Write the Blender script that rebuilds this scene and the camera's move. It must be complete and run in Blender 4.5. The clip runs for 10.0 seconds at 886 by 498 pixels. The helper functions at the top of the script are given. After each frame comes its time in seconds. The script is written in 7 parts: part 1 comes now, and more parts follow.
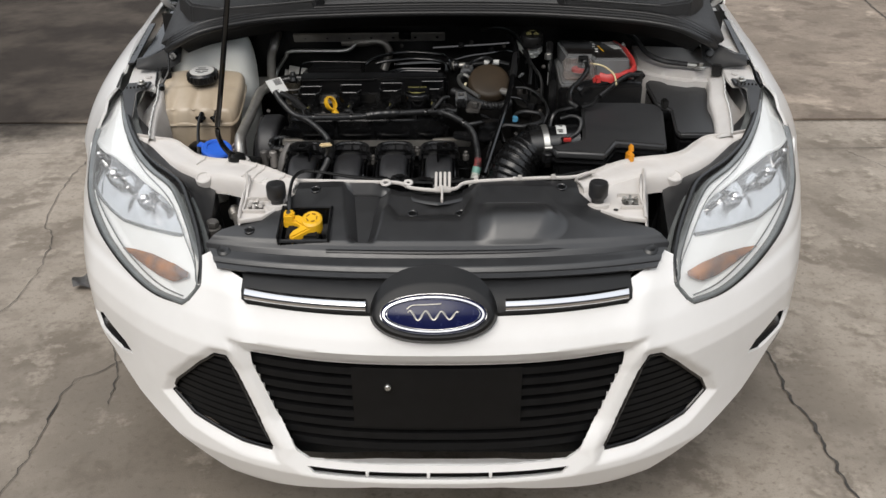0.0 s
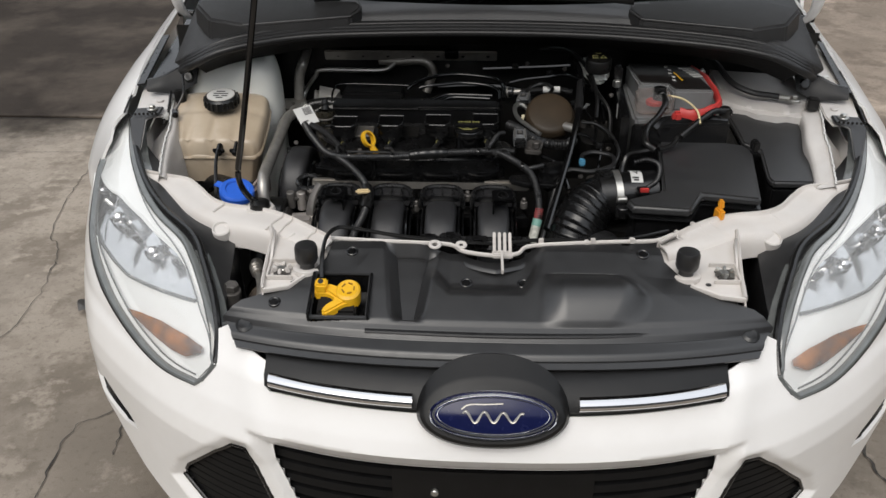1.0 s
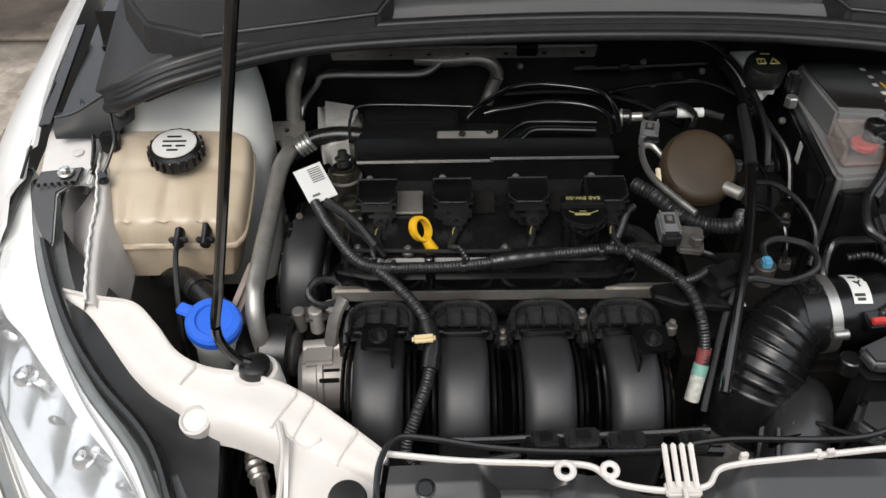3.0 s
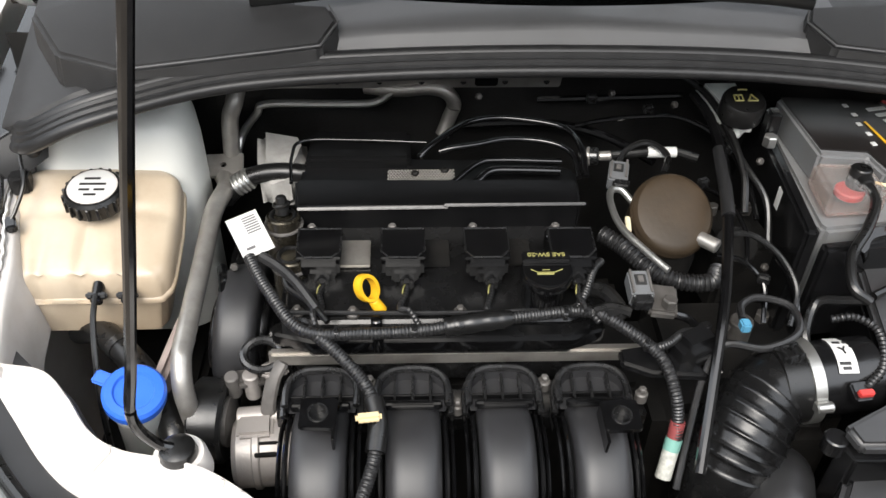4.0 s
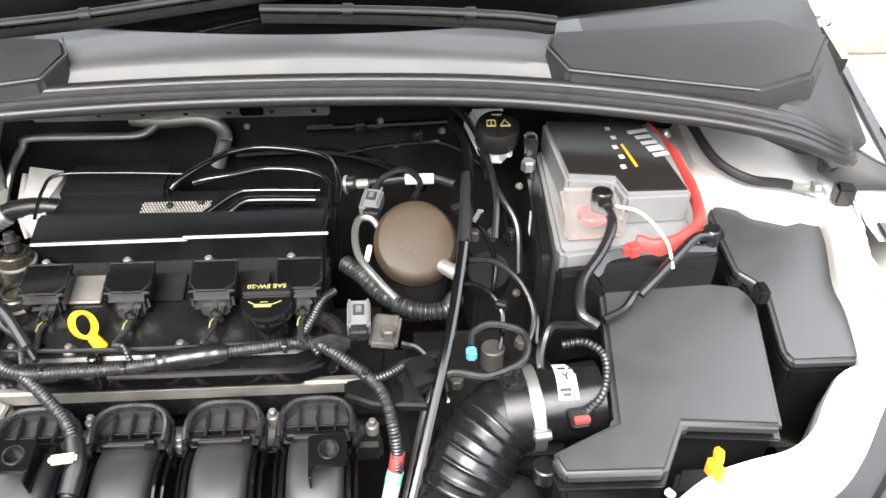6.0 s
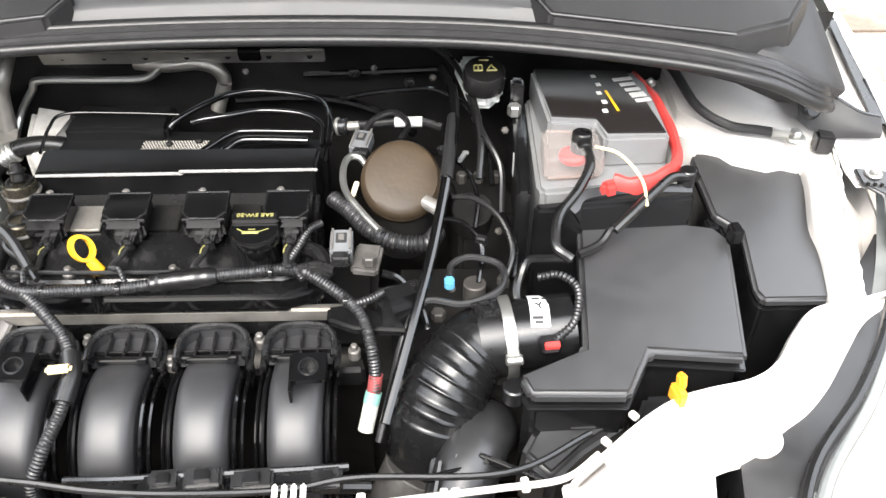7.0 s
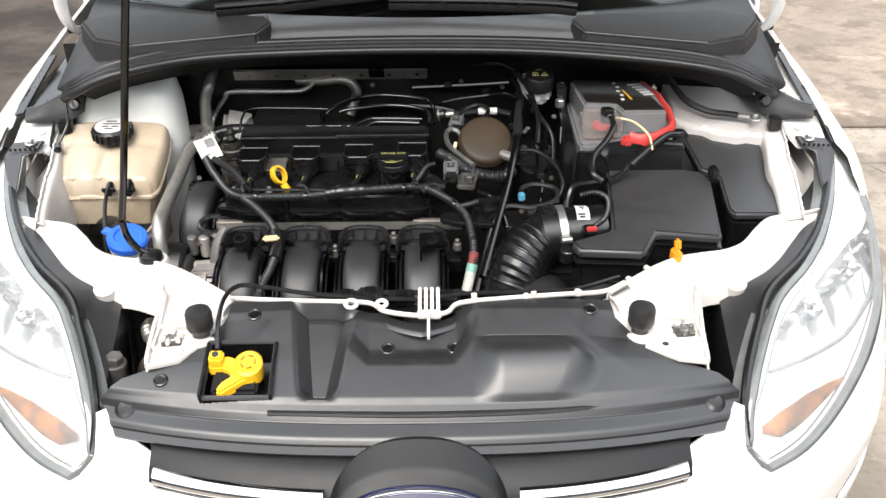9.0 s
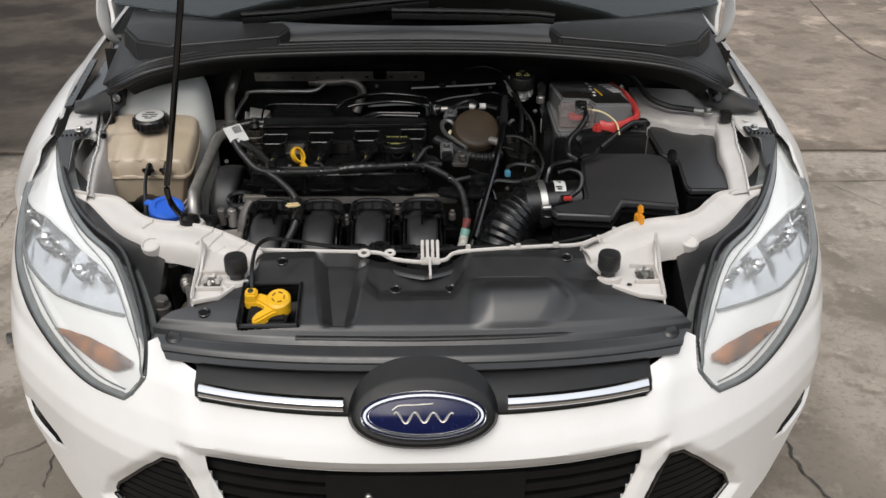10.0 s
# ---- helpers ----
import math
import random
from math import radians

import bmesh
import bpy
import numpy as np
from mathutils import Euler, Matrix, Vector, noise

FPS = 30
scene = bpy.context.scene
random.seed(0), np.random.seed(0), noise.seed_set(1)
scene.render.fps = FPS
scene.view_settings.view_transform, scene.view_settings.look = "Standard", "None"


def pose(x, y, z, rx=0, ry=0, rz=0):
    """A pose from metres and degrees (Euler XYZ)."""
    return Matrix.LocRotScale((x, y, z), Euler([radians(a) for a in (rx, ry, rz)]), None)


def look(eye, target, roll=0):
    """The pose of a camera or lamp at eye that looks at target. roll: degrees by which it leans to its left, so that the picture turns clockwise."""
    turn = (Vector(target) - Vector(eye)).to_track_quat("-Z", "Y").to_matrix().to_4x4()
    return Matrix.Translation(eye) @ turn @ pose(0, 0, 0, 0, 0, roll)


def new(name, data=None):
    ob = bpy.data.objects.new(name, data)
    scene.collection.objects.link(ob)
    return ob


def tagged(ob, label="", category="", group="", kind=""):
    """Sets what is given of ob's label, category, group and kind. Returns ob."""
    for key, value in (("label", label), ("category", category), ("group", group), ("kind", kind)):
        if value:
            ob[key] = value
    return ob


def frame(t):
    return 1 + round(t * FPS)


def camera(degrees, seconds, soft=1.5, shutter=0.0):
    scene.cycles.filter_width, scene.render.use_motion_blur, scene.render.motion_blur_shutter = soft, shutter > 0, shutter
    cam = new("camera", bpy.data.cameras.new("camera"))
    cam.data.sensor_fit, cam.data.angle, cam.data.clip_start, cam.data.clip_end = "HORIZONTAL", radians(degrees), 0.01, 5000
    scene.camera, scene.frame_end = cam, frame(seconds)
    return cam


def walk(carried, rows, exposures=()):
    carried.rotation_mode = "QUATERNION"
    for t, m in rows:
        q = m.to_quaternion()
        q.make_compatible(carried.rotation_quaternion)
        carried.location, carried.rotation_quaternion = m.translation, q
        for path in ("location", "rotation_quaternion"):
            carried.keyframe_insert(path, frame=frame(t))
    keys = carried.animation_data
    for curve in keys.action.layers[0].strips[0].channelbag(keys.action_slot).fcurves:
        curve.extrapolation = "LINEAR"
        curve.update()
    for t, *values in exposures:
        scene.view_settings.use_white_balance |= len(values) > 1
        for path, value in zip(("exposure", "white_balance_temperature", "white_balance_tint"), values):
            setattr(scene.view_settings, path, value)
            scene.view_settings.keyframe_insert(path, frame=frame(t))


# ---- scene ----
cam = camera(54.0, 10.0)
PATH = [
    (0, (0.036, -1.218, 1.452), (0.006, 0.553, 0.524), -0.6),
    (0.5, (0.052, -1.116, 1.463), (-0.041, 0.649, 0.528), 0.5),
    (1, (-0.04, -0.919, 1.479), (-0.104, 0.823, 0.5), 0.0),
    (1.5, (-0.112, -0.712, 1.474), (-0.078, 0.989, 0.422), 1.1),
    (2, (-0.122, -0.484, 1.473), (-0.139, 1.146, 0.315), 0.1),
    (2.5, (-0.16, -0.325, 1.477), (-0.251, 1.252, 0.25), 0.2),
    (2.7, (-0.188, -0.262, 1.479), (-0.247, 1.304, 0.235), -0.3),
    (3.8, (-0.235, -0.075, 1.486), (-0.138, 1.448, 0.193), 1.3),
    (4, (-0.199, -0.056, 1.483), (-0.111, 1.467, 0.189), 1.6),
    (4.5, (-0.116, -0.037, 1.481), (-0.069, 1.476, 0.174), -0.4),
    (5, (-0.036, -0.033, 1.488), (-0.003, 1.49, 0.193), -2.2),
    (5.5, (0.025, -0.042, 1.49), (0.126, 1.508, 0.23), 0.0),
    (5.7, (0.043, -0.047, 1.49), (0.184, 1.509, 0.241), 1.5),
    (6.8, (0.144, -0.106, 1.461), (0.231, 1.442, 0.198), 0.6),
    (7, (0.123, -0.127, 1.463), (0.197, 1.414, 0.191), 0.9),
    (7.5, (0.038, -0.224, 1.474), (0.129, 1.344, 0.235), 0.2),
    (8, (-0.026, -0.36, 1.475), (0.086, 1.253, 0.297), 0.3),
    (8.5, (-0.011, -0.513, 1.476), (0.079, 1.166, 0.393), 0.6),
    (9, (0.014, -0.703, 1.465), (0.042, 1.032, 0.471), 0.0),
    (9.5, (-0.002, -0.847, 1.465), (0.059, 0.928, 0.546), -0.5),
    (10, (-0.014, -0.969, 1.447), (0.05, 0.816, 0.547), 0.5),
]
EXPOSURES = [(0, 0.72), (1.5, 0.6), (2.5, 0.8), (3.8, 1.75), (4.5, 2.3), (5.5, 3.22), (7.0, 3.05), (8.0, 2.75), (9.0, 1.95), (9.5, 1.35), (10, 0.72)]
walk(cam, [(t, look(eye, target, roll)) for t, eye, target, roll in PATH], EXPOSURES)


# ---- world and light ----
world = bpy.data.worlds.new("overcast_sky")
scene.world = world
world.use_nodes = True
wn = world.node_tree.nodes
wl = world.node_tree.links
sky = wn.new("ShaderNodeTexSky")
sky.sky_type = "NISHITA"
sky.sun_disc = False
sky.sun_elevation = radians(56)
sky.sun_rotation = radians(200)
sky.air_density, sky.dust_density, sky.ozone_density = 1.0, 6.0, 1.0
soft_sky = wn.new("ShaderNodeMixRGB")
soft_sky.inputs["Fac"].default_value = 0.8
soft_sky.inputs["Color2"].default_value = (8.35, 8.7, 9.15, 1)
wl.new(sky.outputs["Color"], soft_sky.inputs["Color1"])
wl.new(soft_sky.outputs["Color"], wn["Background"].inputs["Color"])
wn["Background"].inputs["Strength"].default_value = 0.098
sun = new("sun", bpy.data.lights.new("sun", "SUN"))
sun.data.energy, sun.data.angle, sun.data.color = 1.0, radians(35), (1.0, 0.96, 0.9)
sun.matrix_basis = look((-1.2, -3.2, 5.5), (0, 0.4, 0.8))

# ---- materials ----


def material(name, colour, rough=0.5, metal=0.0, vary=0.12, scale=30.0, bump=0.0, bump_scale=400.0, tint=None,
             stain=0.0, stain_scale=4.0, stain_colour=(0.1, 0.08, 0.06), coat=0.0, rough_vary=0.1, spec=0.5):
    """A surface with grain at one scale, stains at another, and fine relief."""
    m = bpy.data.materials.new(name)
    m.use_nodes = True
    nt = m.node_tree
    n, l = nt.nodes, nt.links
    p = n["Principled BSDF"]
    co = n.new("ShaderNodeTexCoord")
    grain = n.new("ShaderNodeTexNoise")
    grain.inputs["Scale"].default_value, grain.inputs["Detail"].default_value = scale, 6
    l.new(co.outputs["Object"], grain.inputs["Vector"])
    ramp = n.new("ShaderNodeValToRGB")
    ramp.color_ramp.elements[0].position, ramp.color_ramp.elements[1].position = 0.3, 0.7
    c = Vector(colour)
    hi = Vector(tint) if tint else c * (1 + vary)
    ramp.color_ramp.elements[0].color = (*(c * (1 - vary)), 1)
    ramp.color_ramp.elements[1].color = (*[min(v, 1) for v in hi], 1)
    l.new(grain.outputs["Fac"], ramp.inputs["Fac"])
    out = ramp.outputs["Color"]
    if stain:
        big = n.new("ShaderNodeTexNoise")
        big.inputs["Scale"].default_value, big.inputs["Detail"].default_value, big.inputs["Roughness"].default_value = stain_scale, 8, 0.65
        l.new(co.outputs["Object"], big.inputs["Vector"])
        r2 = n.new("ShaderNodeValToRGB")
        r2.color_ramp.elements[0].position, r2.color_ramp.elements[1].position = 0.45, 0.75
        r2.color_ramp.elements[0].color, r2.color_ramp.elements[1].color = (0, 0, 0, 1), (stain, stain, stain, 1)
        l.new(big.outputs["Fac"], r2.inputs["Fac"])
        mix = n.new("ShaderNodeMixRGB")
        mix.inputs["Color2"].default_value = (*stain_colour, 1)
        l.new(r2.outputs["Color"], mix.inputs["Fac"])
        l.new(out, mix.inputs["Color1"])
        out = mix.outputs["Color"]
    l.new(out, p.inputs["Base Color"])
    rr = n.new("ShaderNodeMapRange")
    rr.inputs["To Min"].default_value, rr.inputs["To Max"].default_value = max(rough - rough_vary, 0.02), min(rough + rough_vary, 1)
    l.new(grain.outputs["Fac"], rr.inputs["Value"])
    l.new(rr.outputs["Result"], p.inputs["Roughness"])
    p.inputs["Metallic"].default_value = metal
    p.inputs["Coat Weight"].default_value = coat
    p.inputs["Coat Roughness"].default_value = 0.04
    p.inputs["Specular IOR Level"].default_value = spec
    if bump:
        fine = n.new("ShaderNodeTexNoise")
        fine.inputs["Scale"].default_value, fine.inputs["Detail"].default_value = bump_scale, 3
        l.new(co.outputs["Object"], fine.inputs["Vector"])
        b = n.new("ShaderNodeBump")
        b.inputs["Strength"].default_value, b.inputs["Distance"].default_value = bump, 0.002
        l.new(fine.outputs["Fac"], b.inputs["Height"])
        l.new(b.outputs["Normal"], p.inputs["Normal"])
    return m


def glass(name, colour=(1, 1, 1), rough=0.02, haze=0.0):
    """A thin clear sheet: see-through, with gloss by Fresnel and a little milky haze."""
    m = bpy.data.materials.new(name)
    m.use_nodes = True
    n, l = m.node_tree.nodes, m.node_tree.links
    n.clear()
    out, tr, gl, fr = (n.new("ShaderNode" + k) for k in ("OutputMaterial", "BsdfTransparent", "BsdfGlossy", "LayerWeight"))
    tr.inputs["Color"].default_value = (*colour, 1)
    gl.inputs["Roughness"].default_value = rough
    power = n.new("ShaderNodeMath")
    power.operation = "POWER"
    power.inputs[1].default_value = 4
    fr.inputs["Blend"].default_value = 0.5
    l.new(fr.outputs["Facing"], power.inputs[0])
    gain = n.new("ShaderNodeMapRange")
    gain.inputs["To Min"].default_value, gain.inputs["To Max"].default_value = 0.05, 0.85
    l.new(power.outputs["Value"], gain.inputs["Value"])
    mix = n.new("ShaderNodeMixShader")
    l.new(gain.outputs["Result"], mix.inputs["Fac"])
    first = tr.outputs["BSDF"]
    if haze:
        df = n.new("ShaderNodeBsdfDiffuse")
        df.inputs["Color"].default_value = (0.75, 0.76, 0.76, 1)
        hz = n.new("ShaderNodeMixShader")
        hz.inputs["Fac"].default_value = haze
        l.new(first, hz.inputs[1])
        l.new(df.outputs["BSDF"], hz.inputs[2])
        first = hz.outputs["Shader"]
    l.new(first, mix.inputs[1])
    l.new(gl.outputs["BSDF"], mix.inputs[2])
    l.new(mix.outputs["Shader"], out.inputs["Surface"])
    return m


WHITE = material("white_car_paint", (0.87, 0.86, 0.845), 0.3, vary=0.015, scale=3, coat=0.6, stain=0.1, stain_scale=9, stain_colour=(0.55, 0.52, 0.47), rough_vary=0.05)
BODY_IN = material("dusty_white_body_metal", (0.56, 0.54, 0.52), 0.45, vary=0.06, scale=12, stain=0.35, stain_scale=14, stain_colour=(0.36, 0.31, 0.27))
CREAM = material("cream_white_panel", (0.6, 0.57, 0.54), 0.42, vary=0.04, scale=15, stain=0.25, stain_scale=20, stain_colour=(0.5, 0.43, 0.36))
BLACK = material("black_grained_plastic", (0.006, 0.006, 0.0064), 0.22, vary=0.25, scale=60, bump=0.05, bump_scale=900, spec=0.6, stain=0.15, stain_scale=11, stain_colour=(0.012, 0.0115, 0.011))
LID_GREY = material("dusty_grey_lid_plastic", (0.023, 0.023, 0.024), 0.44, spec=0.7, vary=0.12, scale=40, bump=0.08, bump_scale=1200, stain=0.35, stain_scale=6, stain_colour=(0.035, 0.034, 0.032))
GREY_BLACK = material("dark_grey_satin_plastic", (0.016, 0.016, 0.0167), 0.36, spec=0.75, vary=0.1, scale=40, bump=0.06, bump_scale=1200, stain=0.3, stain_scale=6, stain_colour=(0.03, 0.029, 0.028))
COWL = material("faded_grey_cowl_plastic", (0.07, 0.07, 0.072), 0.46, spec=0.5, vary=0.08, scale=20, stain=0.3, stain_scale=5, stain_colour=(0.05, 0.05, 0.05), bump=0.05, bump_scale=900)
PANEL_BLACK = material("satin_black_grille_plastic", (0.008, 0.008, 0.0083), 0.46, spec=0.35, vary=0.15, scale=40, bump=0.12, bump_scale=900, stain=0.25, stain_scale=6, stain_colour=(0.016, 0.0155, 0.015))
GRILLE_BLACK = material("matt_black_grille_plastic", (0.0055, 0.0055, 0.0058), 0.42, spec=0.25, vary=0.2, scale=50, bump=0.12, bump_scale=900, stain=0.2, stain_scale=8, stain_colour=(0.014, 0.0135, 0.0125))
COVER = material("dark_textured_cowl_plastic", (0.03, 0.03, 0.0306), 0.5, spec=0.3, vary=0.15, scale=40, bump=0.12, bump_scale=900, stain=0.3, stain_scale=6, stain_colour=(0.026, 0.025, 0.024))
SEAL_RUBBER = material("shiny_seal_rubber", (0.01, 0.01, 0.0103), 0.27, spec=0.9, vary=0.2, scale=60, stain=0.2, stain_scale=12, stain_colour=(0.018, 0.0175, 0.017))
DARK_PAD = material("added_dark_pad", (0.025, 0.025, 0.026), 0.9, vary=0.25, scale=50, bump=0.4, bump_scale=300)
WIPER_GREY = material("sun_faded_grey_wiper", (0.12, 0.115, 0.118), 0.5, vary=0.1, scale=40, stain=0.3, stain_scale=20, stain_colour=(0.1, 0.095, 0.09))
GLOSSY = material("black_glossy_plastic", (0.0035, 0.0035, 0.0038), 0.12, rough_vary=0.05, vary=0.3, scale=50, spec=0.7, stain=0.2, stain_scale=12, stain_colour=(0.009, 0.008, 0.007))
RUNNER = material("satin_grey_runner_plastic", (0.021, 0.021, 0.0226), 0.44, spec=0.5, rough_vary=0.06, vary=0.1, scale=40, bump=0.08, bump_scale=1200, stain=0.25, stain_scale=9, stain_colour=(0.032, 0.031, 0.03))
RUBBER = material("black_rubber", (0.007, 0.007, 0.007), 0.3, spec=0.55, vary=0.2, scale=80, bump=0.06, bump_scale=600, stain=0.2, stain_scale=20, stain_colour=(0.016, 0.015, 0.014))
BELLOWS = material("satin_black_moulded_rubber", (0.006, 0.006, 0.0062), 0.26, spec=0.45, vary=0.2, scale=60, stain=0.2, stain_scale=20, stain_colour=(0.011, 0.0105, 0.01))
CABLE = material("black_loom_sleeve", (0.012, 0.012, 0.0125), 0.4, spec=0.7, vary=0.2, scale=120, stain=0.2, stain_scale=25, stain_colour=(0.026, 0.025, 0.023))
LIP = material("matt_seal_rubber", (0.014, 0.014, 0.0145), 0.4, spec=0.45, vary=0.15, scale=60)
DEEP_BLACK = material("deep_black_cover_plastic", (0.004, 0.004, 0.0043), 0.38, spec=0.3, vary=0.2, scale=50, bump=0.03, bump_scale=800)
# near-black metal; on the grille backing and bay floor it stands for shade
DARK = material("dark_metal_and_shade", (0.005, 0.0048, 0.0045), 0.65, spec=0.25, vary=0.4, scale=30, stain=0.4, stain_scale=15, stain_colour=(0.02, 0.017, 0.014), bump=0.3, bump_scale=200)
ALLOY = material("dull_aluminium", (0.42, 0.4, 0.37), 0.45, metal=0.85, vary=0.15, scale=40, stain=0.4, stain_scale=25, stain_colour=(0.16, 0.13, 0.1))
STEEL = material("zinc_plated_steel", (0.5, 0.5, 0.48), 0.35, metal=0.9, vary=0.1, scale=60, stain=0.3, stain_scale=30, stain_colour=(0.2, 0.16, 0.12))
CAST = material("grey_cast_alloy", (0.15, 0.142, 0.134), 0.5, metal=0.35, vary=0.25, scale=50, stain=0.6, stain_scale=25, stain_colour=(0.05, 0.045, 0.04), bump=0.3, bump_scale=200)
CHROME = material("bright_chrome", (0.72, 0.72, 0.73), 0.06, metal=1.0, vary=0.02, scale=20, rough_vary=0.03)
YELLOW = material("yellow_plastic", (0.75, 0.42, 0.015), 0.4, vary=0.06, scale=40)
BLUE = material("blue_plastic_cap", (0.03, 0.13, 0.62), 0.35, vary=0.08, scale=30)
BADGE_BLUE = material("dark_blue_enamel", (0.006, 0.009, 0.05), 0.25, vary=0.1, scale=60, spec=0.3)
ORANGE = material("orange_plastic_clip", (0.72, 0.3, 0.02), 0.45, vary=0.08, scale=40)
RED = material("red_rubber", (0.5, 0.045, 0.04), 0.45, vary=0.1, scale=50)
TANK = material("yellowed_translucent_plastic", (0.40, 0.315, 0.22), 0.3, vary=0.1, scale=5, tint=(0.50, 0.42, 0.32), stain=0.4, stain_scale=9, stain_colour=(0.27, 0.185, 0.11))
MILK = material("milky_white_plastic", (0.8, 0.81, 0.77), 0.35, vary=0.04, scale=8, stain=0.2, stain_scale=9, stain_colour=(0.62, 0.6, 0.53))
ALU = material("satin_aluminium_pipe", (0.4, 0.385, 0.36), 0.38, metal=0.7, vary=0.12, scale=50, stain=0.45, stain_scale=22, stain_colour=(0.2, 0.17, 0.14))
LABEL = material("white_paper_label", (0.62, 0.62, 0.6), 0.5, vary=0.04, scale=30, stain=0.15, stain_scale=60, stain_colour=(0.42, 0.41, 0.38))
INK = material("black_print", (0.02, 0.02, 0.02), 0.5, vary=0.1, scale=30)
YINK = material("yellow_print", (0.25, 0.23, 0.08), 0.5, vary=0.05, scale=30)
RUSTY = material("heat_browned_cover", (0.036, 0.026, 0.0165), 0.5, spec=0.25, vary=0.3, scale=14, stain=0.6, stain_scale=17, stain_colour=(0.06, 0.037, 0.02), bump=0.15, bump_scale=160)
AMBER = material("amber_lamp_plastic", (0.12, 0.036, 0.008), 0.15, vary=0.5, scale=28, tint=(0.40, 0.135, 0.016))
REFLECT = material("lamp_reflector", (0.74, 0.745, 0.74), 0.2, metal=1.0, vary=0.05, scale=15, rough_vary=0.05)
LAMP_IN = material("lamp_grey_bezel", (0.86, 0.87, 0.86), 0.3, metal=0.0, vary=0.05, scale=10)
LENS_EDGE = material("clear_plastic_edge", (0.12, 0.127, 0.125), 0.12, vary=0.15, scale=30, coat=0.6)
CLEAR = glass("clear_lamp_lens", (0.98, 0.98, 0.98), 0.03, 0.2)
SCREEN = glass("tinted_windscreen", (0.5, 0.55, 0.53), 0.01)
FIREWALL = material("dark_quilted_insulation", (0.008, 0.0078, 0.0075), 0.45, vary=0.3, scale=30, stain=0.4, stain_scale=12, stain_colour=(0.02, 0.0185, 0.017), bump=0.3, bump_scale=250)
BATT_CASE = material("grey_battery_case", (0.17, 0.174, 0.177), 0.35, vary=0.06, scale=30, stain=0.35, stain_scale=20, stain_colour=(0.14, 0.125, 0.11))


def concrete(name, light, dark, patch, oil, rough, seed, pale_scale=7.3, pale_gain=1.3):
    """Worn concrete: broad stains, blotches and fine speckle, with relief; far back on the car's one side it turns
    near-black.
    """
    m = bpy.data.materials.new(name)
    m.use_nodes = True
    n, l = m.node_tree.nodes, m.node_tree.links
    p = n["Principled BSDF"]
    co = n.new("ShaderNodeTexCoord")
    mp = n.new("ShaderNodeMapping")
    mp.inputs["Location"].default_value = (seed, seed * 2.3, 0)
    l.new(co.outputs["Object"], mp.inputs["Vector"])

    def cloud(scale, detail, lo, hi, amount, rugged=0.62):
        t = n.new("ShaderNodeTexNoise")
        t.inputs["Scale"].default_value, t.inputs["Detail"].default_value, t.inputs["Roughness"].default_value = scale, detail, rugged
        l.new(mp.outputs["Vector"], t.inputs["Vector"])
        r = n.new("ShaderNodeMapRange")
        r.inputs["From Min"].default_value, r.inputs["From Max"].default_value = lo, hi
        r.inputs["To Max"].default_value = amount
        l.new(t.outputs["Fac"], r.inputs["Value"])
        return t, r.outputs["Result"]

    def blend(under, over, fac):
        x = n.new("ShaderNodeMixRGB")
        if isinstance(under, tuple):
            x.inputs["Color1"].default_value = (*under, 1)
        else:
            l.new(under, x.inputs["Color1"])
        x.inputs["Color2"].default_value = (*over, 1)
        l.new(fac, x.inputs["Fac"])
        return x.outputs["Color"]

    col = light
    for scale, detail, lo, hi, amount, tone in ((1.1, 10, 0.44, 0.58, 0.85, patch), (3.7, 12, 0.52, 0.6, 0.7, dark), (13, 12, 0.5, 0.6, 0.5, patch),
                                                (55, 8, 0.54, 0.66, 0.5, dark), (260, 3, 0.55, 0.66, 0.6, patch)):
        last, fac = cloud(scale, detail, lo, hi, amount)
        col = blend(col, tone, fac)
    pale, fac = cloud(pale_scale, 12, 0.56, 0.64, 0.6, 0.68)
    col = blend(col, tuple(min(1, v * pale_gain) for v in light), fac)
    # oil: the darkest tone; grows with distance and to one side, with a ragged border
    sep = n.new("ShaderNodeSeparateXYZ")
    l.new(co.outputs["Object"], sep.inputs[0])
    far = n.new("ShaderNodeMapRange")
    far.inputs["From Min"].default_value, far.inputs["From Max"].default_value = 1.6, 3.0
    far.inputs["To Min"].default_value, far.inputs["To Max"].default_value = -1.4, 0.0
    l.new(sep.outputs["Y"], far.inputs["Value"])
    side = n.new("ShaderNodeMath")
    side.operation = "MULTIPLY_ADD"
    side.inputs[1].default_value = -0.5
    l.new(sep.outputs["X"], side.inputs[0])
    l.new(far.outputs["Result"], side.inputs[2])
    t, fac = cloud(1.3, 10, 0.3, 0.7, 1.0, 0.6)
    rag = n.new("ShaderNodeMath")
    rag.operation = "MULTIPLY_ADD"
    rag.inputs[1].default_value = 0.7
    l.new(fac, rag.inputs[0])
    l.new(side.outputs["Value"], rag.inputs[2])
    amt = n.new("ShaderNodeMapRange")
    amt.interpolation_type = "SMOOTHSTEP"
    amt.inputs["From Min"].default_value, amt.inputs["From Max"].default_value = 0.75, 1.25
    amt.inputs["To Max"].default_value = 0.93
    l.new(rag.outputs["Value"], amt.inputs["Value"])
    col = blend(col, oil, amt.outputs["Result"])
    # dust and washed-out patches over the darkest tone
    dust, fac = cloud(1.15, 11, 0.47, 0.68, 0.62, 0.66)
    col = blend(col, tuple(0.45 * v for v in light), fac)
    l.new(col, p.inputs["Base Color"])
    p.inputs["Roughness"].default_value = rough
    p.inputs["Specular IOR Level"].default_value = 0.15
    b = n.new("ShaderNodeBump")
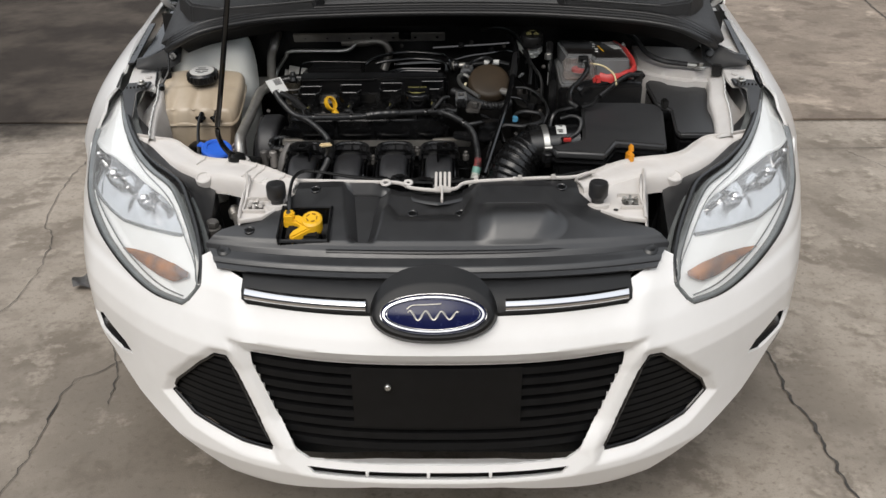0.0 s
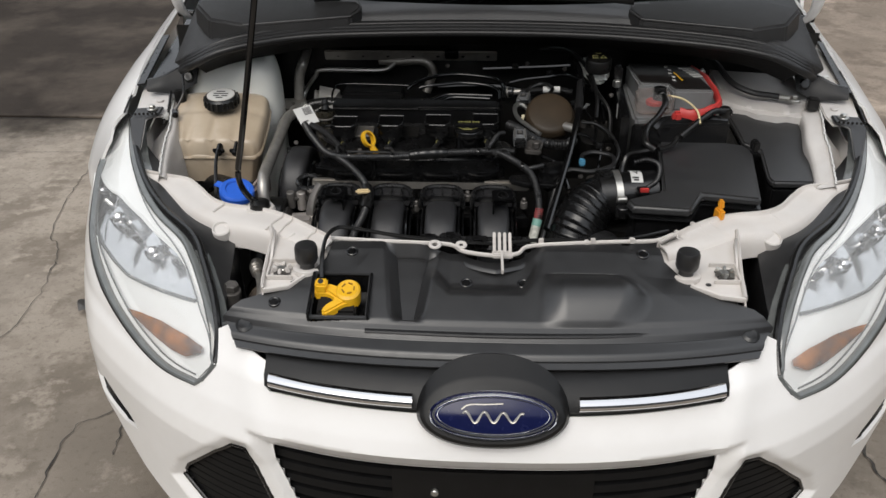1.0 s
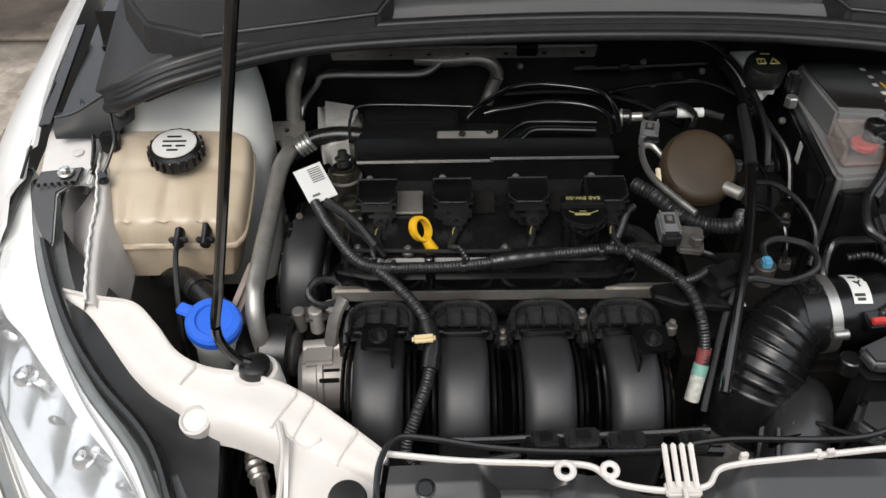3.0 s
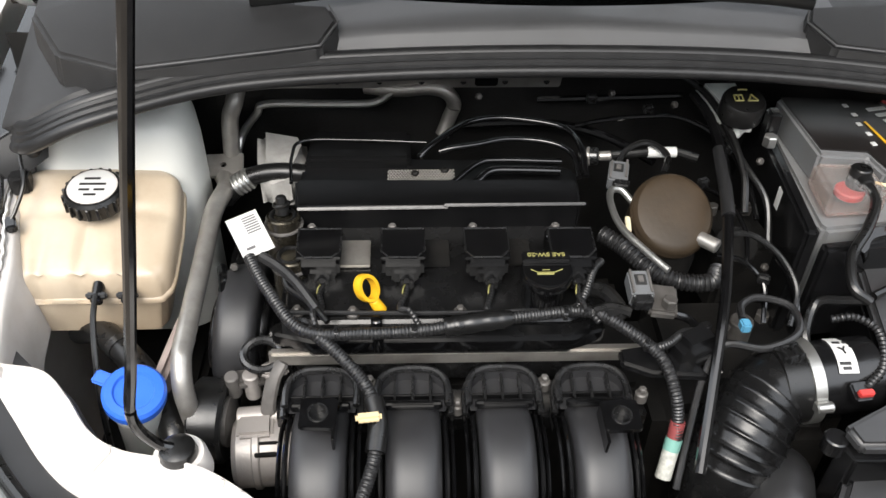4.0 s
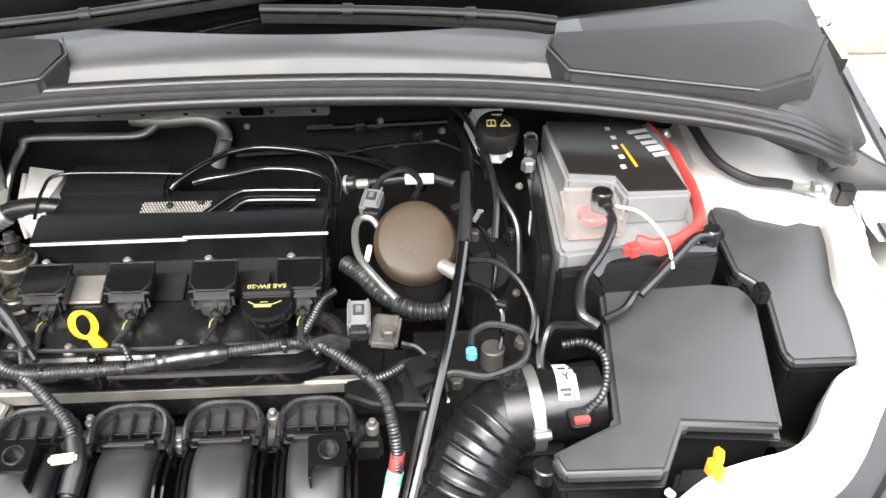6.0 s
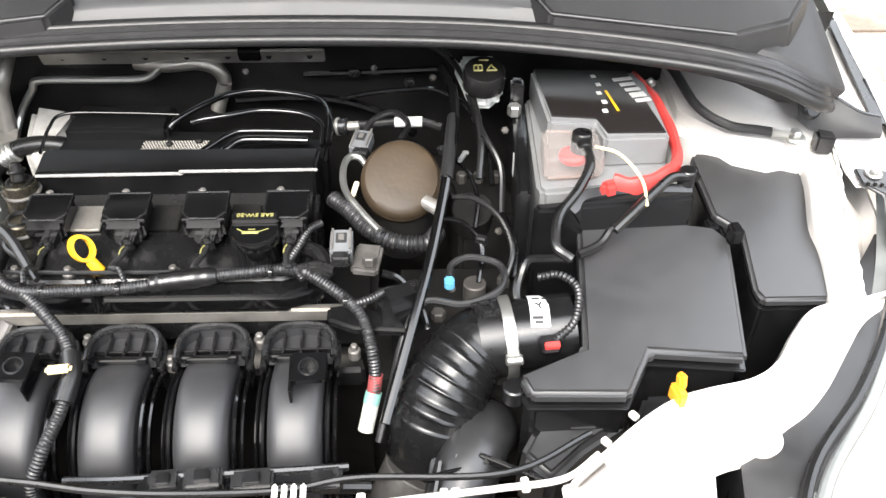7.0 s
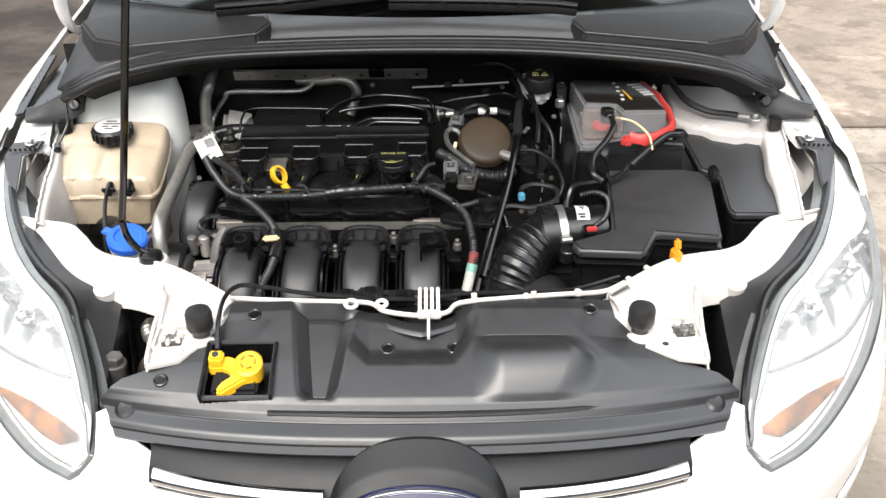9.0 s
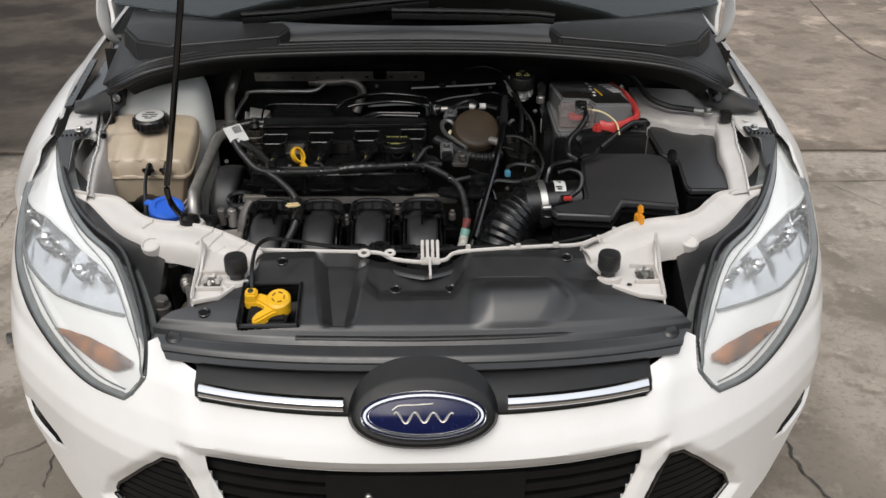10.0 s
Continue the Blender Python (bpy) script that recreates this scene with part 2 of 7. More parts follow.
    b.inputs["Strength"].default_value, b.inputs["Distance"].default_value = 0.6, 0.002
    l.new(last.outputs["Fac"], b.inputs["Height"])
    l.new(b.outputs["Normal"], p.inputs["Normal"])
    return m


CONCRETE = concrete("worn_concrete", (0.335, 0.292, 0.244), (0.145, 0.121, 0.096), (0.215, 0.184, 0.15), (0.03, 0.025, 0.021), 0.9, 0.0)
CONCRETE_B = concrete("old_stained_concrete", (0.285, 0.235, 0.19), (0.125, 0.10, 0.08), (0.195, 0.16, 0.128), (0.02, 0.016, 0.0135), 0.85, 5.0, 1.4, 1.9)
PALE_CAST = material("pale_cast_alloy", (0.34, 0.315, 0.295), 0.42, metal=0.35, vary=0.2, scale=50, stain=0.5, stain_scale=25, stain_colour=(0.14, 0.125, 0.11), bump=0.2, bump_scale=200)
DIRTY = material("oily_grey_casting", (0.1, 0.094, 0.088), 0.55, metal=0.4, vary=0.3, scale=60, stain=0.6, stain_scale=25, stain_colour=(0.045, 0.038, 0.032), bump=0.4, bump_scale=150)
CRACK = material("crack_dirt", (0.05, 0.045, 0.04), 0.95, vary=0.3, scale=60)

# ---- mesh helpers ----
ORIGIN = {}


def thing(name, at, label, category, group=""):
    """An Empty at the base of a thing; its parts are given in world metres."""
    ob = new(name)
    ob.location = at
    ob.empty_display_size = 0.05
    ORIGIN[ob.name] = Vector(at)
    return tagged(ob, label, category, group)


def sharpen(bm, angle=35):
    bm.normal_update()
    for f in bm.faces:
        f.smooth = True
    for e in bm.edges:
        if len(e.link_faces) != 2 or e.calc_face_angle(0) > radians(angle):
            e.smooth = False


def adopt(ob, parent):
    ob.parent = parent
    ob.matrix_parent_inverse = Matrix.Translation(-ORIGIN.get(parent.name, Vector()))


def part(name, bm, mat, parent=None, label="", angle=35):
    """Links bm as one mesh object, under parent where one is given."""
    bmesh.ops.recalc_face_normals(bm, faces=bm.faces)
    sharpen(bm, angle)
    me = bpy.data.meshes.new(name)
    bm.to_mesh(me)
    bm.free()
    me.materials.append(mat)
    ob = new(name, me)
    if parent:
        adopt(ob, parent)
    if label:
        ob["label"] = label
    return ob


def piece(name, me, m, parent, label=""):
    """One more object on a shared mesh, at the pose m."""
    ob = new(name, me)
    adopt(ob, parent)
    ob.matrix_basis = m
    if label:
        ob["label"] = label
    return ob


def add(bm, other):
    me = bpy.data.meshes.new("tmp")
    other.to_mesh(me)
    other.free()
    bm.from_mesh(me)
    bpy.data.meshes.remove(me)
    return bm


def bevelled(bm, width, seg=2, angle=30):
    if width:
        es = [e for e in bm.edges if len(e.link_faces) == 2 and e.calc_face_angle(0) > radians(angle)]
        bmesh.ops.bevel(bm, geom=es, offset=width, segments=seg, affect="EDGES", clamp_overlap=True)
    return bm


def box(c, size, rot=(0, 0, 0), bevel=0.004, seg=2, taper=1.0):
    bm = bmesh.new()
    bmesh.ops.create_cube(bm, size=1)
    for v in bm.verts:
        k = taper if v.co.z > 0 else 1
        v.co = Vector((v.co.x * size[0] * k, v.co.y * size[1] * k, v.co.z * size[2]))
    bm.normal_update()
    bevelled(bm, bevel, seg)
    bm.transform(pose(*c, *rot))
    return bm


def axis_matrix(p0, p1):
    d = Vector(p1) - Vector(p0)
    return Matrix.Translation(p0) @ d.to_track_quat("Z", "Y").to_matrix().to_4x4(), d.length


def lathe(profile, m=None, n=28):
    """Turns (radius, height) pairs round z."""
    bm = bmesh.new()
    rings = []
    for r, z in profile:
        rings.append([bm.verts.new((max(r, 1e-5) * math.cos(2 * math.pi * i / n), max(r, 1e-5) * math.sin(2 * math.pi * i / n), z)) for i in range(n)])
    for a, b in zip(rings, rings[1:]):
        for i in range(n):
            bm.faces.new((a[i], a[(i + 1) % n], b[(i + 1) % n], b[i]))
    bm.faces.new(rings[0][::-1])
    bm.faces.new(rings[-1])
    if m is not None:
        bm.transform(m)
    return bm


def cyl(p0, p1, r, r1=None, bevel=0.0015, n=24):
    m, h = axis_matrix(p0, p1)
    r1 = r if r1 is None else r1
    b = min(bevel, h / 3, r / 3)
    return lathe([(r - b, 0), (r, b), (r1, h - b), (r1 - b, h)], m, n)


def spline(pts, sub=8):
    """Catmull-Rom through the points."""
    p = [Vector(q) for q in pts]
    p = [p[0] * 2 - p[1], *p, p[-1] * 2 - p[-2]]
    out = []
    for i in range(1, len(p) - 2):
        a, b, c, d = p[i - 1:i + 3]
        for k in range(sub):
            t = k / sub
            out.append(0.5 * (2 * b + (c - a) * t + (2 * a - 5 * b + 4 * c - d) * t * t + (3 * b - a - 3 * c + d) * t ** 3))
    out.append(p[-2])
    return out


def tube(pts, r, n=10, sub=8, ribs=0.0, pitch=0.008, smooth=True, flat=1.0, taper=None):
    """A round sweep; ribs: depth of corrugation with that pitch. flat: the section's height to its width."""
    path = spline(pts, sub) if smooth else [Vector(q) for q in pts]
    if ribs:
        fine = [path[0]]
        for a, b in zip(path, path[1:]):
            k = max(1, int((b - a).length / (pitch / 6)))
            fine += [a.lerp(b, j / k) for j in range(1, k + 1)]
        path = fine
    bm = bmesh.new()
    rings, s, up = [], 0.0, Vector((0, 0, 1))
    for i, q in enumerate(path):
        if i:
            s += (q - path[i - 1]).length
        d = (path[min(i + 1, len(path) - 1)] - path[max(i - 1, 0)]).normalized()
        side = d.cross(up)
        side = side.normalized() if side.length > 0.15 else (rings and last_side or Vector((1, 0, 0)))
        last_side = side
        top = side.cross(d).normalized()
        k = r + (ribs * math.sin(2 * math.pi * s / pitch) if ribs else 0)
        if taper:
            k *= taper(i / (len(path) - 1))
        rings.append([bm.verts.new(q + side * k * math.cos(2 * math.pi * j / n) + top * k * flat * math.sin(2 * math.pi * j / n)) for j in range(n)])
    for a, b in zip(rings, rings[1:]):
        for j in range(n):
            bm.faces.new((a[j], a[(j + 1) % n], b[(j + 1) % n], b[j]))
    bm.faces.new(rings[0][::-1])
    bm.faces.new(rings[-1])
    return bm


def prism(poly, top, depth, bevel=0.004, seg=2, draft=0.0):
    """A plate of that outline. top: a height, or a function of x and y; depth: how far it goes down; draft: how far the foot spreads."""
    zf = top if callable(top) else (lambda x, y: top)
    bm = bmesh.new()
    c = sum((Vector((x, y)) for x, y in poly), Vector((0, 0))) / len(poly)
    up = [bm.verts.new((x, y, zf(x, y))) for x, y in poly]
    lo = []
    for x, y in poly:
        o = (Vector((x, y)) - c)
        o = o.normalized() * draft if draft else Vector((0, 0))
        lo.append(bm.verts.new((x + o.x, y + o.y, zf(x, y) - depth)))
    n = len(poly)
    bm.faces.new(up)
    bm.faces.new(lo[::-1])
    for i in range(n):
        bm.faces.new((up[i], lo[i], lo[(i + 1) % n], up[(i + 1) % n]))
    bmesh.ops.recalc_face_normals(bm, faces=bm.faces)
    bevelled(bm, bevel, seg, 25)
    return bm


def sheet(f, us, vs):
    """A grid of f(u, v) points."""
    bm = bmesh.new()
    g = [[bm.verts.new(f(u, v)) for u in us] for v in vs]
    for a, b in zip(g, g[1:]):
        for i in range(len(us) - 1):
            bm.faces.new((a[i], a[i + 1], b[i + 1], b[i]))
    return bm


def steps(a, b, n):
    return [a + (b - a) * i / n for i in range(n + 1)]


def thicken(ob, d, offset=-1.0):
    m = ob.modifiers.new("thickness", "SOLIDIFY")
    m.thickness, m.offset = d, offset
    return ob


def mirror_poly(p):
    return [(-x, *r) for x, *r in p][::-1]


def words(text, size, m, mat, name, parent, bold=0.0):
    """Raised lettering in the built-in font, in the xy plane of m."""
    cu = bpy.data.curves.new(name, "FONT")
    cu.body, cu.size, cu.extrude, cu.align_x, cu.align_y, cu.offset = text, size, 0.0004, "CENTER", "CENTER", bold
    tmp = bpy.data.objects.new("tmp", cu)
    me = bpy.data.meshes.new_from_object(tmp)
    bpy.data.objects.remove(tmp)
    me.materials.clear()
    me.materials.append(mat)
    me.transform(m)
    ob = new(name, me)
    adopt(ob, parent)
    return ob


def holed_plate(w, h, r, t, m, n=40):
    """A square plate with a round hole."""
    bm = bmesh.new()
    rings = []
    for z in (0, -t):
        for rad in (None, r):
            ring = []
            for i in range(n):
                a = 2 * math.pi * (i + 0.5) / n
                c, q = math.cos(a), math.sin(a)
                k = rad if rad else min(w / 2 / max(abs(c), 1e-6), h / 2 / max(abs(q), 1e-6))
                ring.append(bm.verts.new((k * c, k * q, z)))
            rings.append(ring)
    for a, b in ((0, 1), (1, 3), (3, 2), (2, 0)):
        for i in range(n):
            bm.faces.new((rings[a][i], rings[a][(i + 1) % n], rings[b][(i + 1) % n], rings[b][i]))
    bm.transform(m)
    return bm

# ---- ground ----
ground = part("ground", sheet(lambda u, v: (u, v, 0.0), steps(-60, 60, 24), steps(-60, 60, 24)), CONCRETE)
tagged(ground, "worn grey concrete yard with stains and cracks", "ground", kind="structure")
slab = part("pavement", prism([(-14, 2.91), (14, 2.91), (14, 40), (-14, 40)], 0.012, 0.01, 0.003), CONCRETE_B)
tagged(slab, "darker stained old concrete behind the joint", "pavement", kind="structure")


# plain walls added well out of view to close the yard and block low sky
WALL = material("unseen_wall_grey", (0.15, 0.148, 0.145), 0.9, vary=0.15, scale=6, stain=0.5, stain_scale=0.8, stain_colour=(0.065, 0.063, 0.06), spec=0.2)
for name, c, size in (("wall_south", (0, -5.2, 1.8), (13.4, 0.2, 3.6)), ("wall_north", (0, 15, 2.1), (13.4, 0.2, 4.2)), ("wall_west", (-6.6, 4.9, 2.1), (0.2, 20.0, 4.2)), ("wall_east", (6.6, 4.9, 2.1), (0.2, 20.0, 4.2))):
    tagged(part(name, box(c, size, bevel=0.02), WALL), "plain unseen wall added to block low sky", "wall", kind="structure")


def crack(pts, w, name="crack"):
    bm = bmesh.new()
    path = spline([(x, y, 0) for x, y in pts], 14)
    row = []
    for i, q in enumerate(path):
        d = (path[min(i + 1, len(path) - 1)] - path[max(i - 1, 0)]).normalized()
        j = Vector((noise.noise(q * 31), noise.noise(q * 31 + Vector((9, 0, 0))), 0)) * 0.012
        k = w * (0.25 + 1.1 * abs(noise.noise(q * 14)))
        s = Vector((-d.y, d.x, 0)) * k
        z = Vector((0, 0, 0.004 if q.y < 2.9 else 0.016))
        row.append((bm.verts.new(q + j + s + z), bm.verts.new(q + j - s + z)))
    for a, b in zip(row, row[1:]):
        bm.faces.new((a[0], a[1], b[1], b[0]))
    return tagged(part(name, bm, CRACK), "dirt-filled crack in the concrete", "crack", kind="structure")


crack([(-8, 2.50), (-3, 2.50), (0, 2.51), (2, 2.53), (8, 2.56)], 0.003, "joint")
crack([(0.88, 1.1), (0.938, 0.9), (0.934, 0.68), (0.956, 0.57), (0.952, 0.48), (0.958, 0.32), (0.945, 0.1), (0.925, -0.3)], 0.006)
crack([(1.8, 2.5), (1.86, 2.38), (1.95, 2.2), (2.1, 2.0), (2.4, 1.6)], 0.0025)
crack([(3.4, 6.6), (3.2, 5.7), (3.1, 5.13), (3.06, 4.7), (3.2, 4.0), (3.5, 2.9)], 0.009)
crack([(-1.62, 2.4), (-1.62, 2.2), (-1.55, 1.8), (-1.45, 1.6), (-1.4, 1.2), (-1.5, 0.9)], 0.0025)
crack([(-0.85, 1.0), (-0.9, 0.9), (-0.98, 0.8), (-1.04, 0.72), (-1.03, 0.38), (-1.1, 0.0)], 0.003)
crack([(-1.0, 0.95), (-0.93, 0.8), (-0.9, 0.65)], 0.002)
crack([(-8, 2.89), (-3, 2.90), (0, 2.89), (3, 2.89), (8, 2.88)], 0.0035, "joint")
scrap = thing("plastic_scrap", (-1.205, 1.34, 0), "crumpled pale scrap of plastic lying on the concrete", "litter")
part("scrap_body", sheet(lambda u, v: Vector((-1.205 + 0.03 * u + 0.012 * math.sin(7 * v), 1.34 + 0.17 * v, 0.012 + 0.012 * math.sin(9 * v + 2 * u) + 0.008 * u * u)), steps(-1, 1, 6), steps(-0.5, 0.5, 14)), DIRTY, scrap)

# ---- the car's body ----
car = thing("car", (0, 0.9, 0), "white hatchback with its bonnet propped open", "car")

# the nose: how far back the skin lies at each height, and its sweep towards the sides
NOSE_Z = (0.12, 0.20, 0.25, 0.30, 0.35, 0.45, 0.52, 0.555, 0.60, 0.65, 0.70, 0.75, 0.80, 0.85, 0.90, 1.0)
NOSE_Y = (0.16, 0.085, 0.045, 0.028, 0.03, 0.03, 0.028, 0.035, 0.055, 0.085, 0.13, 0.205, 0.32, 0.44, 0.58, 0.92)


def bow(x):
    return 0.58 * (abs(x) / 0.9) ** 2.6 + 7.5 * max(0, abs(x) - 0.725) ** 2


def nose(x, z, inset=0.0):
    return Vector((x, float(np.interp(z, NOSE_Z, NOSE_Y)) + bow(x) + inset, z))


def cut(bm, poly):
    """Cuts a convex outline, given in x and z, out of a skin."""
    n = len(poly)
    area = sum(poly[i][0] * poly[(i + 1) % n][1] - poly[(i + 1) % n][0] * poly[i][1] for i in range(n))
    sides = []
    for i in range(n):
        (x0, z0), (x1, z1) = poly[i], poly[(i + 1) % n]
        nrm = Vector((z1 - z0, 0, x0 - x1)) * (1 if area > 0 else -1)
        sides.append((Vector((x0, 0, z0)), nrm.normalized()))
    xs, zs = [p[0] for p in poly], [p[1] for p in poly]
    for p, nrm in sides:
        near = [f for f in bm.faces if min(v.co.x for v in f.verts) < max(xs) + 0.03 and max(v.co.x for v in f.verts) > min(xs) - 0.03
                and min(v.co.z for v in f.verts) < max(zs) + 0.03 and max(v.co.z for v in f.verts) > min(zs) - 0.03]
        geom = list({*near, *[e for f in near for e in f.edges], *[v for f in near for v in f.verts]})
        bmesh.ops.bisect_plane(bm, geom=geom, plane_co=p, plane_no=nrm, dist=1e-5)
    gone = []
    for f in bm.faces:
        c = f.calc_center_median()
        if all((c - p).dot(nrm) < 0 for p, nrm in sides):
            gone.append(f)
    bmesh.ops.delete(bm, geom=gone, context="FACES")
    return bm


MAIN_GRILLE = [(-0.345, 0.544), (0.345, 0.544), (0.341, 0.515), (0.306, 0.417), (0.268, 0.347), (0.245, 0.332), (-0.245, 0.332), (-0.268, 0.347), (-0.306, 0.417), (-0.341, 0.515)]
SIDE_VENT = [(0.53, 0.398), (0.515, 0.43), (0.45, 0.50), (0.415, 0.53), (0.39, 0.533), (0.378, 0.515), (0.318, 0.345), (0.32, 0.337), (0.38, 0.338), (0.485, 0.362)]
LOW_SLOT = [(-0.25, 0.3185), (0.25, 0.3185), (0.236, 0.3065), (-0.236, 0.3065)]
UPPER = [(-0.344, 0.638), (0.344, 0.638), (0.352, 0.645), (0.3545, 0.657), (0.350, 0.684), (-0.350, 0.684), (-0.3545, 0.657), (-0.352, 0.645)]
ABOVE = [(-0.350, 0.672), (0.350, 0.672), (0.398, 0.689), (0.40, 0.76), (-0.40, 0.76), (-0.398, 0.689)]
HORN_IN = [(0.392, 0.689), (0.414, 0.707), (0.414, 0.76), (0.392, 0.76)]
HORN_OUT = [(0.412, 0.706), (0.445, 0.688), (0.46, 0.69), (0.46, 0.76), (0.412, 0.76)]
FOG = [(0.762, 0.452), (0.715, 0.482), (0.648, 0.458), (0.626, 0.438), (0.668, 0.424), (0.742, 0.428)]

def outside(poly, x, z):
    """How far a point lies outside a convex outline that runs anticlockwise."""
    d = -9.0
    for (x0, z0), (x1, z1) in zip(poly, poly[1:] + poly[:1]):
        l = math.hypot(x1 - x0, z1 - z0)
        d = max(d, ((z1 - z0) * (x - x0) - (x1 - x0) * (z - z0)) / l)
    return d


def relief(x, z):
    """The frames round the grille and the vents, the strakes between and the crease that runs up to the bonnet."""
    a = abs(x)
    d = (0.034 if z > 0.40 else 0.012 + 0.022 * max(0, (z - 0.35) / 0.05)) * max(0, 1 - max(0, outside(MAIN_GRILLE[::-1], a, z)) / 0.034)
    d += 0.016 * max(0, 1 - max(0, outside(SIDE_VENT, a, z)) / 0.022)
    ridge = a - (0.352 + 0.25 * (z - 0.55))
    d -= 0.006 * math.exp(-(ridge / 0.03) ** 2) * min(1, max(0, (z - 0.5) / 0.08))
    d += 0.010 * math.exp(-((z - 0.575 - 0.06 * a) / 0.012) ** 2) * min(1, max(0, (a - 0.5) / 0.15)) * 0.4
    return d


xs = steps(-0.85, 0.85, 250)


def chin(x):
    """Height of the bumper's lower edge."""
    return float(np.interp(abs(x), (0, 0.12, 0.27, 0.36, 0.42, 0.53, 0.63, 0.70, 0.76, 0.86), (0.284, 0.282, 0.256, 0.243, 0.250, 0.300, 0.348, 0.405, 0.43, 0.44)))


def skin(x, z):
    low = chin(x)
    if z < 0.45:
        z = low + (z - 0.2) * (0.45 - low) / 0.25 if z >= 0.2 else low - 0.15 * (0.2 - z)
    p = nose(x, z, relief(x, z))
    return p


bm = sheet(skin, xs, [0.14, 0.17, 0.19, 0.2, 0.205, *steps(0.215, 0.45, 50), *steps(0.4545, 0.72, 56)])
# under the chin the skin tucks back
for v in bm.verts:
    d = chin(v.co.x) - v.co.z
    if d > 1e-5:
        v.co.y += 9 * d
cut(bm, MAIN_GRILLE)
cut(bm, SIDE_VENT)
cut(bm, mirror_poly(SIDE_VENT))
cut(bm, LOW_SLOT)
cut(bm, UPPER)
cut(bm, FOG)
cut(bm, mirror_poly(FOG))
for quad in (ABOVE, HORN_IN, HORN_OUT, mirror_poly(HORN_IN), mirror_poly(HORN_OUT)):
    cut(bm, quad)
# the headlamps' place: what lies above the lamp's lower edge goes
LAMP_LOW = [(0.439, 0.70), (0.442, 0.645), (0.462, 0.618), (0.50, 0.607), (0.56, 0.612), (0.63, 0.63), (0.70, 0.655), (0.745, 0.685), (0.785, 0.722), (0.86, 0.74)]
for (x0, z0), (x1, z1) in zip(LAMP_LOW, LAMP_LOW[1:]):
    quad = [(x0, z0), (x1, z1), (x1, 0.95), (x0, 0.95)]
    cut(bm, quad)
    cut(bm, mirror_poly(quad))
bumper = thicken(part("bumper", bm, WHITE, car, "glossy white front bumper with light scuffs", 50), 0.007, -1)


def slats(poly, zs, name, inset, depth=0.03, h=0.012):
    """Black cross slats behind an opening."""
    for z in zs:
        hits = []
        for (x0, z0), (x1, z1) in zip(poly, poly[1:] + poly[:1]):
            if (z0 - z) * (z1 - z) < 0:
                hits.append(x0 + (x1 - x0) * (z - z0) / (z1 - z0))
        if len(hits) < 2:
            continue
        a, b = min(hits) - 0.01, max(hits) + 0.01
        bm = bmesh.new()
        rows = []
        for x in steps(a, b, 16):
            p = nose(x, z, inset)
            rows.append([bm.verts.new(p + Vector(o)) for o in ((0, 0, -h / 2), (0, depth, -h / 2 + 0.006), (0, depth, h / 2 + 0.006), (0, 0.003, h / 2))])
        for r, q in zip(rows, rows[1:]):
            for i in range(4):
                bm.faces.new((r[i], r[(i + 1) % 4], q[(i + 1) % 4], q[i]))
        bm.faces.new(rows[0])
        bm.faces.new(rows[-1][::-1])
        part("slat", bm, GRILLE_BLACK, bumper)


slats(MAIN_GRILLE, (0.352, 0.376, 0.40, 0.424, 0.45, 0.475, 0.499, 0.523), "slat", 0.04)
slats(SIDE_VENT, steps(0.348, 0.525, 11), "slat", 0.022, 0.024, 0.009)
slats(mirror_poly(SIDE_VENT), steps(0.348, 0.525, 11), "slat", 0.022, 0.024, 0.009)
# the blank plate holder in the middle of the grille
bm = sheet(lambda x, z: nose(x, z, 0.036), steps(-0.155, 0.155, 12), steps(0.402, 0.535, 8))
part("plate_holder", bm, GRILLE_BLACK, bumper, "plain black plate holder")
part("clip", cyl((-0.089, 0.068, 0.496), (-0.089, 0.06, 0.496), 0.006), STEEL, bumper, "small bright metal clip")
for x in (-0.133, -0.017, 0.10):
    p = nose(x, 0.3125, 0.014)
    part("slot_rib", box(p, (0.006, 0.02, 0.013), bevel=0.002), WHITE, bumper)
# near-black sheet: the slot's inner shade is put into its colour
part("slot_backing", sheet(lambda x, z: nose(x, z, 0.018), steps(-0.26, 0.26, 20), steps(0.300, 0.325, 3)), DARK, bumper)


def rim(poly, mat, r, inset, name):
    pts = []
    for (x0, z0), (x1, z1) in zip(poly, poly[1:] + poly[:1]):
        k = max(1, int(math.hypot(x1 - x0, z1 - z0) / 0.012))
        pts += [nose(x0 + (x1 - x0) * i / k, z0 + (z1 - z0) * i / k, inset) for i in range(k)]
    part(name, tube(pts + pts[:1], r, 8, sub=1, smooth=False), mat, bumper)



rim(SIDE_VENT, BLACK, 0.004, 0.017, "vent_rim")
rim(mirror_poly(SIDE_VENT), BLACK, 0.004, 0.017, "vent_rim")
# near-black sheet behind the openings, coloured as the shade inside them
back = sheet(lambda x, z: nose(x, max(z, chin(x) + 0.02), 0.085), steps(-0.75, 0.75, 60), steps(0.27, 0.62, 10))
part("grille_backing", back, DARK, car, "dark sheet standing for shade behind the grille")

for s in (1, -1):
    def slot(u, k):
        x = 0.624 + 0.139 * u
        lo = float(np.interp(x, (0.626, 0.668, 0.742, 0.762), (0.438, 0.424, 0.428, 0.450)))
        hi = float(np.interp(x, (0.626, 0.648, 0.715, 0.762), (0.439, 0.458, 0.482, 0.453)))
        p = nose(x, lo - 0.003 + (hi - lo + 0.006) * k, 0.006 + 0.02 * math.sin(math.pi * k))
        p.x *= s
        return p
    part("side_slot", sheet(slot, steps(0, 1, 12), steps(0, 1, 5)), BLACK, bumper, "black corner slot")

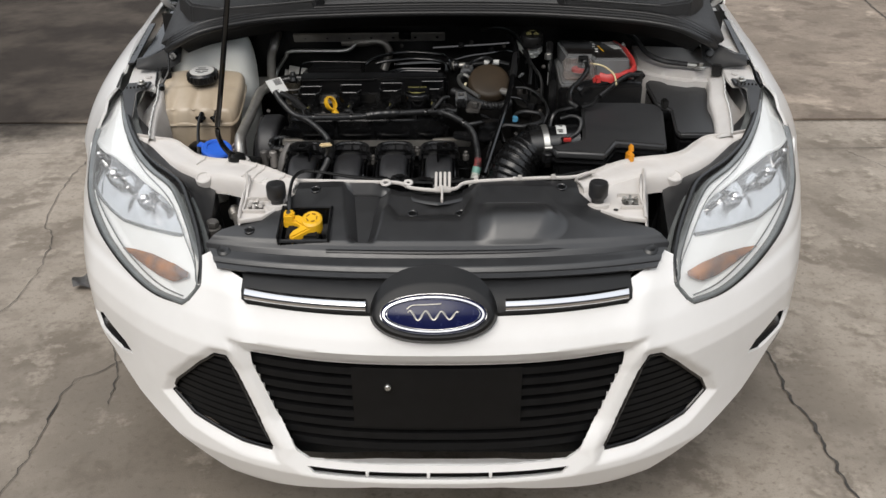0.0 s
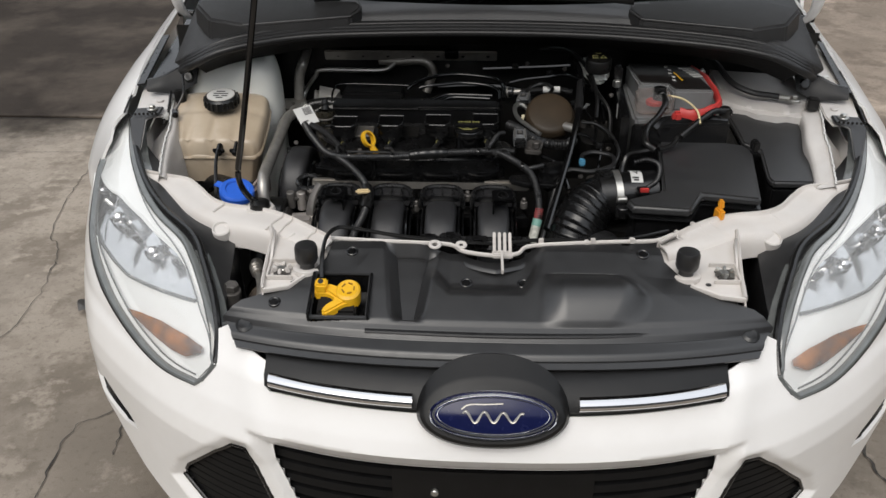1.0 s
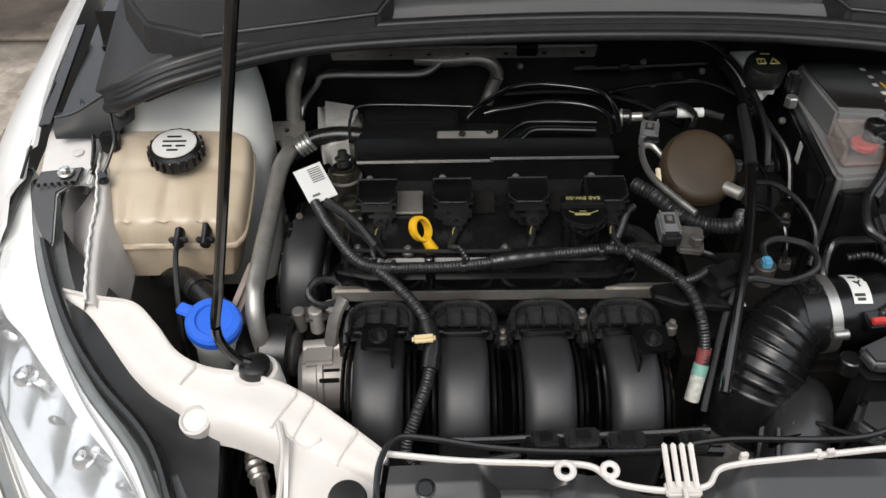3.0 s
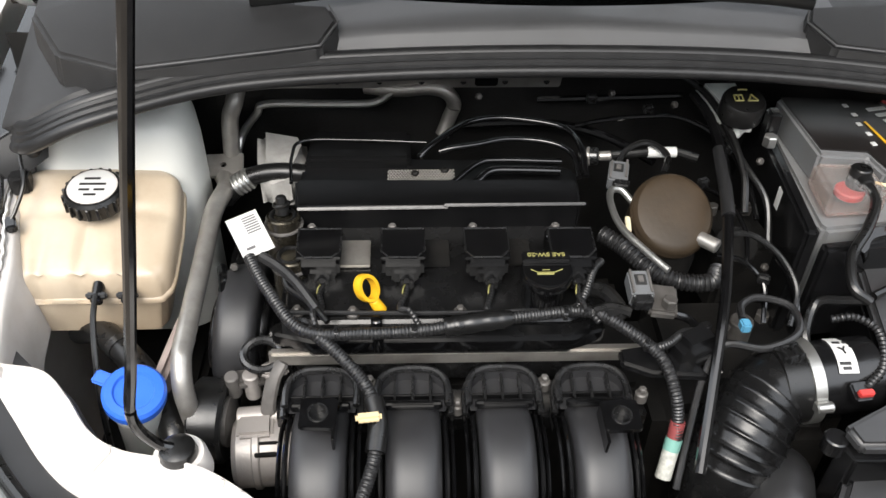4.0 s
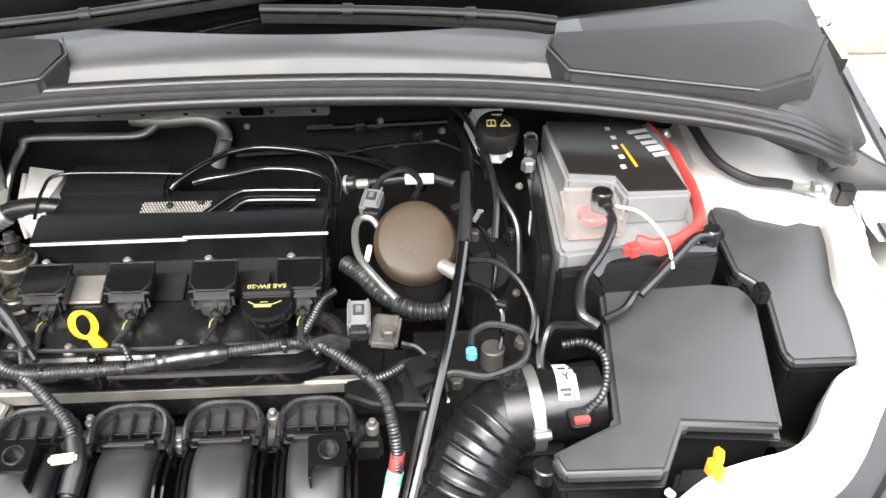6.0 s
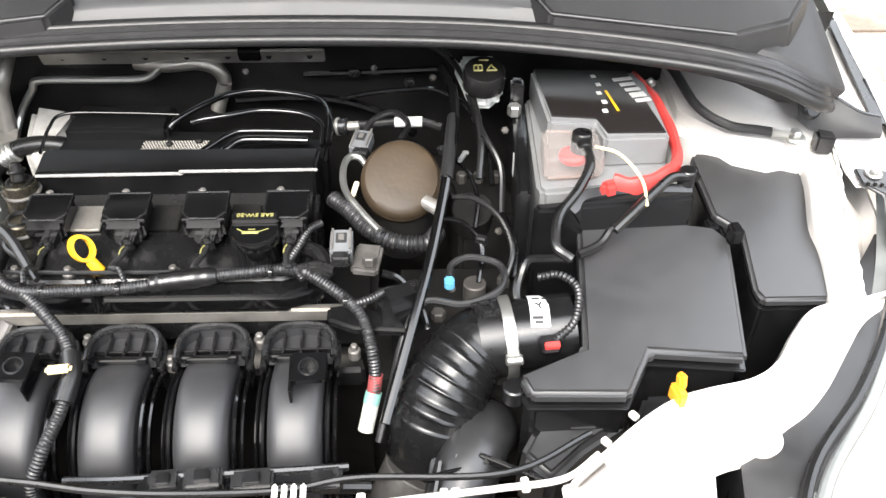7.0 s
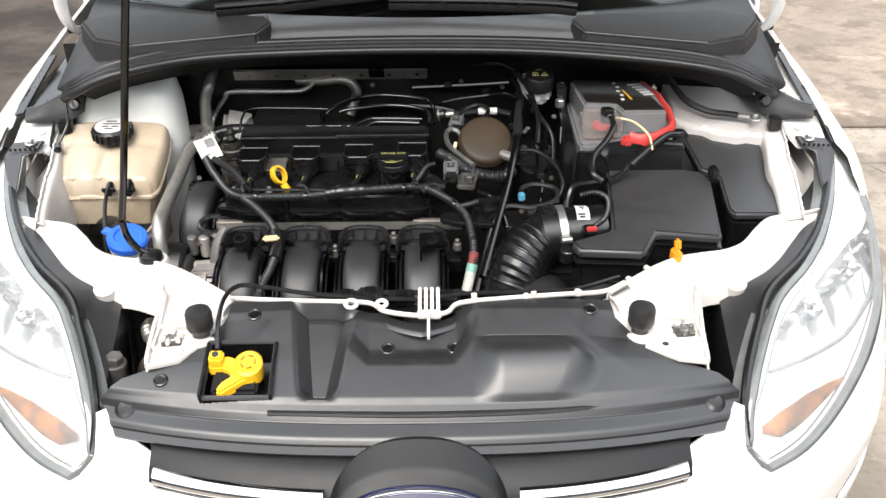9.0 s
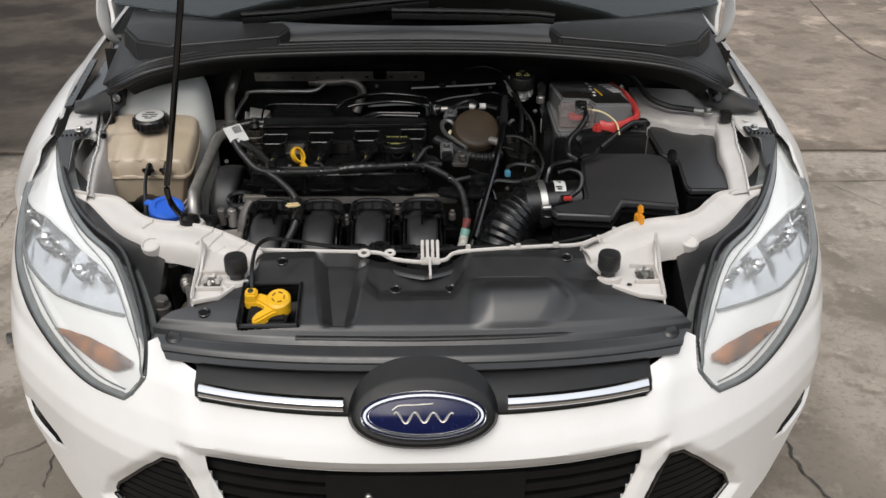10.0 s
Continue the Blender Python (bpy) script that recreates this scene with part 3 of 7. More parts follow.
# the black upper grille panel with its chrome bars and the raised badge base
def panel_point(x, s):
    """s runs from the panel's lower edge, over the nose, back under the radiator cover."""
    pts = ((0.0, 0.636, 0.006), (0.15, 0.648, -0.008), (0.35, 0.665, -0.01), (0.5, 0.678, -0.004), (0.6, 0.684, 0.006), (0.75, 0.684, 0.03), (1.0, 0.69, 0.06))
    z = float(np.interp(s, [p[0] for p in pts], [p[1] for p in pts]))
    inset = float(np.interp(s, [p[0] for p in pts], [p[2] for p in pts]))
    p = nose(x, min(z, 0.69), inset)
    return p


us = steps(-0.352, 0.352, 48)
# the bar's rounded section, flat behind
BAR = [(0, 0.006 - 0.0135 * math.sin(math.pi * i / 12) + 0.004 * i / 12, -0.0100 + 0.0205 * (1 - math.cos(math.pi * i / 12)) / 2) for i in range(13)] + [(0, 0.024, 0.0)]
grille_panel = thicken(part("grille_panel", sheet(lambda u, v: panel_point(u * (1 + 0.26 * max(0, v - 0.5)), v), us, steps(0, 1, 14)), PANEL_BLACK, car, "satin black upper grille panel"), 0.012, -1)
for s in (1, -1):
    bm = bmesh.new()
    rows = []
    for x in steps(0.122, 0.343, 16):
        z = 0.6605 - 0.001 * (x / 0.35) ** 2
        p = nose(s * x, z, -0.022)
        rows.append([bm.verts.new(p + Vector(o)) for o in BAR])
    for r, q in zip(rows, rows[1:]):
        for i in range(len(BAR)):
            bm.faces.new((r[i], r[(i + 1) % len(BAR)], q[(i + 1) % len(BAR)], q[i]))
    bm.faces.new(rows[0])
    bm.faces.new(rows[-1][::-1])
    part("chrome_bar", bm, CHROME, grille_panel, "bright chrome bar")

# badge: the base, rim and enamel, tilted back with the nose
BM = Matrix.Translation((-0.0035, 0.065, 0.6515)) @ Euler((radians(90 - 34), 0, 0)).to_matrix().to_4x4()


def oval(a, b, z0, z1, z2, inner, m, n=48):
    bm = bmesh.new()
    rings = []
    for k, z in ((1.0, z0), (1.0, z1), (1 - inner, z2), (0.0, z2)):
        rings.append([bm.verts.new((a * (k if k else 0.001) * math.cos(2 * math.pi * i / n), (b - a * (1 - k) if 0 < k < 1 else b * (k if k else 0.001)) * math.sin(2 * math.pi * i / n), z)) for i in range(n)])
    for p, q in zip(rings, rings[1:]):
        for i in range(n):
            bm.faces.new((p[i], p[(i + 1) % n], q[(i + 1) % n], q[i]))
    bm.transform(m)
    return bm


base = bmesh.new()
rings = []
for k, (a, b, z, dy) in enumerate(((0.112, 0.05, -0.06, 0.012), (0.112, 0.05, -0.012, 0.012), (0.106, 0.046, 0.004, 0.004), (0.1, 0.041, 0.008, 0.0))):
    ring = []
    for i in range(56):
        t = 2 * math.pi * i / 56
        y = b * math.sin(t)
        x = a * math.copysign(abs(math.cos(t)) ** 0.85, math.cos(t))
        if y > 0:
            y *= 1.0 + (0.75 if k < 2 else 0.25)
        ring.append(base.verts.new((x, y, z)))
    rings.append(ring)
for p, q in zip(rings, rings[1:]):
    for i in range(56):
        base.faces.new((p[i], p[(i + 1) % 56], q[(i + 1) % 56], q[i]))
base.faces.new(rings[-1])
base.transform(BM)
badge_base = part("badge_base", base, PANEL_BLACK, car, "satin black raised badge base")
part("badge_rim", oval(0.093, 0.036, 0.0, 0.014, 0.010, 0.05, BM), CHROME, badge_base, "chrome oval rim")
part("badge_field", oval(0.0845, 0.0282, 0.0, 0.0125, 0.0145, 0.05, BM), BADGE_BLUE, badge_base, "dark blue enamel oval")
part("inner_oval", tube([BM @ Vector((0.0805 * math.cos(a), 0.0262 * math.sin(a), 0.0148)) for a in steps(0, 2 * math.pi, 64)], 0.0007, 6, sub=1, smooth=False), CHROME, badge_base)
part("badge_flourish", tube([BM @ Vector((-0.044 + 0.088 * t, 0.0085 * math.sin(6.5 * math.pi * t + 0.6) * (1 - 0.25 * t) - 0.002, 0.0155)) for t in steps(0, 1, 60)], 0.0021, 6, sub=1, smooth=False, flat=0.5, taper=lambda t: 0.75 + 0.45 * abs(math.sin(6.5 * math.pi * t))), ALU, badge_base, "plain silver flourish")
part("badge_flourish", tube([BM @ Vector((-0.046, 0.009, 0.0155)), BM @ Vector((-0.035, 0.0155, 0.0155)), BM @ Vector((-0.01, 0.0165, 0.0155)), BM @ Vector((0.014, 0.018, 0.0155))], 0.0018, 6, flat=0.5), ALU, badge_base)

# ---- fenders, inner body ----
for s in (1, -1):
    # the fender's skin: from the lamp back over the wheel
    def fender(u, v):
        y = 0.62 + 1.0 * u
        wide = 1.0 if s > 0 else 1.0 + 0.025 * min(1, max(0, (y - 0.72) / 0.15))
        lip_x = float(np.interp(y, (0.62, 0.71, 0.80, 0.99, 1.2, 1.62), (0.735, 0.735, 0.727, 0.724, 0.735, 0.77)))
        lip_z = float(np.interp(y, (0.62, 0.71, 0.80, 0.99, 1.2, 1.62), (0.80, 0.848, 0.890, 0.938, 0.962, 0.985)))
        side = float(np.interp(y, (0.62, 0.8, 1.1, 1.62), (0.80, 0.868, 0.888, 0.905)))
        round_off = float(np.interp(y, (0.62, 0.8, 1.1, 1.62), (0.7, 0.45, 0.16, 0.2)))
        if v < 0.35:
            x, z = side, 0.3 + (lip_z - 0.2 - 0.3) * v / 0.35
        else:
            k = (v - 0.35) / 0.65
            a = k * math.pi / 2
            x = side - (side - lip_x) * ((1 - math.cos(a)) * round_off + k * (1 - round_off))
            z = lip_z - 0.2 + 0.2 * (math.sin(a) * round_off + k * (1 - round_off))
        return Vector((s * wide * x, y, z))
    bm = sheet(fender, steps(0, 1, 26), steps(0, 1, 22))
    # wheel arch
    gone = [f for f in bm.faces if (f.calc_center_median().y - 0.98) ** 2 + (f.calc_center_median().z - 0.31) ** 2 < 0.36 ** 2 and f.calc_center_median().z < 0.66]
    bmesh.ops.delete(bm, geom=gone, context="FACES")
    # cut for the lamp
    gone = [f for f in bm.faces if f.calc_center_median().y < 0.80 and f.calc_center_median().z > 0.66 + 0.25 * (f.calc_center_median().y - 0.62) and f.calc_center_median().y < 0.62 + 0.20 * max(0, 1 - (abs(f.calc_center_median().x) - 0.70) / 0.13)]
    bmesh.ops.delete(bm, geom=gone, context="FACES")
    thicken(part("fender", bm, WHITE, car, "glossy white front fender", 50), 0.006, 1)
    # wheel
    wheel = part("wheel", lathe([(0.19, -0.1), (0.3, -0.1), (0.318, -0.07), (0.318, 0.07), (0.3, 0.1), (0.19, 0.1)], pose(s * 0.78, 0.98, 0.318, 0, 90, 0), 40), RUBBER, car, "black tyre and wheel")
    part("rim", lathe([(0.05, 0.06), (0.19, 0.09), (0.2, 0.1), (0.2, -0.09), (0.03, -0.02)], pose(s * 0.78, 0.98, 0.318, 0, 90 * s, 0), 30), ALLOY, wheel)
    # inner fender wall, hidden below the flange
    bm = sheet(lambda u, v: Vector((s * (0.712 - 0.03 * math.sin(math.pi * 0.5 * min(1, v * 1.6)) - 0.02 * v), 0.60 + 0.5 * u, 0.765 + 0.14 * u - 0.45 * v)), steps(0, 1, 10), steps(0, 1, 10))
    thicken(part("inner_fender", bm, BODY_IN, car, "dusty white inner fender panel"), 0.004, 1)
    # the seam where the two pressings meet, and a panel falling away to each side of it
    seam = spline([(s * x, y, z) for x, y, z in ((0.668, 0.835, 0.864), (0.664, 0.795, 0.862), (0.655, 0.742, 0.856), (0.644, 0.690, 0.845), (0.645, 0.655, 0.828), (0.640, 0.610, 0.811), (0.632, 0.565, 0.797))], 8)
    def seam_at(u):
        k = u * (len(seam) - 1)
        i = min(int(k), len(seam) - 2)
        return seam[i].lerp(seam[i + 1], k - i)
    part("rail_seam", tube([q + Vector((s * 0.0009 * math.sin(2.1 * i), 0, 0.0007 * math.sin(1.3 * i))) for i, q in enumerate(seam)], 0.0019, 8, sub=2), LABEL, car, "crinkled white sealant bead")
    part("lamp_pocket", sheet(lambda u, v: seam_at(u) + Vector((s * (0.062 + 0.01 * u) * v, 0.0, -0.002 - (0.04 + 0.07 * min(1, 2.2 * u)) * v ** 0.7)), steps(0.3, 1, 16), steps(0, 1, 6)), BODY_IN, car, "pale inner panel beside the lamp")
    part("inner_rail", sheet(lambda u, v: seam_at(u) + Vector((-s * ((0.034 if s > 0 else 0.020) * min(1, 1.6 * v) + 0.004 * max(0, v - 0.6)), 0.0, -0.004 - 0.010 * v - (0.07 if s > 0 else 0.16) * max(0, v - (0.55 if s > 0 else 0.3)) ** 1.2 + 0.0006 * math.sin(24 * u))), steps(0, 1, 24), steps(0, 1, 12)), BODY_IN, car, "dusty white inner rail", 60)
    # plate with a bolt at the lamp's rear corner
    plate = part("fender_flange", prism([(s * x, y) for x, y in ((0.662, 0.748), (0.668, 0.722), (0.722, 0.716), (0.732, 0.80), (0.733, 0.845), (0.664, 0.85))][::s], lambda x, y: 0.857 + 0.24 * (y - 0.73) + 0.05 * (abs(x) - 0.69), 0.006, 0.002), BODY_IN, car, "white flange plate")
    part("flange_stud", cyl((s * 0.686, 0.772, 0.866), (s * 0.686, 0.772, 0.8695), 0.008), BODY_IN, plate)
    brk = part("lamp_bracket", prism([(s * x, y) for x, y in ((0.668, 0.741), (0.722, 0.733), (0.727, 0.700), (0.716, 0.668), (0.701, 0.645), (0.695, 0.655), (0.693, 0.70), (0.670, 0.715))][::s], lambda x, y: 0.8655 + 0.2 * (y - 0.73) - 0.75 * max(0, 0.706 - y), 0.006, 0.002), GREY_BLACK, car, "black plastic lamp bracket")
    for k in range(6):
        part("bracket_tooth", box((s * (0.676 + 0.008 * k), 0.7125 - 0.0012 * k, 0.8625), (0.004, 0.004, 0.005), (0, 0, -8 * s), 0.0008), BLACK, brk)
    part("bolt", add(cyl((s * 0.688, 0.728, 0.864), (s * 0.688, 0.728, 0.868), 0.011), cyl((s * 0.688, 0.728, 0.868), (s * 0.688, 0.728, 0.874), 0.0065, n=6)), STEEL, brk)
    # gutter behind the flange: floor pale at right, black at left, dark rubber strip along the fender's lip, a square
    # drain hole
    wide = 1.0 if s > 0 else 1.02
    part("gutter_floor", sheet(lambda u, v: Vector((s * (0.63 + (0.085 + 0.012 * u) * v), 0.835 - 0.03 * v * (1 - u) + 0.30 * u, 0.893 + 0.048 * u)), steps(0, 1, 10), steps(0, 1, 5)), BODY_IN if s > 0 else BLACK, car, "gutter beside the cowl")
    strip = part("fender_strip", sheet(lambda u, v: Vector((s * wide * (0.708 + 0.004 * u + 0.016 * v), 0.80 + 0.20 * u, 0.892 + 0.046 * u - 0.003 * v)), steps(0, 1, 10), steps(0, 1, 2)), RUBBER, car, "dark rubber strip along the fender")
    thicken(strip, 0.004, 1)
    part("drain_hole", box((s * 0.690, 0.985, 0.9205), (0.022, 0.036, 0.004), (8, 0, 0), 0.002), DEEP_BLACK, car)
    if s > 0:
        part("channel_clip", box((s * 0.694, 0.868, 0.902), (0.016, 0.012, 0.006), (8, 0, s * 20), 0.002), LABEL, car)
    part("fender_gap", tube([(s * wide * x, y, z) for x, y, z in ((0.733, 0.73, 0.857), (0.731, 0.76, 0.871), (0.727, 0.80, 0.889), (0.725, 0.88, 0.912))], 0.0022, 6), RUBBER, car, "thin dark gap along the fender")

# ---- headlamps ----
IN_EDGE = [(0.442, 0.648), (0.45, 0.69), (0.482, 0.728), (0.525, 0.757), (0.60, 0.769), (0.655, 0.782), (0.705, 0.803), (0.745, 0.832)]
OUT_EDGE = [(0.475, 0.612), (0.545, 0.612), (0.62, 0.63), (0.69, 0.657), (0.745, 0.69), (0.78, 0.728), (0.795, 0.765), (0.765, 0.83)]


def edge_at(edge, t):
    p = spline([(x, 0, z) for x, z in edge], 6)
    k = t * (len(p) - 1)
    i = min(int(k), len(p) - 2)
    return p[i].lerp(p[i + 1], k - i)


def lamp_point(t, v, s=1, inset=0.0, full=1.0):
    q = edge_at(IN_EDGE, t).lerp(edge_at(OUT_EDGE, t), v)
    bulge = -0.012 * full * math.sin(math.pi * v) * min(1, 6 * t, 6 * (1 - t) + 0.2)
    p = nose(q.x, q.z, bulge + inset)
    p.x *= s
    return p


def EYE_LOW(x):
    return float(np.interp(x, (0.49, 0.528, 0.603, 0.646, 0.686, 0.738, 0.785, 0.80), (0.702, 0.698, 0.689, 0.684, 0.687, 0.695, 0.712, 0.725)))


def EYE_TOP(x):
    return float(np.interp(x, (0.49, 0.507, 0.544, 0.635, 0.709, 0.80), (0.706, 0.726, 0.741, 0.753, 0.757, 0.748)))


for s in (1, -1):
    ts, vs = steps(0, 1, 40), steps(0, 1, 16)
    # the black housing behind it
    def back_shell(t, v):
        a = lamp_point(t, 0, s, 0.006)
        w = max(0, min(1, (t - 0.2) / 0.25)) * max(0, min(1, (0.92 - t) / 0.3))
        out = Vector((s * (-0.018 - 0.05 * w), 0.015 + 0.06 * w, 0))
        k = min(1, v * 2)
        p = a + out * k + Vector((0, 0, -0.012 * k))
        p.z -= max(0, v - 0.5) * 0.3
        return p
    lamp = part("headlamp", sheet(back_shell, steps(0, 0.9, 40), steps(0, 1, 8)), GREY_BLACK, car, "clear swept-back headlamp with an amber indicator, slightly hazed")
    lens = part("lens", sheet(lambda t, v: lamp_point(t, v, s), ts, vs), CLEAR, lamp, "clear hazed plastic lens")
    lens.visible_shadow = False
    # the pale inner bezel, open where the reflector sits
    bz = sheet(lambda t, v: lamp_point(t, v, s, 0.010 + 0.012 * min(1, 6 * min(t + 0.05, 1.05 - t, v, 1 - v)), 0.0), steps(0, 1, 110), steps(0, 1, 60))
    gone = [f for f in bz.faces if EYE_LOW(abs(f.calc_center_median().x)) < f.calc_center_median().z < EYE_TOP(abs(f.calc_center_median().x)) and 0.49 < abs(f.calc_center_median().x) < 0.795]
    bmesh.ops.delete(bz, geom=gone, context="FACES")
    part("bezel", bz, LAMP_IN, lamp, "pale silver inner bezel")

    def bowl(u, k):
        x = 0.487 + 0.312 * u
        z = EYE_LOW(x) - 0.003 + (EYE_TOP(x) - EYE_LOW(x) + 0.006) * k
        d = 0.022 + 0.05 * math.sin(math.pi * k) ** 0.7 * math.sin(math.pi * min(1, max(0, u))) ** 0.5
        d += 0.009 * abs(math.sin(u * 19 + 1.5 * k)) * math.sin(math.pi * k) + 0.006 * math.sin(k * 9 + u * 5) * math.sin(math.pi * k)
        p = nose(x, z, d)
        p.x *= s
        return p
    part("reflector", sheet(bowl, steps(0, 1, 70), steps(0, 1, 14)), REFLECT, lamp, "bright fluted reflector")
    part("reflector_line", tube([nose(x, EYE_LOW(x), 0.018) * 1 if s > 0 else Vector((-x, *nose(x, EYE_LOW(x), 0.02).yz)) for x in steps(0.492, 0.793, 20)], 0.0036, 6), LENS_EDGE, lamp)
    part("reflector_line", tube([nose(x, EYE_TOP(x), 0.02) * 1 if s > 0 else Vector((-x, *nose(x, EYE_TOP(x), 0.02).yz)) for x in steps(0.492, 0.793, 20)], 0.0036, 6), LAMP_IN, lamp)
    # grey lens border, with the dark gap round it
    def loop(k, inset, tip):
        pts = [lamp_point(1 - t, -k, s, inset) for t in steps(0, 1, 40)]
        a, b = pts[-1], lamp_point(0, 1 + k, s, inset)
        c = (a + b) / 2 + Vector((-s * 0.35 * tip, 0, -tip))
        pts += [a.lerp(c, 0.5) + Vector((-s * 0.2 * tip, 0, -0.2 * tip)), c, c.lerp(b, 0.5) + Vector((0, 0, -0.2 * tip))]
        pts += [lamp_point(t, 1 + k, s, inset) for t in steps(0, 1, 40)]
        return pts
    edge = loop(0.0, 0.002, 0.004)
    part("edge_frame", tube(edge, 0.007, 8, sub=1, smooth=False, flat=0.6), LENS_EDGE, lamp, "greyish clear lens edge")
    part("edge_seal", tube(loop(0.07, 0.004, 0.013), 0.0062, 8, sub=1, smooth=False), RUBBER, lamp, "black gap seal")
    part("bezel_line", tube([lamp_point(t, 0.86 + 0.06 * t, s, 0.009) for t in steps(0.02, 0.75, 24)], 0.0016, 6, sub=1, smooth=False), LENS_EDGE, lamp)
    part("bezel_line", tube([lamp_point(t, 0.12 - 0.06 * t, s, 0.009) for t in steps(0.0, 0.95, 30)], 0.0014, 6, sub=1, smooth=False), LENS_EDGE, lamp)
    # bulb shields
    for x, z, r in ((0.70, 0.728, 0.012), (0.60, 0.72, 0.011), (0.765, 0.735, 0.008)):
        c = nose(x, z, 0.04)
        c.x *= s
        m = look(c, c + Vector((0, 1, -0.5)))
        part("bulb_shield", lathe([(r, 0.0), (r * 1.0, 0.012), (r * 0.7, 0.02), (0.002, 0.022)], m, 20), CHROME, lamp, "small chrome bulb shield")
    for k in range(7):
        x = 0.545 + 0.034 * k
        c = nose(x, (EYE_LOW(x) + EYE_TOP(x)) / 2 + 0.008 * math.sin(k * 2.1), 0.045)
        c.x *= s
        part("facet", box(c, (0.012, 0.008, 0.026 + 0.006 * math.sin(k * 1.7)), (20, s * (25 - 12 * (k % 3)), s * 20), 0.002), CHROME, lamp)
    # amber indicator low in the lamp
    def amber(u, k):
        x = 0.468 + 0.165 * u
        lo = float(np.interp(x, (0.468, 0.50, 0.53, 0.595, 0.633), (0.650, 0.634, 0.633, 0.641, 0.6485)))
        hi = float(np.interp(x, (0.468, 0.50, 0.555, 0.60, 0.633), (0.657, 0.662, 0.663, 0.657, 0.6495)))
        p = nose(x, lo + (hi - lo) * k, 0.010 - 0.006 * math.sin(math.pi * k))
        p.x *= s
        return p
    part("indicator", sheet(amber, steps(0, 1, 20), steps(0, 1, 6)), AMBER, lamp, "amber indicator")
    part("lens_flange", sheet(lambda t, v: lamp_point(t, 0, s, 0.002) + Vector((-s * 0.022 * v, 0.019 * v, -0.006 * v)), ts, steps(0, 1, 3)), LENS_EDGE, lamp, "greyish clear lens flange")

# ---- front panel, radiator cover ----
# each arm of the front panel: its rear and front edge, from the middle outwards
ARM_REAR = [(0.270, 0.352), (0.302, 0.382), (0.35, 0.424), (0.39, 0.45), (0.43, 0.463), (0.477, 0.474), (0.512, 0.498), (0.545, 0.542), (0.578, 0.574), (0.625, 0.581), (0.672, 0.592)]
ARM_FRONT = [(0.284, 0.326), (0.325, 0.345), (0.375, 0.368), (0.43, 0.396), (0.475, 0.410), (0.505, 0.430), (0.537, 0.450), (0.575, 0.486), (0.607, 0.524), (0.638, 0.562), (0.678, 0.580)]
REAR_LINE, FRONT_LINE = (spline([(x, y, 0) for x, y in e], 12) for e in (ARM_REAR, ARM_FRONT))


def on_line(line, t):
    k = t * (len(line) - 1)
    i = min(int(k), len(line) - 2)
    return line[i].lerp(line[i + 1], k - i)


ARM_PROFILE = ((0.0, -0.016), (0.02, 0.0), (0.05, 0.0055), (0.08, 0.006), (0.11, 0.001), (0.14, 0.0), (0.5, 0.0015), (0.78, -0.001), (0.87, -0.004), (0.94, -0.011), (0.98, -0.022), (1.0, -0.04))


def arm_point(t, v, s):
    """A point of the pressed arm: t outwards, v from its rear lip over the top to the skirt in front."""
    p = on_line(REAR_LINE, t).lerp(on_line(FRONT_LINE, t), v)
    z = 0.780 - 0.007 * v + 0.010 * max(0, t - 0.72) / 0.28 - 0.006 * math.exp(-((t - 0.44) / 0.07) ** 2) * v
    z += float(np.interp(v, [q[0] for q in ARM_PROFILE], [q[1] for q in ARM_PROFILE]))
    return Vector((s * p.x, p.y, z))


def leg_z(y):
    return 0.7735 - 0.16 * max(0, 0.385 - y)


slam = thicken(part("front_panel", sheet(lambda t, v: arm_point(t, v, -1), steps(0, 1, 70), [q[0] for q in ARM_PROFILE]), CREAM, car, "cream-white upper cross panel with small clips", 50), 0.003, -1)
slam_r = thicken(part("front_panel", sheet(lambda t, v: arm_point(t, v, 1), steps(0, 1, 70), [q[0] for q in ARM_PROFILE]), CREAM, car, "cream-white upper cross panel with small clips", 50), 0.003, 1)
LEG_OUT = {-1: [(0.385, 0.395), (0.376, 0.36), (0.374, 0.305), (0.370, 0.25), (0.366, 0.232)], 1: [(0.414, 0.41), (0.405, 0.36), (0.393, 0.29), (0.388, 0.248), (0.386, 0.232)]}
LEG_IN = {-1: [(0.275, 0.36), (0.278, 0.33), (0.284, 0.305), (0.304, 0.27), (0.328, 0.242)], 1: [(0.262, 0.36), (0.264, 0.33), (0.277, 0.303), (0.308, 0.262), (0.349, 0.238)]}
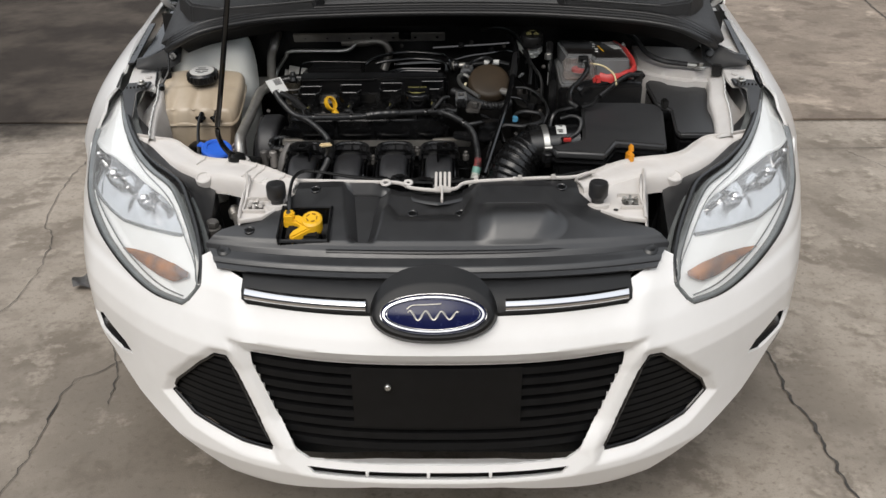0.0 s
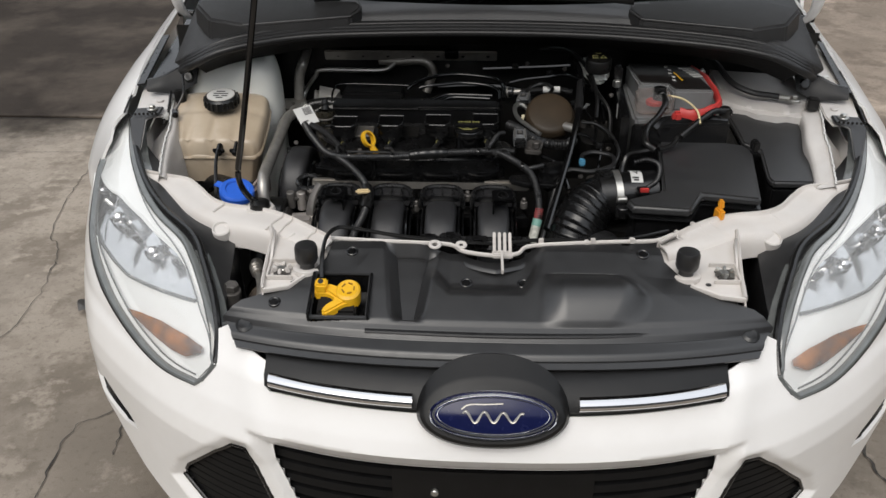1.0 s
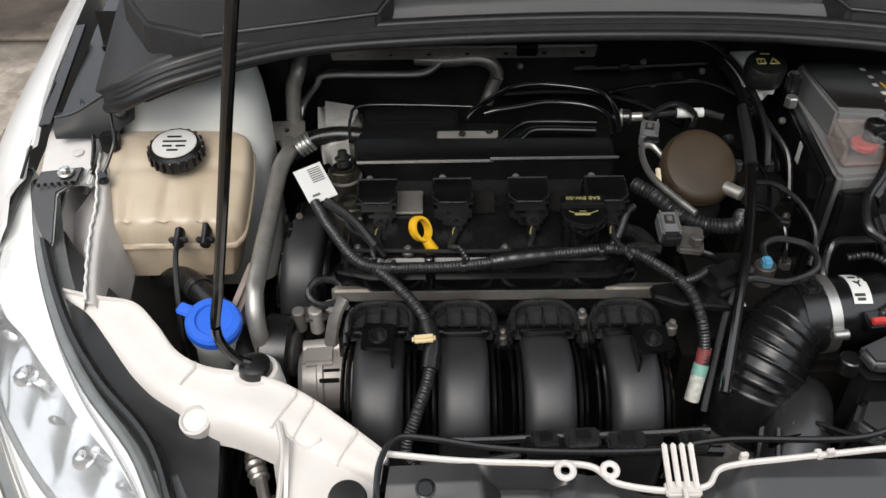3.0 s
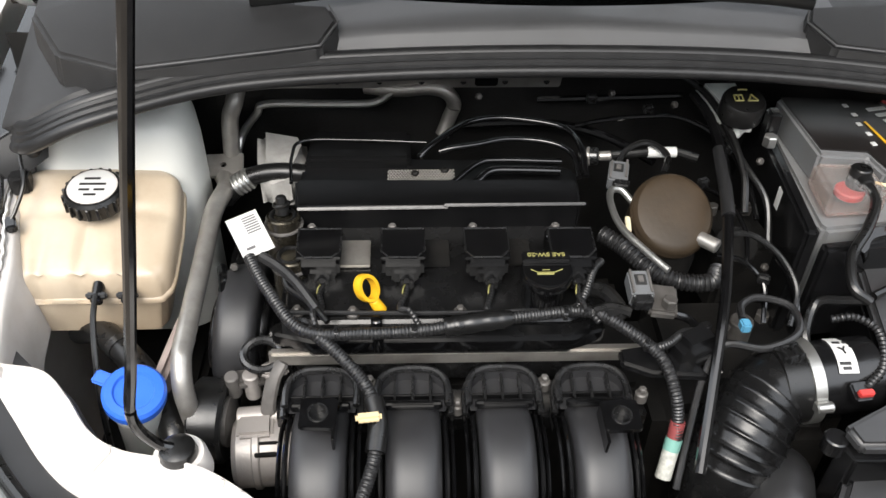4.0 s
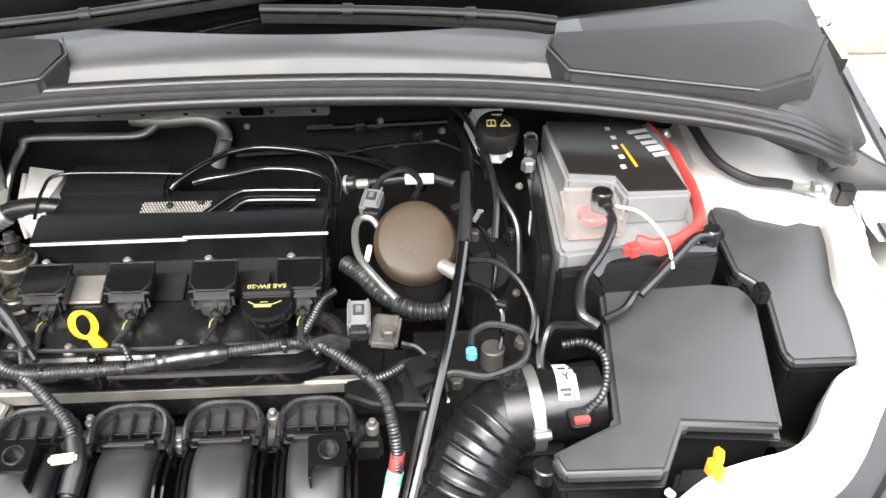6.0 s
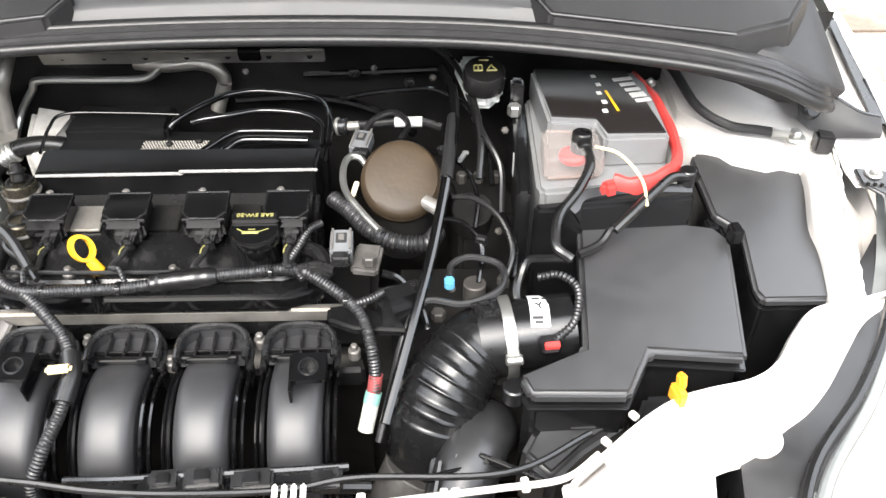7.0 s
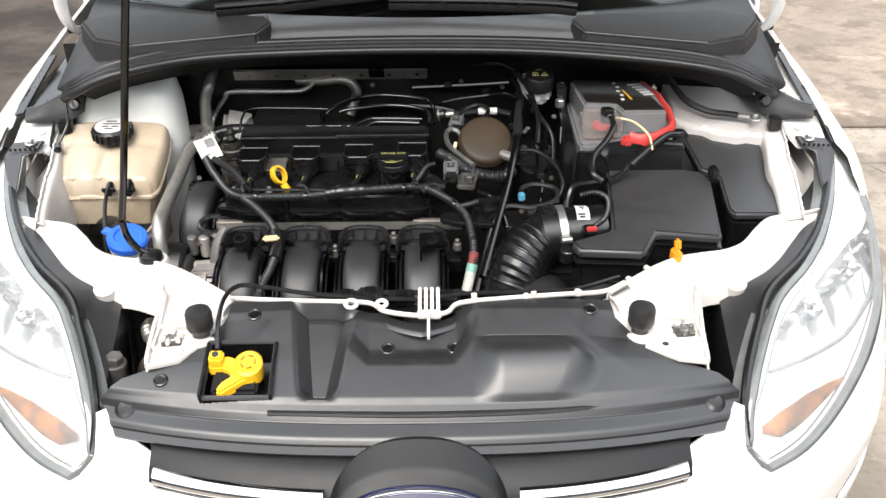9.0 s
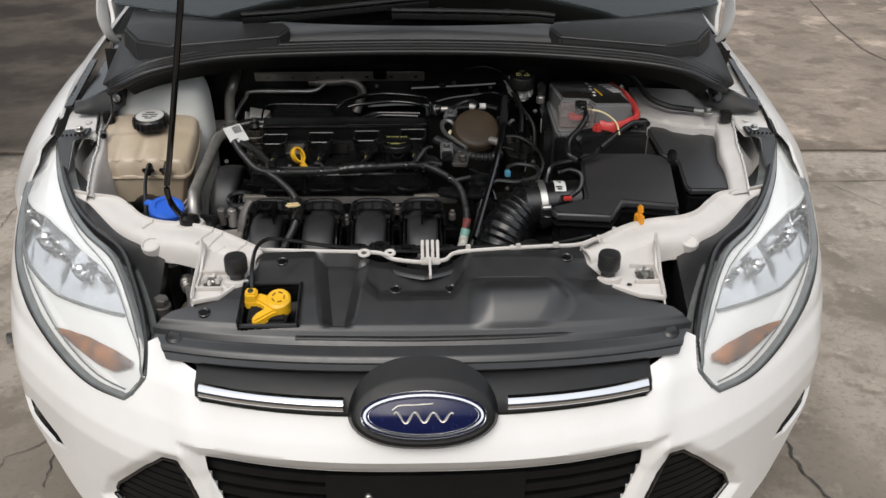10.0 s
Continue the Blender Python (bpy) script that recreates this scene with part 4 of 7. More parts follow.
for s, parent in ((-1, slam), (1, slam_r)):
    out, inn = LEG_OUT[s], LEG_IN[s]
    # the leg: a sloping plate with turned-down outer edge
    leg = prism([(s * x, y) for x, y in out + inn[::-1]][::-s], lambda x, y: leg_z(y), 0.005, 0.0018)
    part("panel_leg", leg, CREAM, parent)
    edge = [Vector((s * x, y, leg_z(y))) for x, y in out]
    part("leg_flange", tube([p + Vector((0, 0, 0.003)) for p in edge], 0.0034, 8, flat=2.0), CREAM, parent)
    skirt = sheet(lambda u, v: on_line(edge, u) + Vector((s * 0.012 * v, 0, -0.05 * v)), steps(0, 1, 12), steps(0, 1, 3))
    thicken(part("leg_skirt", skirt, CREAM, parent), 0.003, 0)
    foot = [Vector((s * x, y, leg_z(y))) for x, y in (inn[-2], inn[-1], out[-1])]
    part("leg_flange", tube([p + Vector((0, 0, 0.002)) for p in foot], 0.0028, 8, smooth=False, flat=1.8), CREAM, parent)
    # gusset between arm and leg
    a, b = Vector((s * (out[1][0] - 0.004), out[1][1] + 0.01, leg_z(out[1][1]))), Vector((s * (out[2][0] - 0.006), out[2][1], leg_z(out[2][1])))
    gus = bmesh.new()
    vs = [gus.verts.new(q) for q in (a + Vector((0, 0, 0.016)), a, b, b + Vector((0, 0, 0.004)))]
    gus.faces.new(vs)
    thicken(part("gusset", gus, CREAM, parent), 0.004, 0)
    # cross webs over the arm
    for t, l in ((0.10, 0.92), (0.20, 0.8), (0.245, 0.8), (0.52, 0.6)):
        part("rib", tube([arm_point(t, v, s) + Vector((0, 0, 0.0012)) for v in steps(0.08, l, 8)], 0.0024, 6, sub=1, smooth=False), CREAM, parent)
    part("rib", tube([arm_point(0.15, 0.6, s) + Vector((0, 0, 0.001)), arm_point(0.17, 0.85, s), arm_point(0.215, 0.78, s)], 0.0022, 6), CREAM, parent)
    part("rubber_stop", lathe([(0.012, -0.035), (0.012, -0.012), (0.016, -0.010), (0.0185, -0.004), (0.0185, 0.016), (0.0165, 0.021), (0.007, 0.0225)], pose(s * 0.305, 0.29, 0.782)), GREY_BLACK, parent, "black rubber bonnet stop")
    part("stop_seat", lathe([(0.024, -0.006), (0.0235, 0.001), (0.019, 0.003), (0.013, 0.002)], pose(s * 0.305, 0.29, leg_z(0.29) + 0.001, -8, 0, 0), 26), CREAM, parent)
    cx, cy = (0.367, 0.292) if s > 0 else (-0.345, 0.283)
    cz = leg_z(cy)
    nut = part("clip_nut", cyl((cx, cy, cz - 0.004), (cx, cy, cz + 0.007), 0.0085, n=6), STEEL, parent, "bright metal clip nut")
    part("nut_plate", box((cx, cy, cz + 0.0015), (0.027, 0.024, 0.003), (8, 0, 8), 0.001), DIRTY, nut)
    for k in range(6):
        a = 2 * math.pi * k / 6 + 0.4
        part("nut_prong", box((cx + 0.0125 * math.cos(a), cy + 0.011 * math.sin(a), cz + 0.006), (0.008, 0.005, 0.009), (0, -20, math.degrees(a)), 0.001), STEEL if s > 0 else CREAM, nut)
    for dx, dy, w, d in ((0, 0.021, 0.042, 0.0032), (0, -0.021, 0.042, 0.0032), (0.021 * s, 0, 0.0032, 0.042)):
        part("clip_recess", box((cx + dx, cy + dy, leg_z(cy + dy) + 0.004), (w, d, 0.009), (9, 0, 0), 0.001), CREAM, parent)
    part("leg_hole", cyl((cx - s * 0.03, cy - 0.024, leg_z(cy - 0.024) + 0.0002), (cx - s * 0.03, cy - 0.024, leg_z(cy - 0.024) + 0.0014), 0.0045), INK, parent, "small round hole")
    part("boss", lathe([(0.017, -0.012), (0.0165, 0.004), (0.014, 0.006), (0.012, 0.003), (0.003, 0.003)], pose(s * 0.478, 0.414, 0.760, 22, 0, 0), 24), CREAM, parent)
    part("arm_underside", prism([(s * x, y) for x, y in ((0.44, 0.452), (0.475, 0.462), (0.505, 0.487), (0.50, 0.435), (0.47, 0.416), (0.435, 0.402))][::-s], 0.762, 0.02, 0.004), CREAM, parent)
# thin white rear rail between, with a forked clip in the middle
rail = part("rear_rail", tube([(-0.275, 0.352, 0.782), (-0.20, 0.340, 0.785), (-0.13, 0.336, 0.785), (-0.075, 0.333, 0.784), (-0.05, 0.314, 0.782), (0.0, 0.306, 0.78), (0.035, 0.31, 0.782), (0.055, 0.328, 0.786), (0.12, 0.336, 0.788), (0.20, 0.345, 0.788), (0.262, 0.356, 0.785), (0.30, 0.385, 0.782)], 0.003, 8, flat=1.3), CREAM, car, "thin cream-white rail behind the radiator cover")
for x, y, z, rz in ((0.312, 0.404, 0.776, 40), (0.346, 0.436, 0.776, 35), (0.225, 0.350, 0.789, 10), (0.15, 0.340, 0.789, 5)):
    part("rail_tab", box((x, y, z), (0.007, 0.010, 0.006), (0, 0, rz), 0.001), CREAM, rail)
for x in (0.075, 0.16, 0.225):
    part("rail_tab", box((x, 0.336 + 0.05 * max(0, x - 0.1), 0.792), (0.008, 0.005, 0.010), (0, 0, 5), 0.001), CREAM, rail)
for x, w in ((-0.099, 0.0078), (-0.056, 0.0066)):
    m = pose(x, 0.325, 0.788, 12, 0, 0)
    part("eyelet", tube([m @ Vector((w * math.cos(a), w * math.sin(a), 0)) for a in steps(0, 2 * math.pi, 24)], 0.0034, 8, sub=1, smooth=False, flat=0.8), CREAM, rail)
fork = part("forked_clip", box((0.011, 0.306, 0.782), (0.034, 0.016, 0.008), bevel=0.002), CREAM, rail, "cream-white forked clip")
for i in range(4):
    part("tine", box((-0.002 + 0.0085 * i, 0.325, 0.793), (0.005, 0.045, 0.006), (20, 0, 0), 0.0015), CREAM, fork)
part("stem", box((0.010, 0.275, 0.786), (0.004, 0.055, 0.008), (6, 0, 0), 0.001), CREAM, fork)


RC = [(0.0, 0.336, 0.783), (0.10, 0.318, 0.780), (0.70, 0.190, 0.728), (0.74, 0.182, 0.722), (0.79, 0.172, 0.716), (0.82, 0.164, 0.706), (0.92, 0.144, 0.699), (0.95, 0.138, 0.691), (1.0, 0.126, 0.686)]


def cover(u, v):
    """The radiator cover: u across, v from its back edge to the front lip."""
    y = float(np.interp(v, [p[0] for p in RC], [p[1] for p in RC]))
    z = float(np.interp(v, [p[0] for p in RC], [p[2] for p in RC]))
    half = float(np.interp(v, (0, 0.15, 0.3, 0.6, 0.8, 1.0), (0.268, 0.272, 0.30, 0.40, 0.428, 0.40)))
    x = u * half
    front = min(1, max(0, (v - 0.45) / 0.4))
    y += bow(x) * 0.6 * front
    if v < 0.1 and -0.05 < x < 0.05:
        y -= 0.03 * (1 - abs(x) / 0.05) ** 0.5
    top = max(0, 1 - abs(v - 0.3) / 0.42)
    def ramp(a, b, k):
        k = max(0, min(1, (k - a) / (b - a)))
        return k * k * (3 - 2 * k)
    def pad(x0, x1, soft=0.012):
        return max(0, min(1, (x - x0) / soft, (x1 - x) / soft))
    # channel, scalloped well behind the clip, long rounded bulge
    z -= 0.024 * pad(-0.185 + 0.03 * v, -0.088 - 0.03 * v, 0.02) * max(0, min(1, v / 0.06, (0.72 - v) / 0.1))
    brink = float(np.interp(x, (-0.127, -0.073, 0.044, 0.082), (0.20, 0.43, 0.43, 0.22)))
    z -= 0.022 * ramp(-0.128, -0.07, x) * (1 - ramp(0.044, 0.084, x)) * (1 - ramp(brink - 0.14, brink + 0.07, v))
    k = (v - 0.30) / 0.43
    if 0 < k < 1:
        reach = 0.245 - 0.03 * (2 * k - 1) ** 2
        z += 0.023 * math.sin(math.pi * k) ** 0.9 * ramp(0.066, 0.110, x) * (1 - ramp(reach - 0.05, reach, x))
    z -= 0.008 * max(0, abs(u) - 0.75) / 0.25 * top
    return Vector((x, y, z))


vs_rc = sorted({*steps(0, 1, 150), *[p[0] for p in RC]})
bm = sheet(cover, steps(-1, 1, 420), vs_rc)
# the latch's square recess
gone = [f for f in bm.faces if -0.286 < f.calc_center_median().x < -0.20 and 0.192 < f.calc_center_median().y < 0.270]
bmesh.ops.delete(bm, geom=gone, context="FACES")
shield = thing("radiator_cover", (0, 0.24, 0.70), "black plastic radiator cover with a square opening for the latch", "radiator cover")
plate = thicken(part("cover_plate", bm, GREY_BLACK, shield, "satin black moulded plastic", 40), 0.004, 1)
part("recess", add(add(box((-0.243, 0.232, 0.715), (0.094, 0.09, 0.004), (14, 0, 0), 0.001), box((-0.289, 0.232, 0.733), (0.004, 0.086, 0.046), (18, 0, 0), 0.001)),
                   add(box((-0.197, 0.232, 0.733), (0.004, 0.086, 0.046), (18, 0, 0), 0.001), box((-0.243, 0.273, 0.742), (0.094, 0.004, 0.044), bevel=0.001))), BLACK, shield, "black square recess")
for u, v in ((-0.86, 0.13), (0.88, 0.11), (-0.155, 0.30), (0.15, 0.30), (-0.86, 0.62)):
    p = cover(u, v)
    part("push_pin", lathe([(0.010, -0.003), (0.010, 0.0012), (0.0085, 0.002), (0.007, 0.0008), (0.002, 0.0008)], pose(p.x, p.y, p.z + 0.0048, 16, 0, 0), 18), BLACK, shield)
part("ridge", tube([(-0.20, 0.176, 0.718), (0.0, 0.168, 0.719), (0.20, 0.178, 0.718), (0.33, 0.208, 0.716), (0.38, 0.228, 0.714)], 0.005, 8, flat=0.7), GREY_BLACK, shield)
for s in (1, -1):
    part("corner_clip", lathe([(0.014, -0.01), (0.014, 0.006), (0.009, 0.009), (0.003, 0.008)], pose(s * 0.392, 0.20, 0.705, 25, 0, 0), 18), RUBBER, shield)
    part("cover_end", prism([(s * x, y) for x, y in ((0.40, 0.20), (0.43, 0.235), (0.385, 0.26), (0.345, 0.19))][::-s], 0.705, 0.03, 0.006), BLACK, shield)

LEVER_MARK = material("worn_brown_mark", (0.25, 0.12, 0.01), 0.5)
for c, size in (((-0.243, 0.1915, 0.7305), (0.098, 0.007, 0.005)), ((-0.243, 0.2705, 0.7625), (0.098, 0.006, 0.005)), ((-0.2885, 0.231, 0.7465), (0.006, 0.084, 0.005)), ((-0.1985, 0.231, 0.7465), (0.006, 0.084, 0.005))):
    part("opening_rim", box(c, size, (22.1, 0, 0), 0.0015), GREY_BLACK, shield)
latch = thing("bonnet_release_lever", (-0.24, 0.21, 0.74), "bright yellow plastic bonnet release lever", "release lever")
lev = prism([(-0.287, 0.226), (-0.258, 0.228), (-0.243, 0.222), (-0.228, 0.232), (-0.21, 0.228), (-0.203, 0.21), (-0.212, 0.193), (-0.232, 0.186), (-0.254, 0.170), (-0.264, 0.163), (-0.270, 0.170), (-0.265, 0.183), (-0.247, 0.197), (-0.262, 0.208), (-0.287, 0.208)], 0.776, 0.016, 0.003)
lever = part("lever", lev, YELLOW, latch)
part("lever_hub", lathe([(0.022, 0.76), (0.022, 0.779), (0.018, 0.782), (0.012, 0.781)], pose(-0.226, 0.21, 0), 28), YELLOW, latch)
for k in range(5):
    a = 2 * math.pi * k / 5
    part("hub_mark", box((-0.226 + 0.0105 * math.cos(a), 0.21 + 0.0105 * math.sin(a), 0.7822), (0.002, 0.008, 0.0012), (0, 0, math.degrees(a)), 0), LEVER_MARK, lever)
part("lever_end", box((-0.275, 0.218, 0.779), (0.022, 0.018, 0.016), bevel=0.003), YELLOW, latch)
part("lever_eye", cyl((-0.276, 0.218, 0.786), (-0.276, 0.218, 0.7885), 0.005), INK, lever)
part("latch_body", add(box((-0.245, 0.20, 0.752), (0.07, 0.05, 0.03), bevel=0.004), cyl((-0.228, 0.21, 0.74), (-0.228, 0.21, 0.776), 0.012)), DARK, latch)
LEAN = Matrix.Translation((-0.246, 0.229, 0.748)) @ Matrix(((0.88, 0, 0, 0), (0, 0.88, 0, 0), (0, 0.31, 1, 0), (0, 0, 0, 1))) @ Matrix.Translation((0.243, -0.207, -0.772))
for ob in latch.children_recursive:
    ob.data.transform(LEAN)
part("release_cable", tube([(-0.276, 0.256, 0.762), (-0.279, 0.29, 0.785), (-0.277, 0.33, 0.797), (-0.262, 0.356, 0.80), (-0.23, 0.358, 0.797), (-0.17, 0.352, 0.79), (-0.10, 0.352, 0.782), (0.0, 0.36, 0.772), (0.07, 0.37, 0.775), (0.21, 0.368, 0.78), (0.30, 0.42, 0.77)], 0.0034, 8), RUBBER, latch, "black release cable")

# orange clip
oc = thing("orange_clip", (0.392, 0.45, 0.778), "orange plastic clip on the white panel", "clip")
part("clip_body", add(box((0.392, 0.45, 0.79), (0.012, 0.022, 0.02), (0, 0, 15), 0.003), box((0.394, 0.455, 0.806), (0.009, 0.012, 0.018), (-15, 0, 15), 0.003)), ORANGE, oc)

# near-black parts under and round the engine, the bay's shade put into their colour
bay = part("bay_floor", box((0, 0.72, 0.34), (1.15, 0.70, 0.02), bevel=0.0), DARK, car, "near-black bay floor with shade in its colour")
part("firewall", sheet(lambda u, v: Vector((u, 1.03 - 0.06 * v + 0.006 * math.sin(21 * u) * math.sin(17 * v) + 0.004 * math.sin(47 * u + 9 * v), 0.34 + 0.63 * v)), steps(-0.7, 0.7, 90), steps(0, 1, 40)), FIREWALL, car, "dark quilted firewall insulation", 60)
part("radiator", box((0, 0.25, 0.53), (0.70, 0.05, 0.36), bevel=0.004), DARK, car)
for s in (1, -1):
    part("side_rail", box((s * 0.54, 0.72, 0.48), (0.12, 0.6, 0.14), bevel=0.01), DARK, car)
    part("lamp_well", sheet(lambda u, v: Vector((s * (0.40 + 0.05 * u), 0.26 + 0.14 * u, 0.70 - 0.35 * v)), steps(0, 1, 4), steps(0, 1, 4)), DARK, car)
# silver pipe and bits low beside the left lamp
low = thing("air_conditioning_line", (-0.43, 0.4, 0.5), "dull metal pipe with a crimped fitting", "pipe")
part("pipe", tube([(-0.40, 0.285, 0.66), (-0.395, 0.30, 0.68), (-0.40, 0.34, 0.685), (-0.415, 0.39, 0.685), (-0.425, 0.413, 0.686), (-0.43, 0.45, 0.67)], 0.007, 10), ALLOY, low)
part("crimp", tube([(-0.416, 0.392, 0.685), (-0.425, 0.413, 0.686), (-0.43, 0.44, 0.678)], 0.0105, 12, ribs=0.0015, pitch=0.009), ALLOY, low)
part("fitting", add(cyl((-0.445, 0.31, 0.64), (-0.44, 0.305, 0.705), 0.016), cyl((-0.44, 0.305, 0.705), (-0.438, 0.304, 0.718), 0.012, n=6)), DIRTY, low)

horn = thing("horn", (-0.405, 0.33, 0.60), "rusty brown horn disc in the shadow", "horn")
part("disc", lathe([(0.035, -0.008), (0.038, 0.0), (0.035, 0.008), (0.015, 0.012), (0.003, 0.013)], pose(-0.39, 0.345, 0.655, 40, 10, 0), 28), RUSTY, horn)
part("nut", cyl((-0.385, 0.335, 0.668), (-0.382, 0.33, 0.678), 0.008, n=6), STEEL, horn)
part("stay", box((-0.40, 0.37, 0.64), (0.02, 0.06, 0.004), (20, 0, 10), 0.001), DIRTY, horn)

part("apron_edge", sheet(lambda u, v: Vector((-0.672 + 0.012 * math.sin(17 * u) * v + 0.02 * v, 0.86 - 0.20 * u, 0.875 - 0.11 * u - 0.05 * v + 0.008 * math.sin(23 * u))), steps(0, 1, 30), steps(0, 1, 3)), BODY_IN, car, "crumpled white inner edge")

# ---- coolant tank, washer bottle and filler ----
tank = thing("coolant_tank", (-0.54, 0.7, 0.72), "yellowed translucent coolant tank with a black cap", "coolant tank")
TT = [(-0.566 + (x + 0.563) * 1.09, y + 0.006) for x, y in [(-0.652, 0.79), (-0.643, 0.817), (-0.61, 0.826), (-0.52, 0.826), (-0.482, 0.817), (-0.472, 0.79), (-0.472, 0.715), (-0.479, 0.686), (-0.504, 0.677), (-0.622, 0.677), (-0.648, 0.686), (-0.655, 0.715)]]
def tank_top(x, y):
    return min(0.868, 0.812 + 0.43 * (y - 0.677)) - 0.004 * ((x + 0.566) / 0.09) ** 2
def tank_ring(bm, k, dz):
    """One smoothed turn of the tank's outline, scaled by k and dz below the top."""
    out = []
    loop = [*TT, TT[0]]
    for i, q in enumerate(spline([(x, y, 0) for x, y in loop], 16)[:-1]):
        x, y = -0.566 + (q.x + 0.566) * k, 0.752 + (q.y - 0.752) * k
        groove = sum(math.exp(-((x - c) / 0.007) ** 2) for c in (-0.614, -0.566, -0.519)) * (dz > -0.033) * min(1, max(0, (0.775 - y) / 0.05))
        z = tank_top(x, y) + dz - 0.006 * groove - 0.003 * math.exp(-((y - 0.762) / 0.008) ** 2) * (dz > -0.033)
        y += 0.006 * groove * (y < 0.71) * (k > 0.9)
        out.append(bm.verts.new((x, y, z)))
    return out


def tank_shell(turns, name, label):
    bm = bmesh.new()
    rings = [tank_ring(bm, k, dz) for k, dz in turns]
    for p, q in zip(rings, rings[1:]):
        for i in range(len(p)):
            bm.faces.new((p[i], p[(i + 1) % len(p)], q[(i + 1) % len(p)], q[i]))
    bm.faces.new(rings[-1])
    return part(name, bm, TANK, tank, label, 70)


tank_shell([(1.0, -0.028), (0.998, -0.018), (0.985, -0.009), (0.96, -0.003), (0.92, 0.001), (0.88, 0.002), (0.84, 0.0027), (0.79, 0.0033), (0.74, 0.004), (0.68, 0.0045), (0.6, 0.005), (0.52, 0.005), (0.44, 0.005), (0.36, 0.005), (0.27, 0.005), (0.18, 0.005), (0.09, 0.005), (0.02, 0.005)], "tank_top", "")
tank_shell([(1.02, -0.034), (1.024, -0.031), (1.02, -0.028), (0.99, -0.027)], "tank_seam", "")
tank_shell([(0.985, -0.032), (0.95, -0.042), (0.88, -0.075), (0.84, -0.095), (0.02, -0.097)], "tank_base", "darker brown lower half")
cap = part("tank_cap", lathe([(0.034, 0), (0.034, 0.018), (0.031, 0.022), (0.008, 0.022)], pose(-0.556, 0.768, 0.862, 8, 0, 0), 20), RUBBER, tank, "black ribbed cap with a white label")
for i in range(20):
    a = 2 * math.pi * i / 20
    part("cap_rib", box((-0.556 + 0.0345 * math.cos(a), 0.7665 + 0.0345 * math.sin(a), 0.8722 + 0.0047 * math.sin(a)), (0.004, 0.004, 0.016), (0, 0, math.degrees(a)), 0.001, 1), RUBBER, cap)
part("cap_label", lathe([(0.027, 0.0225), (0.027, 0.0232), (0.001, 0.0232)], pose(-0.556, 0.768, 0.862, 8, 0, 0), 28), LABEL, cap, "pale round label")
part("cap_ring", lathe([(0.0282, 0.0224), (0.0282, 0.0231), (0.0265, 0.0234), (0.0265, 0.0224)], pose(-0.556, 0.768, 0.862, 8, 0, 0), 28), CREAM, cap)
for dx, dy, w in ((-0.002, 0.012, 0.018), (0, 0.003, 0.03), (-0.008, -0.006, 0.012), (0.009, -0.006, 0.012), (0, -0.014, 0.014)):
    part("label_bar", box((-0.556 + dx, 0.765 + dy, 0.8857 + dy * 0.14), (w, 0.003, 0.0006), (8, 0, 0), bevel=0), INK, cap)
for x in (-0.546, -0.512):
    part("tank_spout", add(cyl((x, 0.694, 0.808), (x, 0.664, 0.796), 0.007), box((x, 0.671, 0.801), (0.024, 0.007, 0.009), (20, 0, 0), 0.002)), BLACK, tank)
part("tank_hose", tube([(-0.546, 0.670, 0.804), (-0.546, 0.645, 0.79), (-0.541, 0.61, 0.76), (-0.536, 0.58, 0.72), (-0.532, 0.56, 0.66)], 0.0036, 8), RUBBER, tank)

bottle = thing("washer_bottle", (-0.57, 0.9, 0.6), "milky white plastic washer bottle", "bottle")
bm = bmesh.new()
rings = []
for z, k in ((0.60, 0.9), (0.64, 1.0), (0.80, 1.0), (0.86, 0.99), (0.89, 0.965), (0.91, 0.92), (0.924, 0.85), (0.932, 0.74), (0.936, 0.5), (0.937, 0.02)):
    ring = []
    for i in range(48):
        t = 2 * math.pi * i / 48
        c, q = math.cos(t), math.sin(t)
        x, y = 0.102 * math.copysign(abs(c) ** 0.5, c) * k, 0.076 * math.copysign(abs(q) ** 0.55, q) * k
        ring.append(bm.verts.new((-0.556 + x - 0.02 * max(0, y / 0.076) * (x > 0), 0.892 + y, z + 0.12 * y)))
    rings.append(ring)
for p, q in zip(rings, rings[1:]):
    for i in range(48):
        bm.faces.new((p[i], p[(i + 1) % 48], q[(i + 1) % 48], q[i]))
bm.faces.new(rings[-1])
bm.faces.new(rings[0][::-1])
part("bottle_body", bm, MILK, bottle, angle=70)
part("bottle_neck", lathe([(0.028, 0), (0.028, 0.02), (0.024, 0.024), (0.004, 0.024)], pose(-0.545, 0.925, 0.905, 5, 0, 0)), RUBBER, bottle)

drain = thing("drain_hose", (-0.5, 0.6, 0.7), "smooth black hose beside the washer filler", "hose")
part("hose_body", tube([(-0.60, 0.715, 0.70), (-0.565, 0.69, 0.725), (-0.52, 0.645, 0.73), (-0.475, 0.595, 0.715), (-0.452, 0.545, 0.69), (-0.445, 0.50, 0.63)], 0.016, 16), RUBBER, drain)
part("hose_tie", tube([(-0.535, 0.662, 0.7305), (-0.528, 0.654, 0.7305)], 0.018, 14, smooth=False), SEAL_RUBBER, drain)

wire = thing("fender_wire", (-0.68, 0.8, 0.86), "thin black wire with a pale plug along the fender", "cable")
part("wire", tube([(-0.705, 0.87, 0.895), (-0.69, 0.835, 0.898), (-0.670, 0.795, 0.882), (-0.664, 0.755, 0.86), (-0.668, 0.72, 0.838)], 0.003, 8), SEAL_RUBBER, wire)
part("plug", box((-0.666, 0.735, 0.848), (0.012, 0.016, 0.012), (15, 0, 0), 0.002), LABEL, wire)

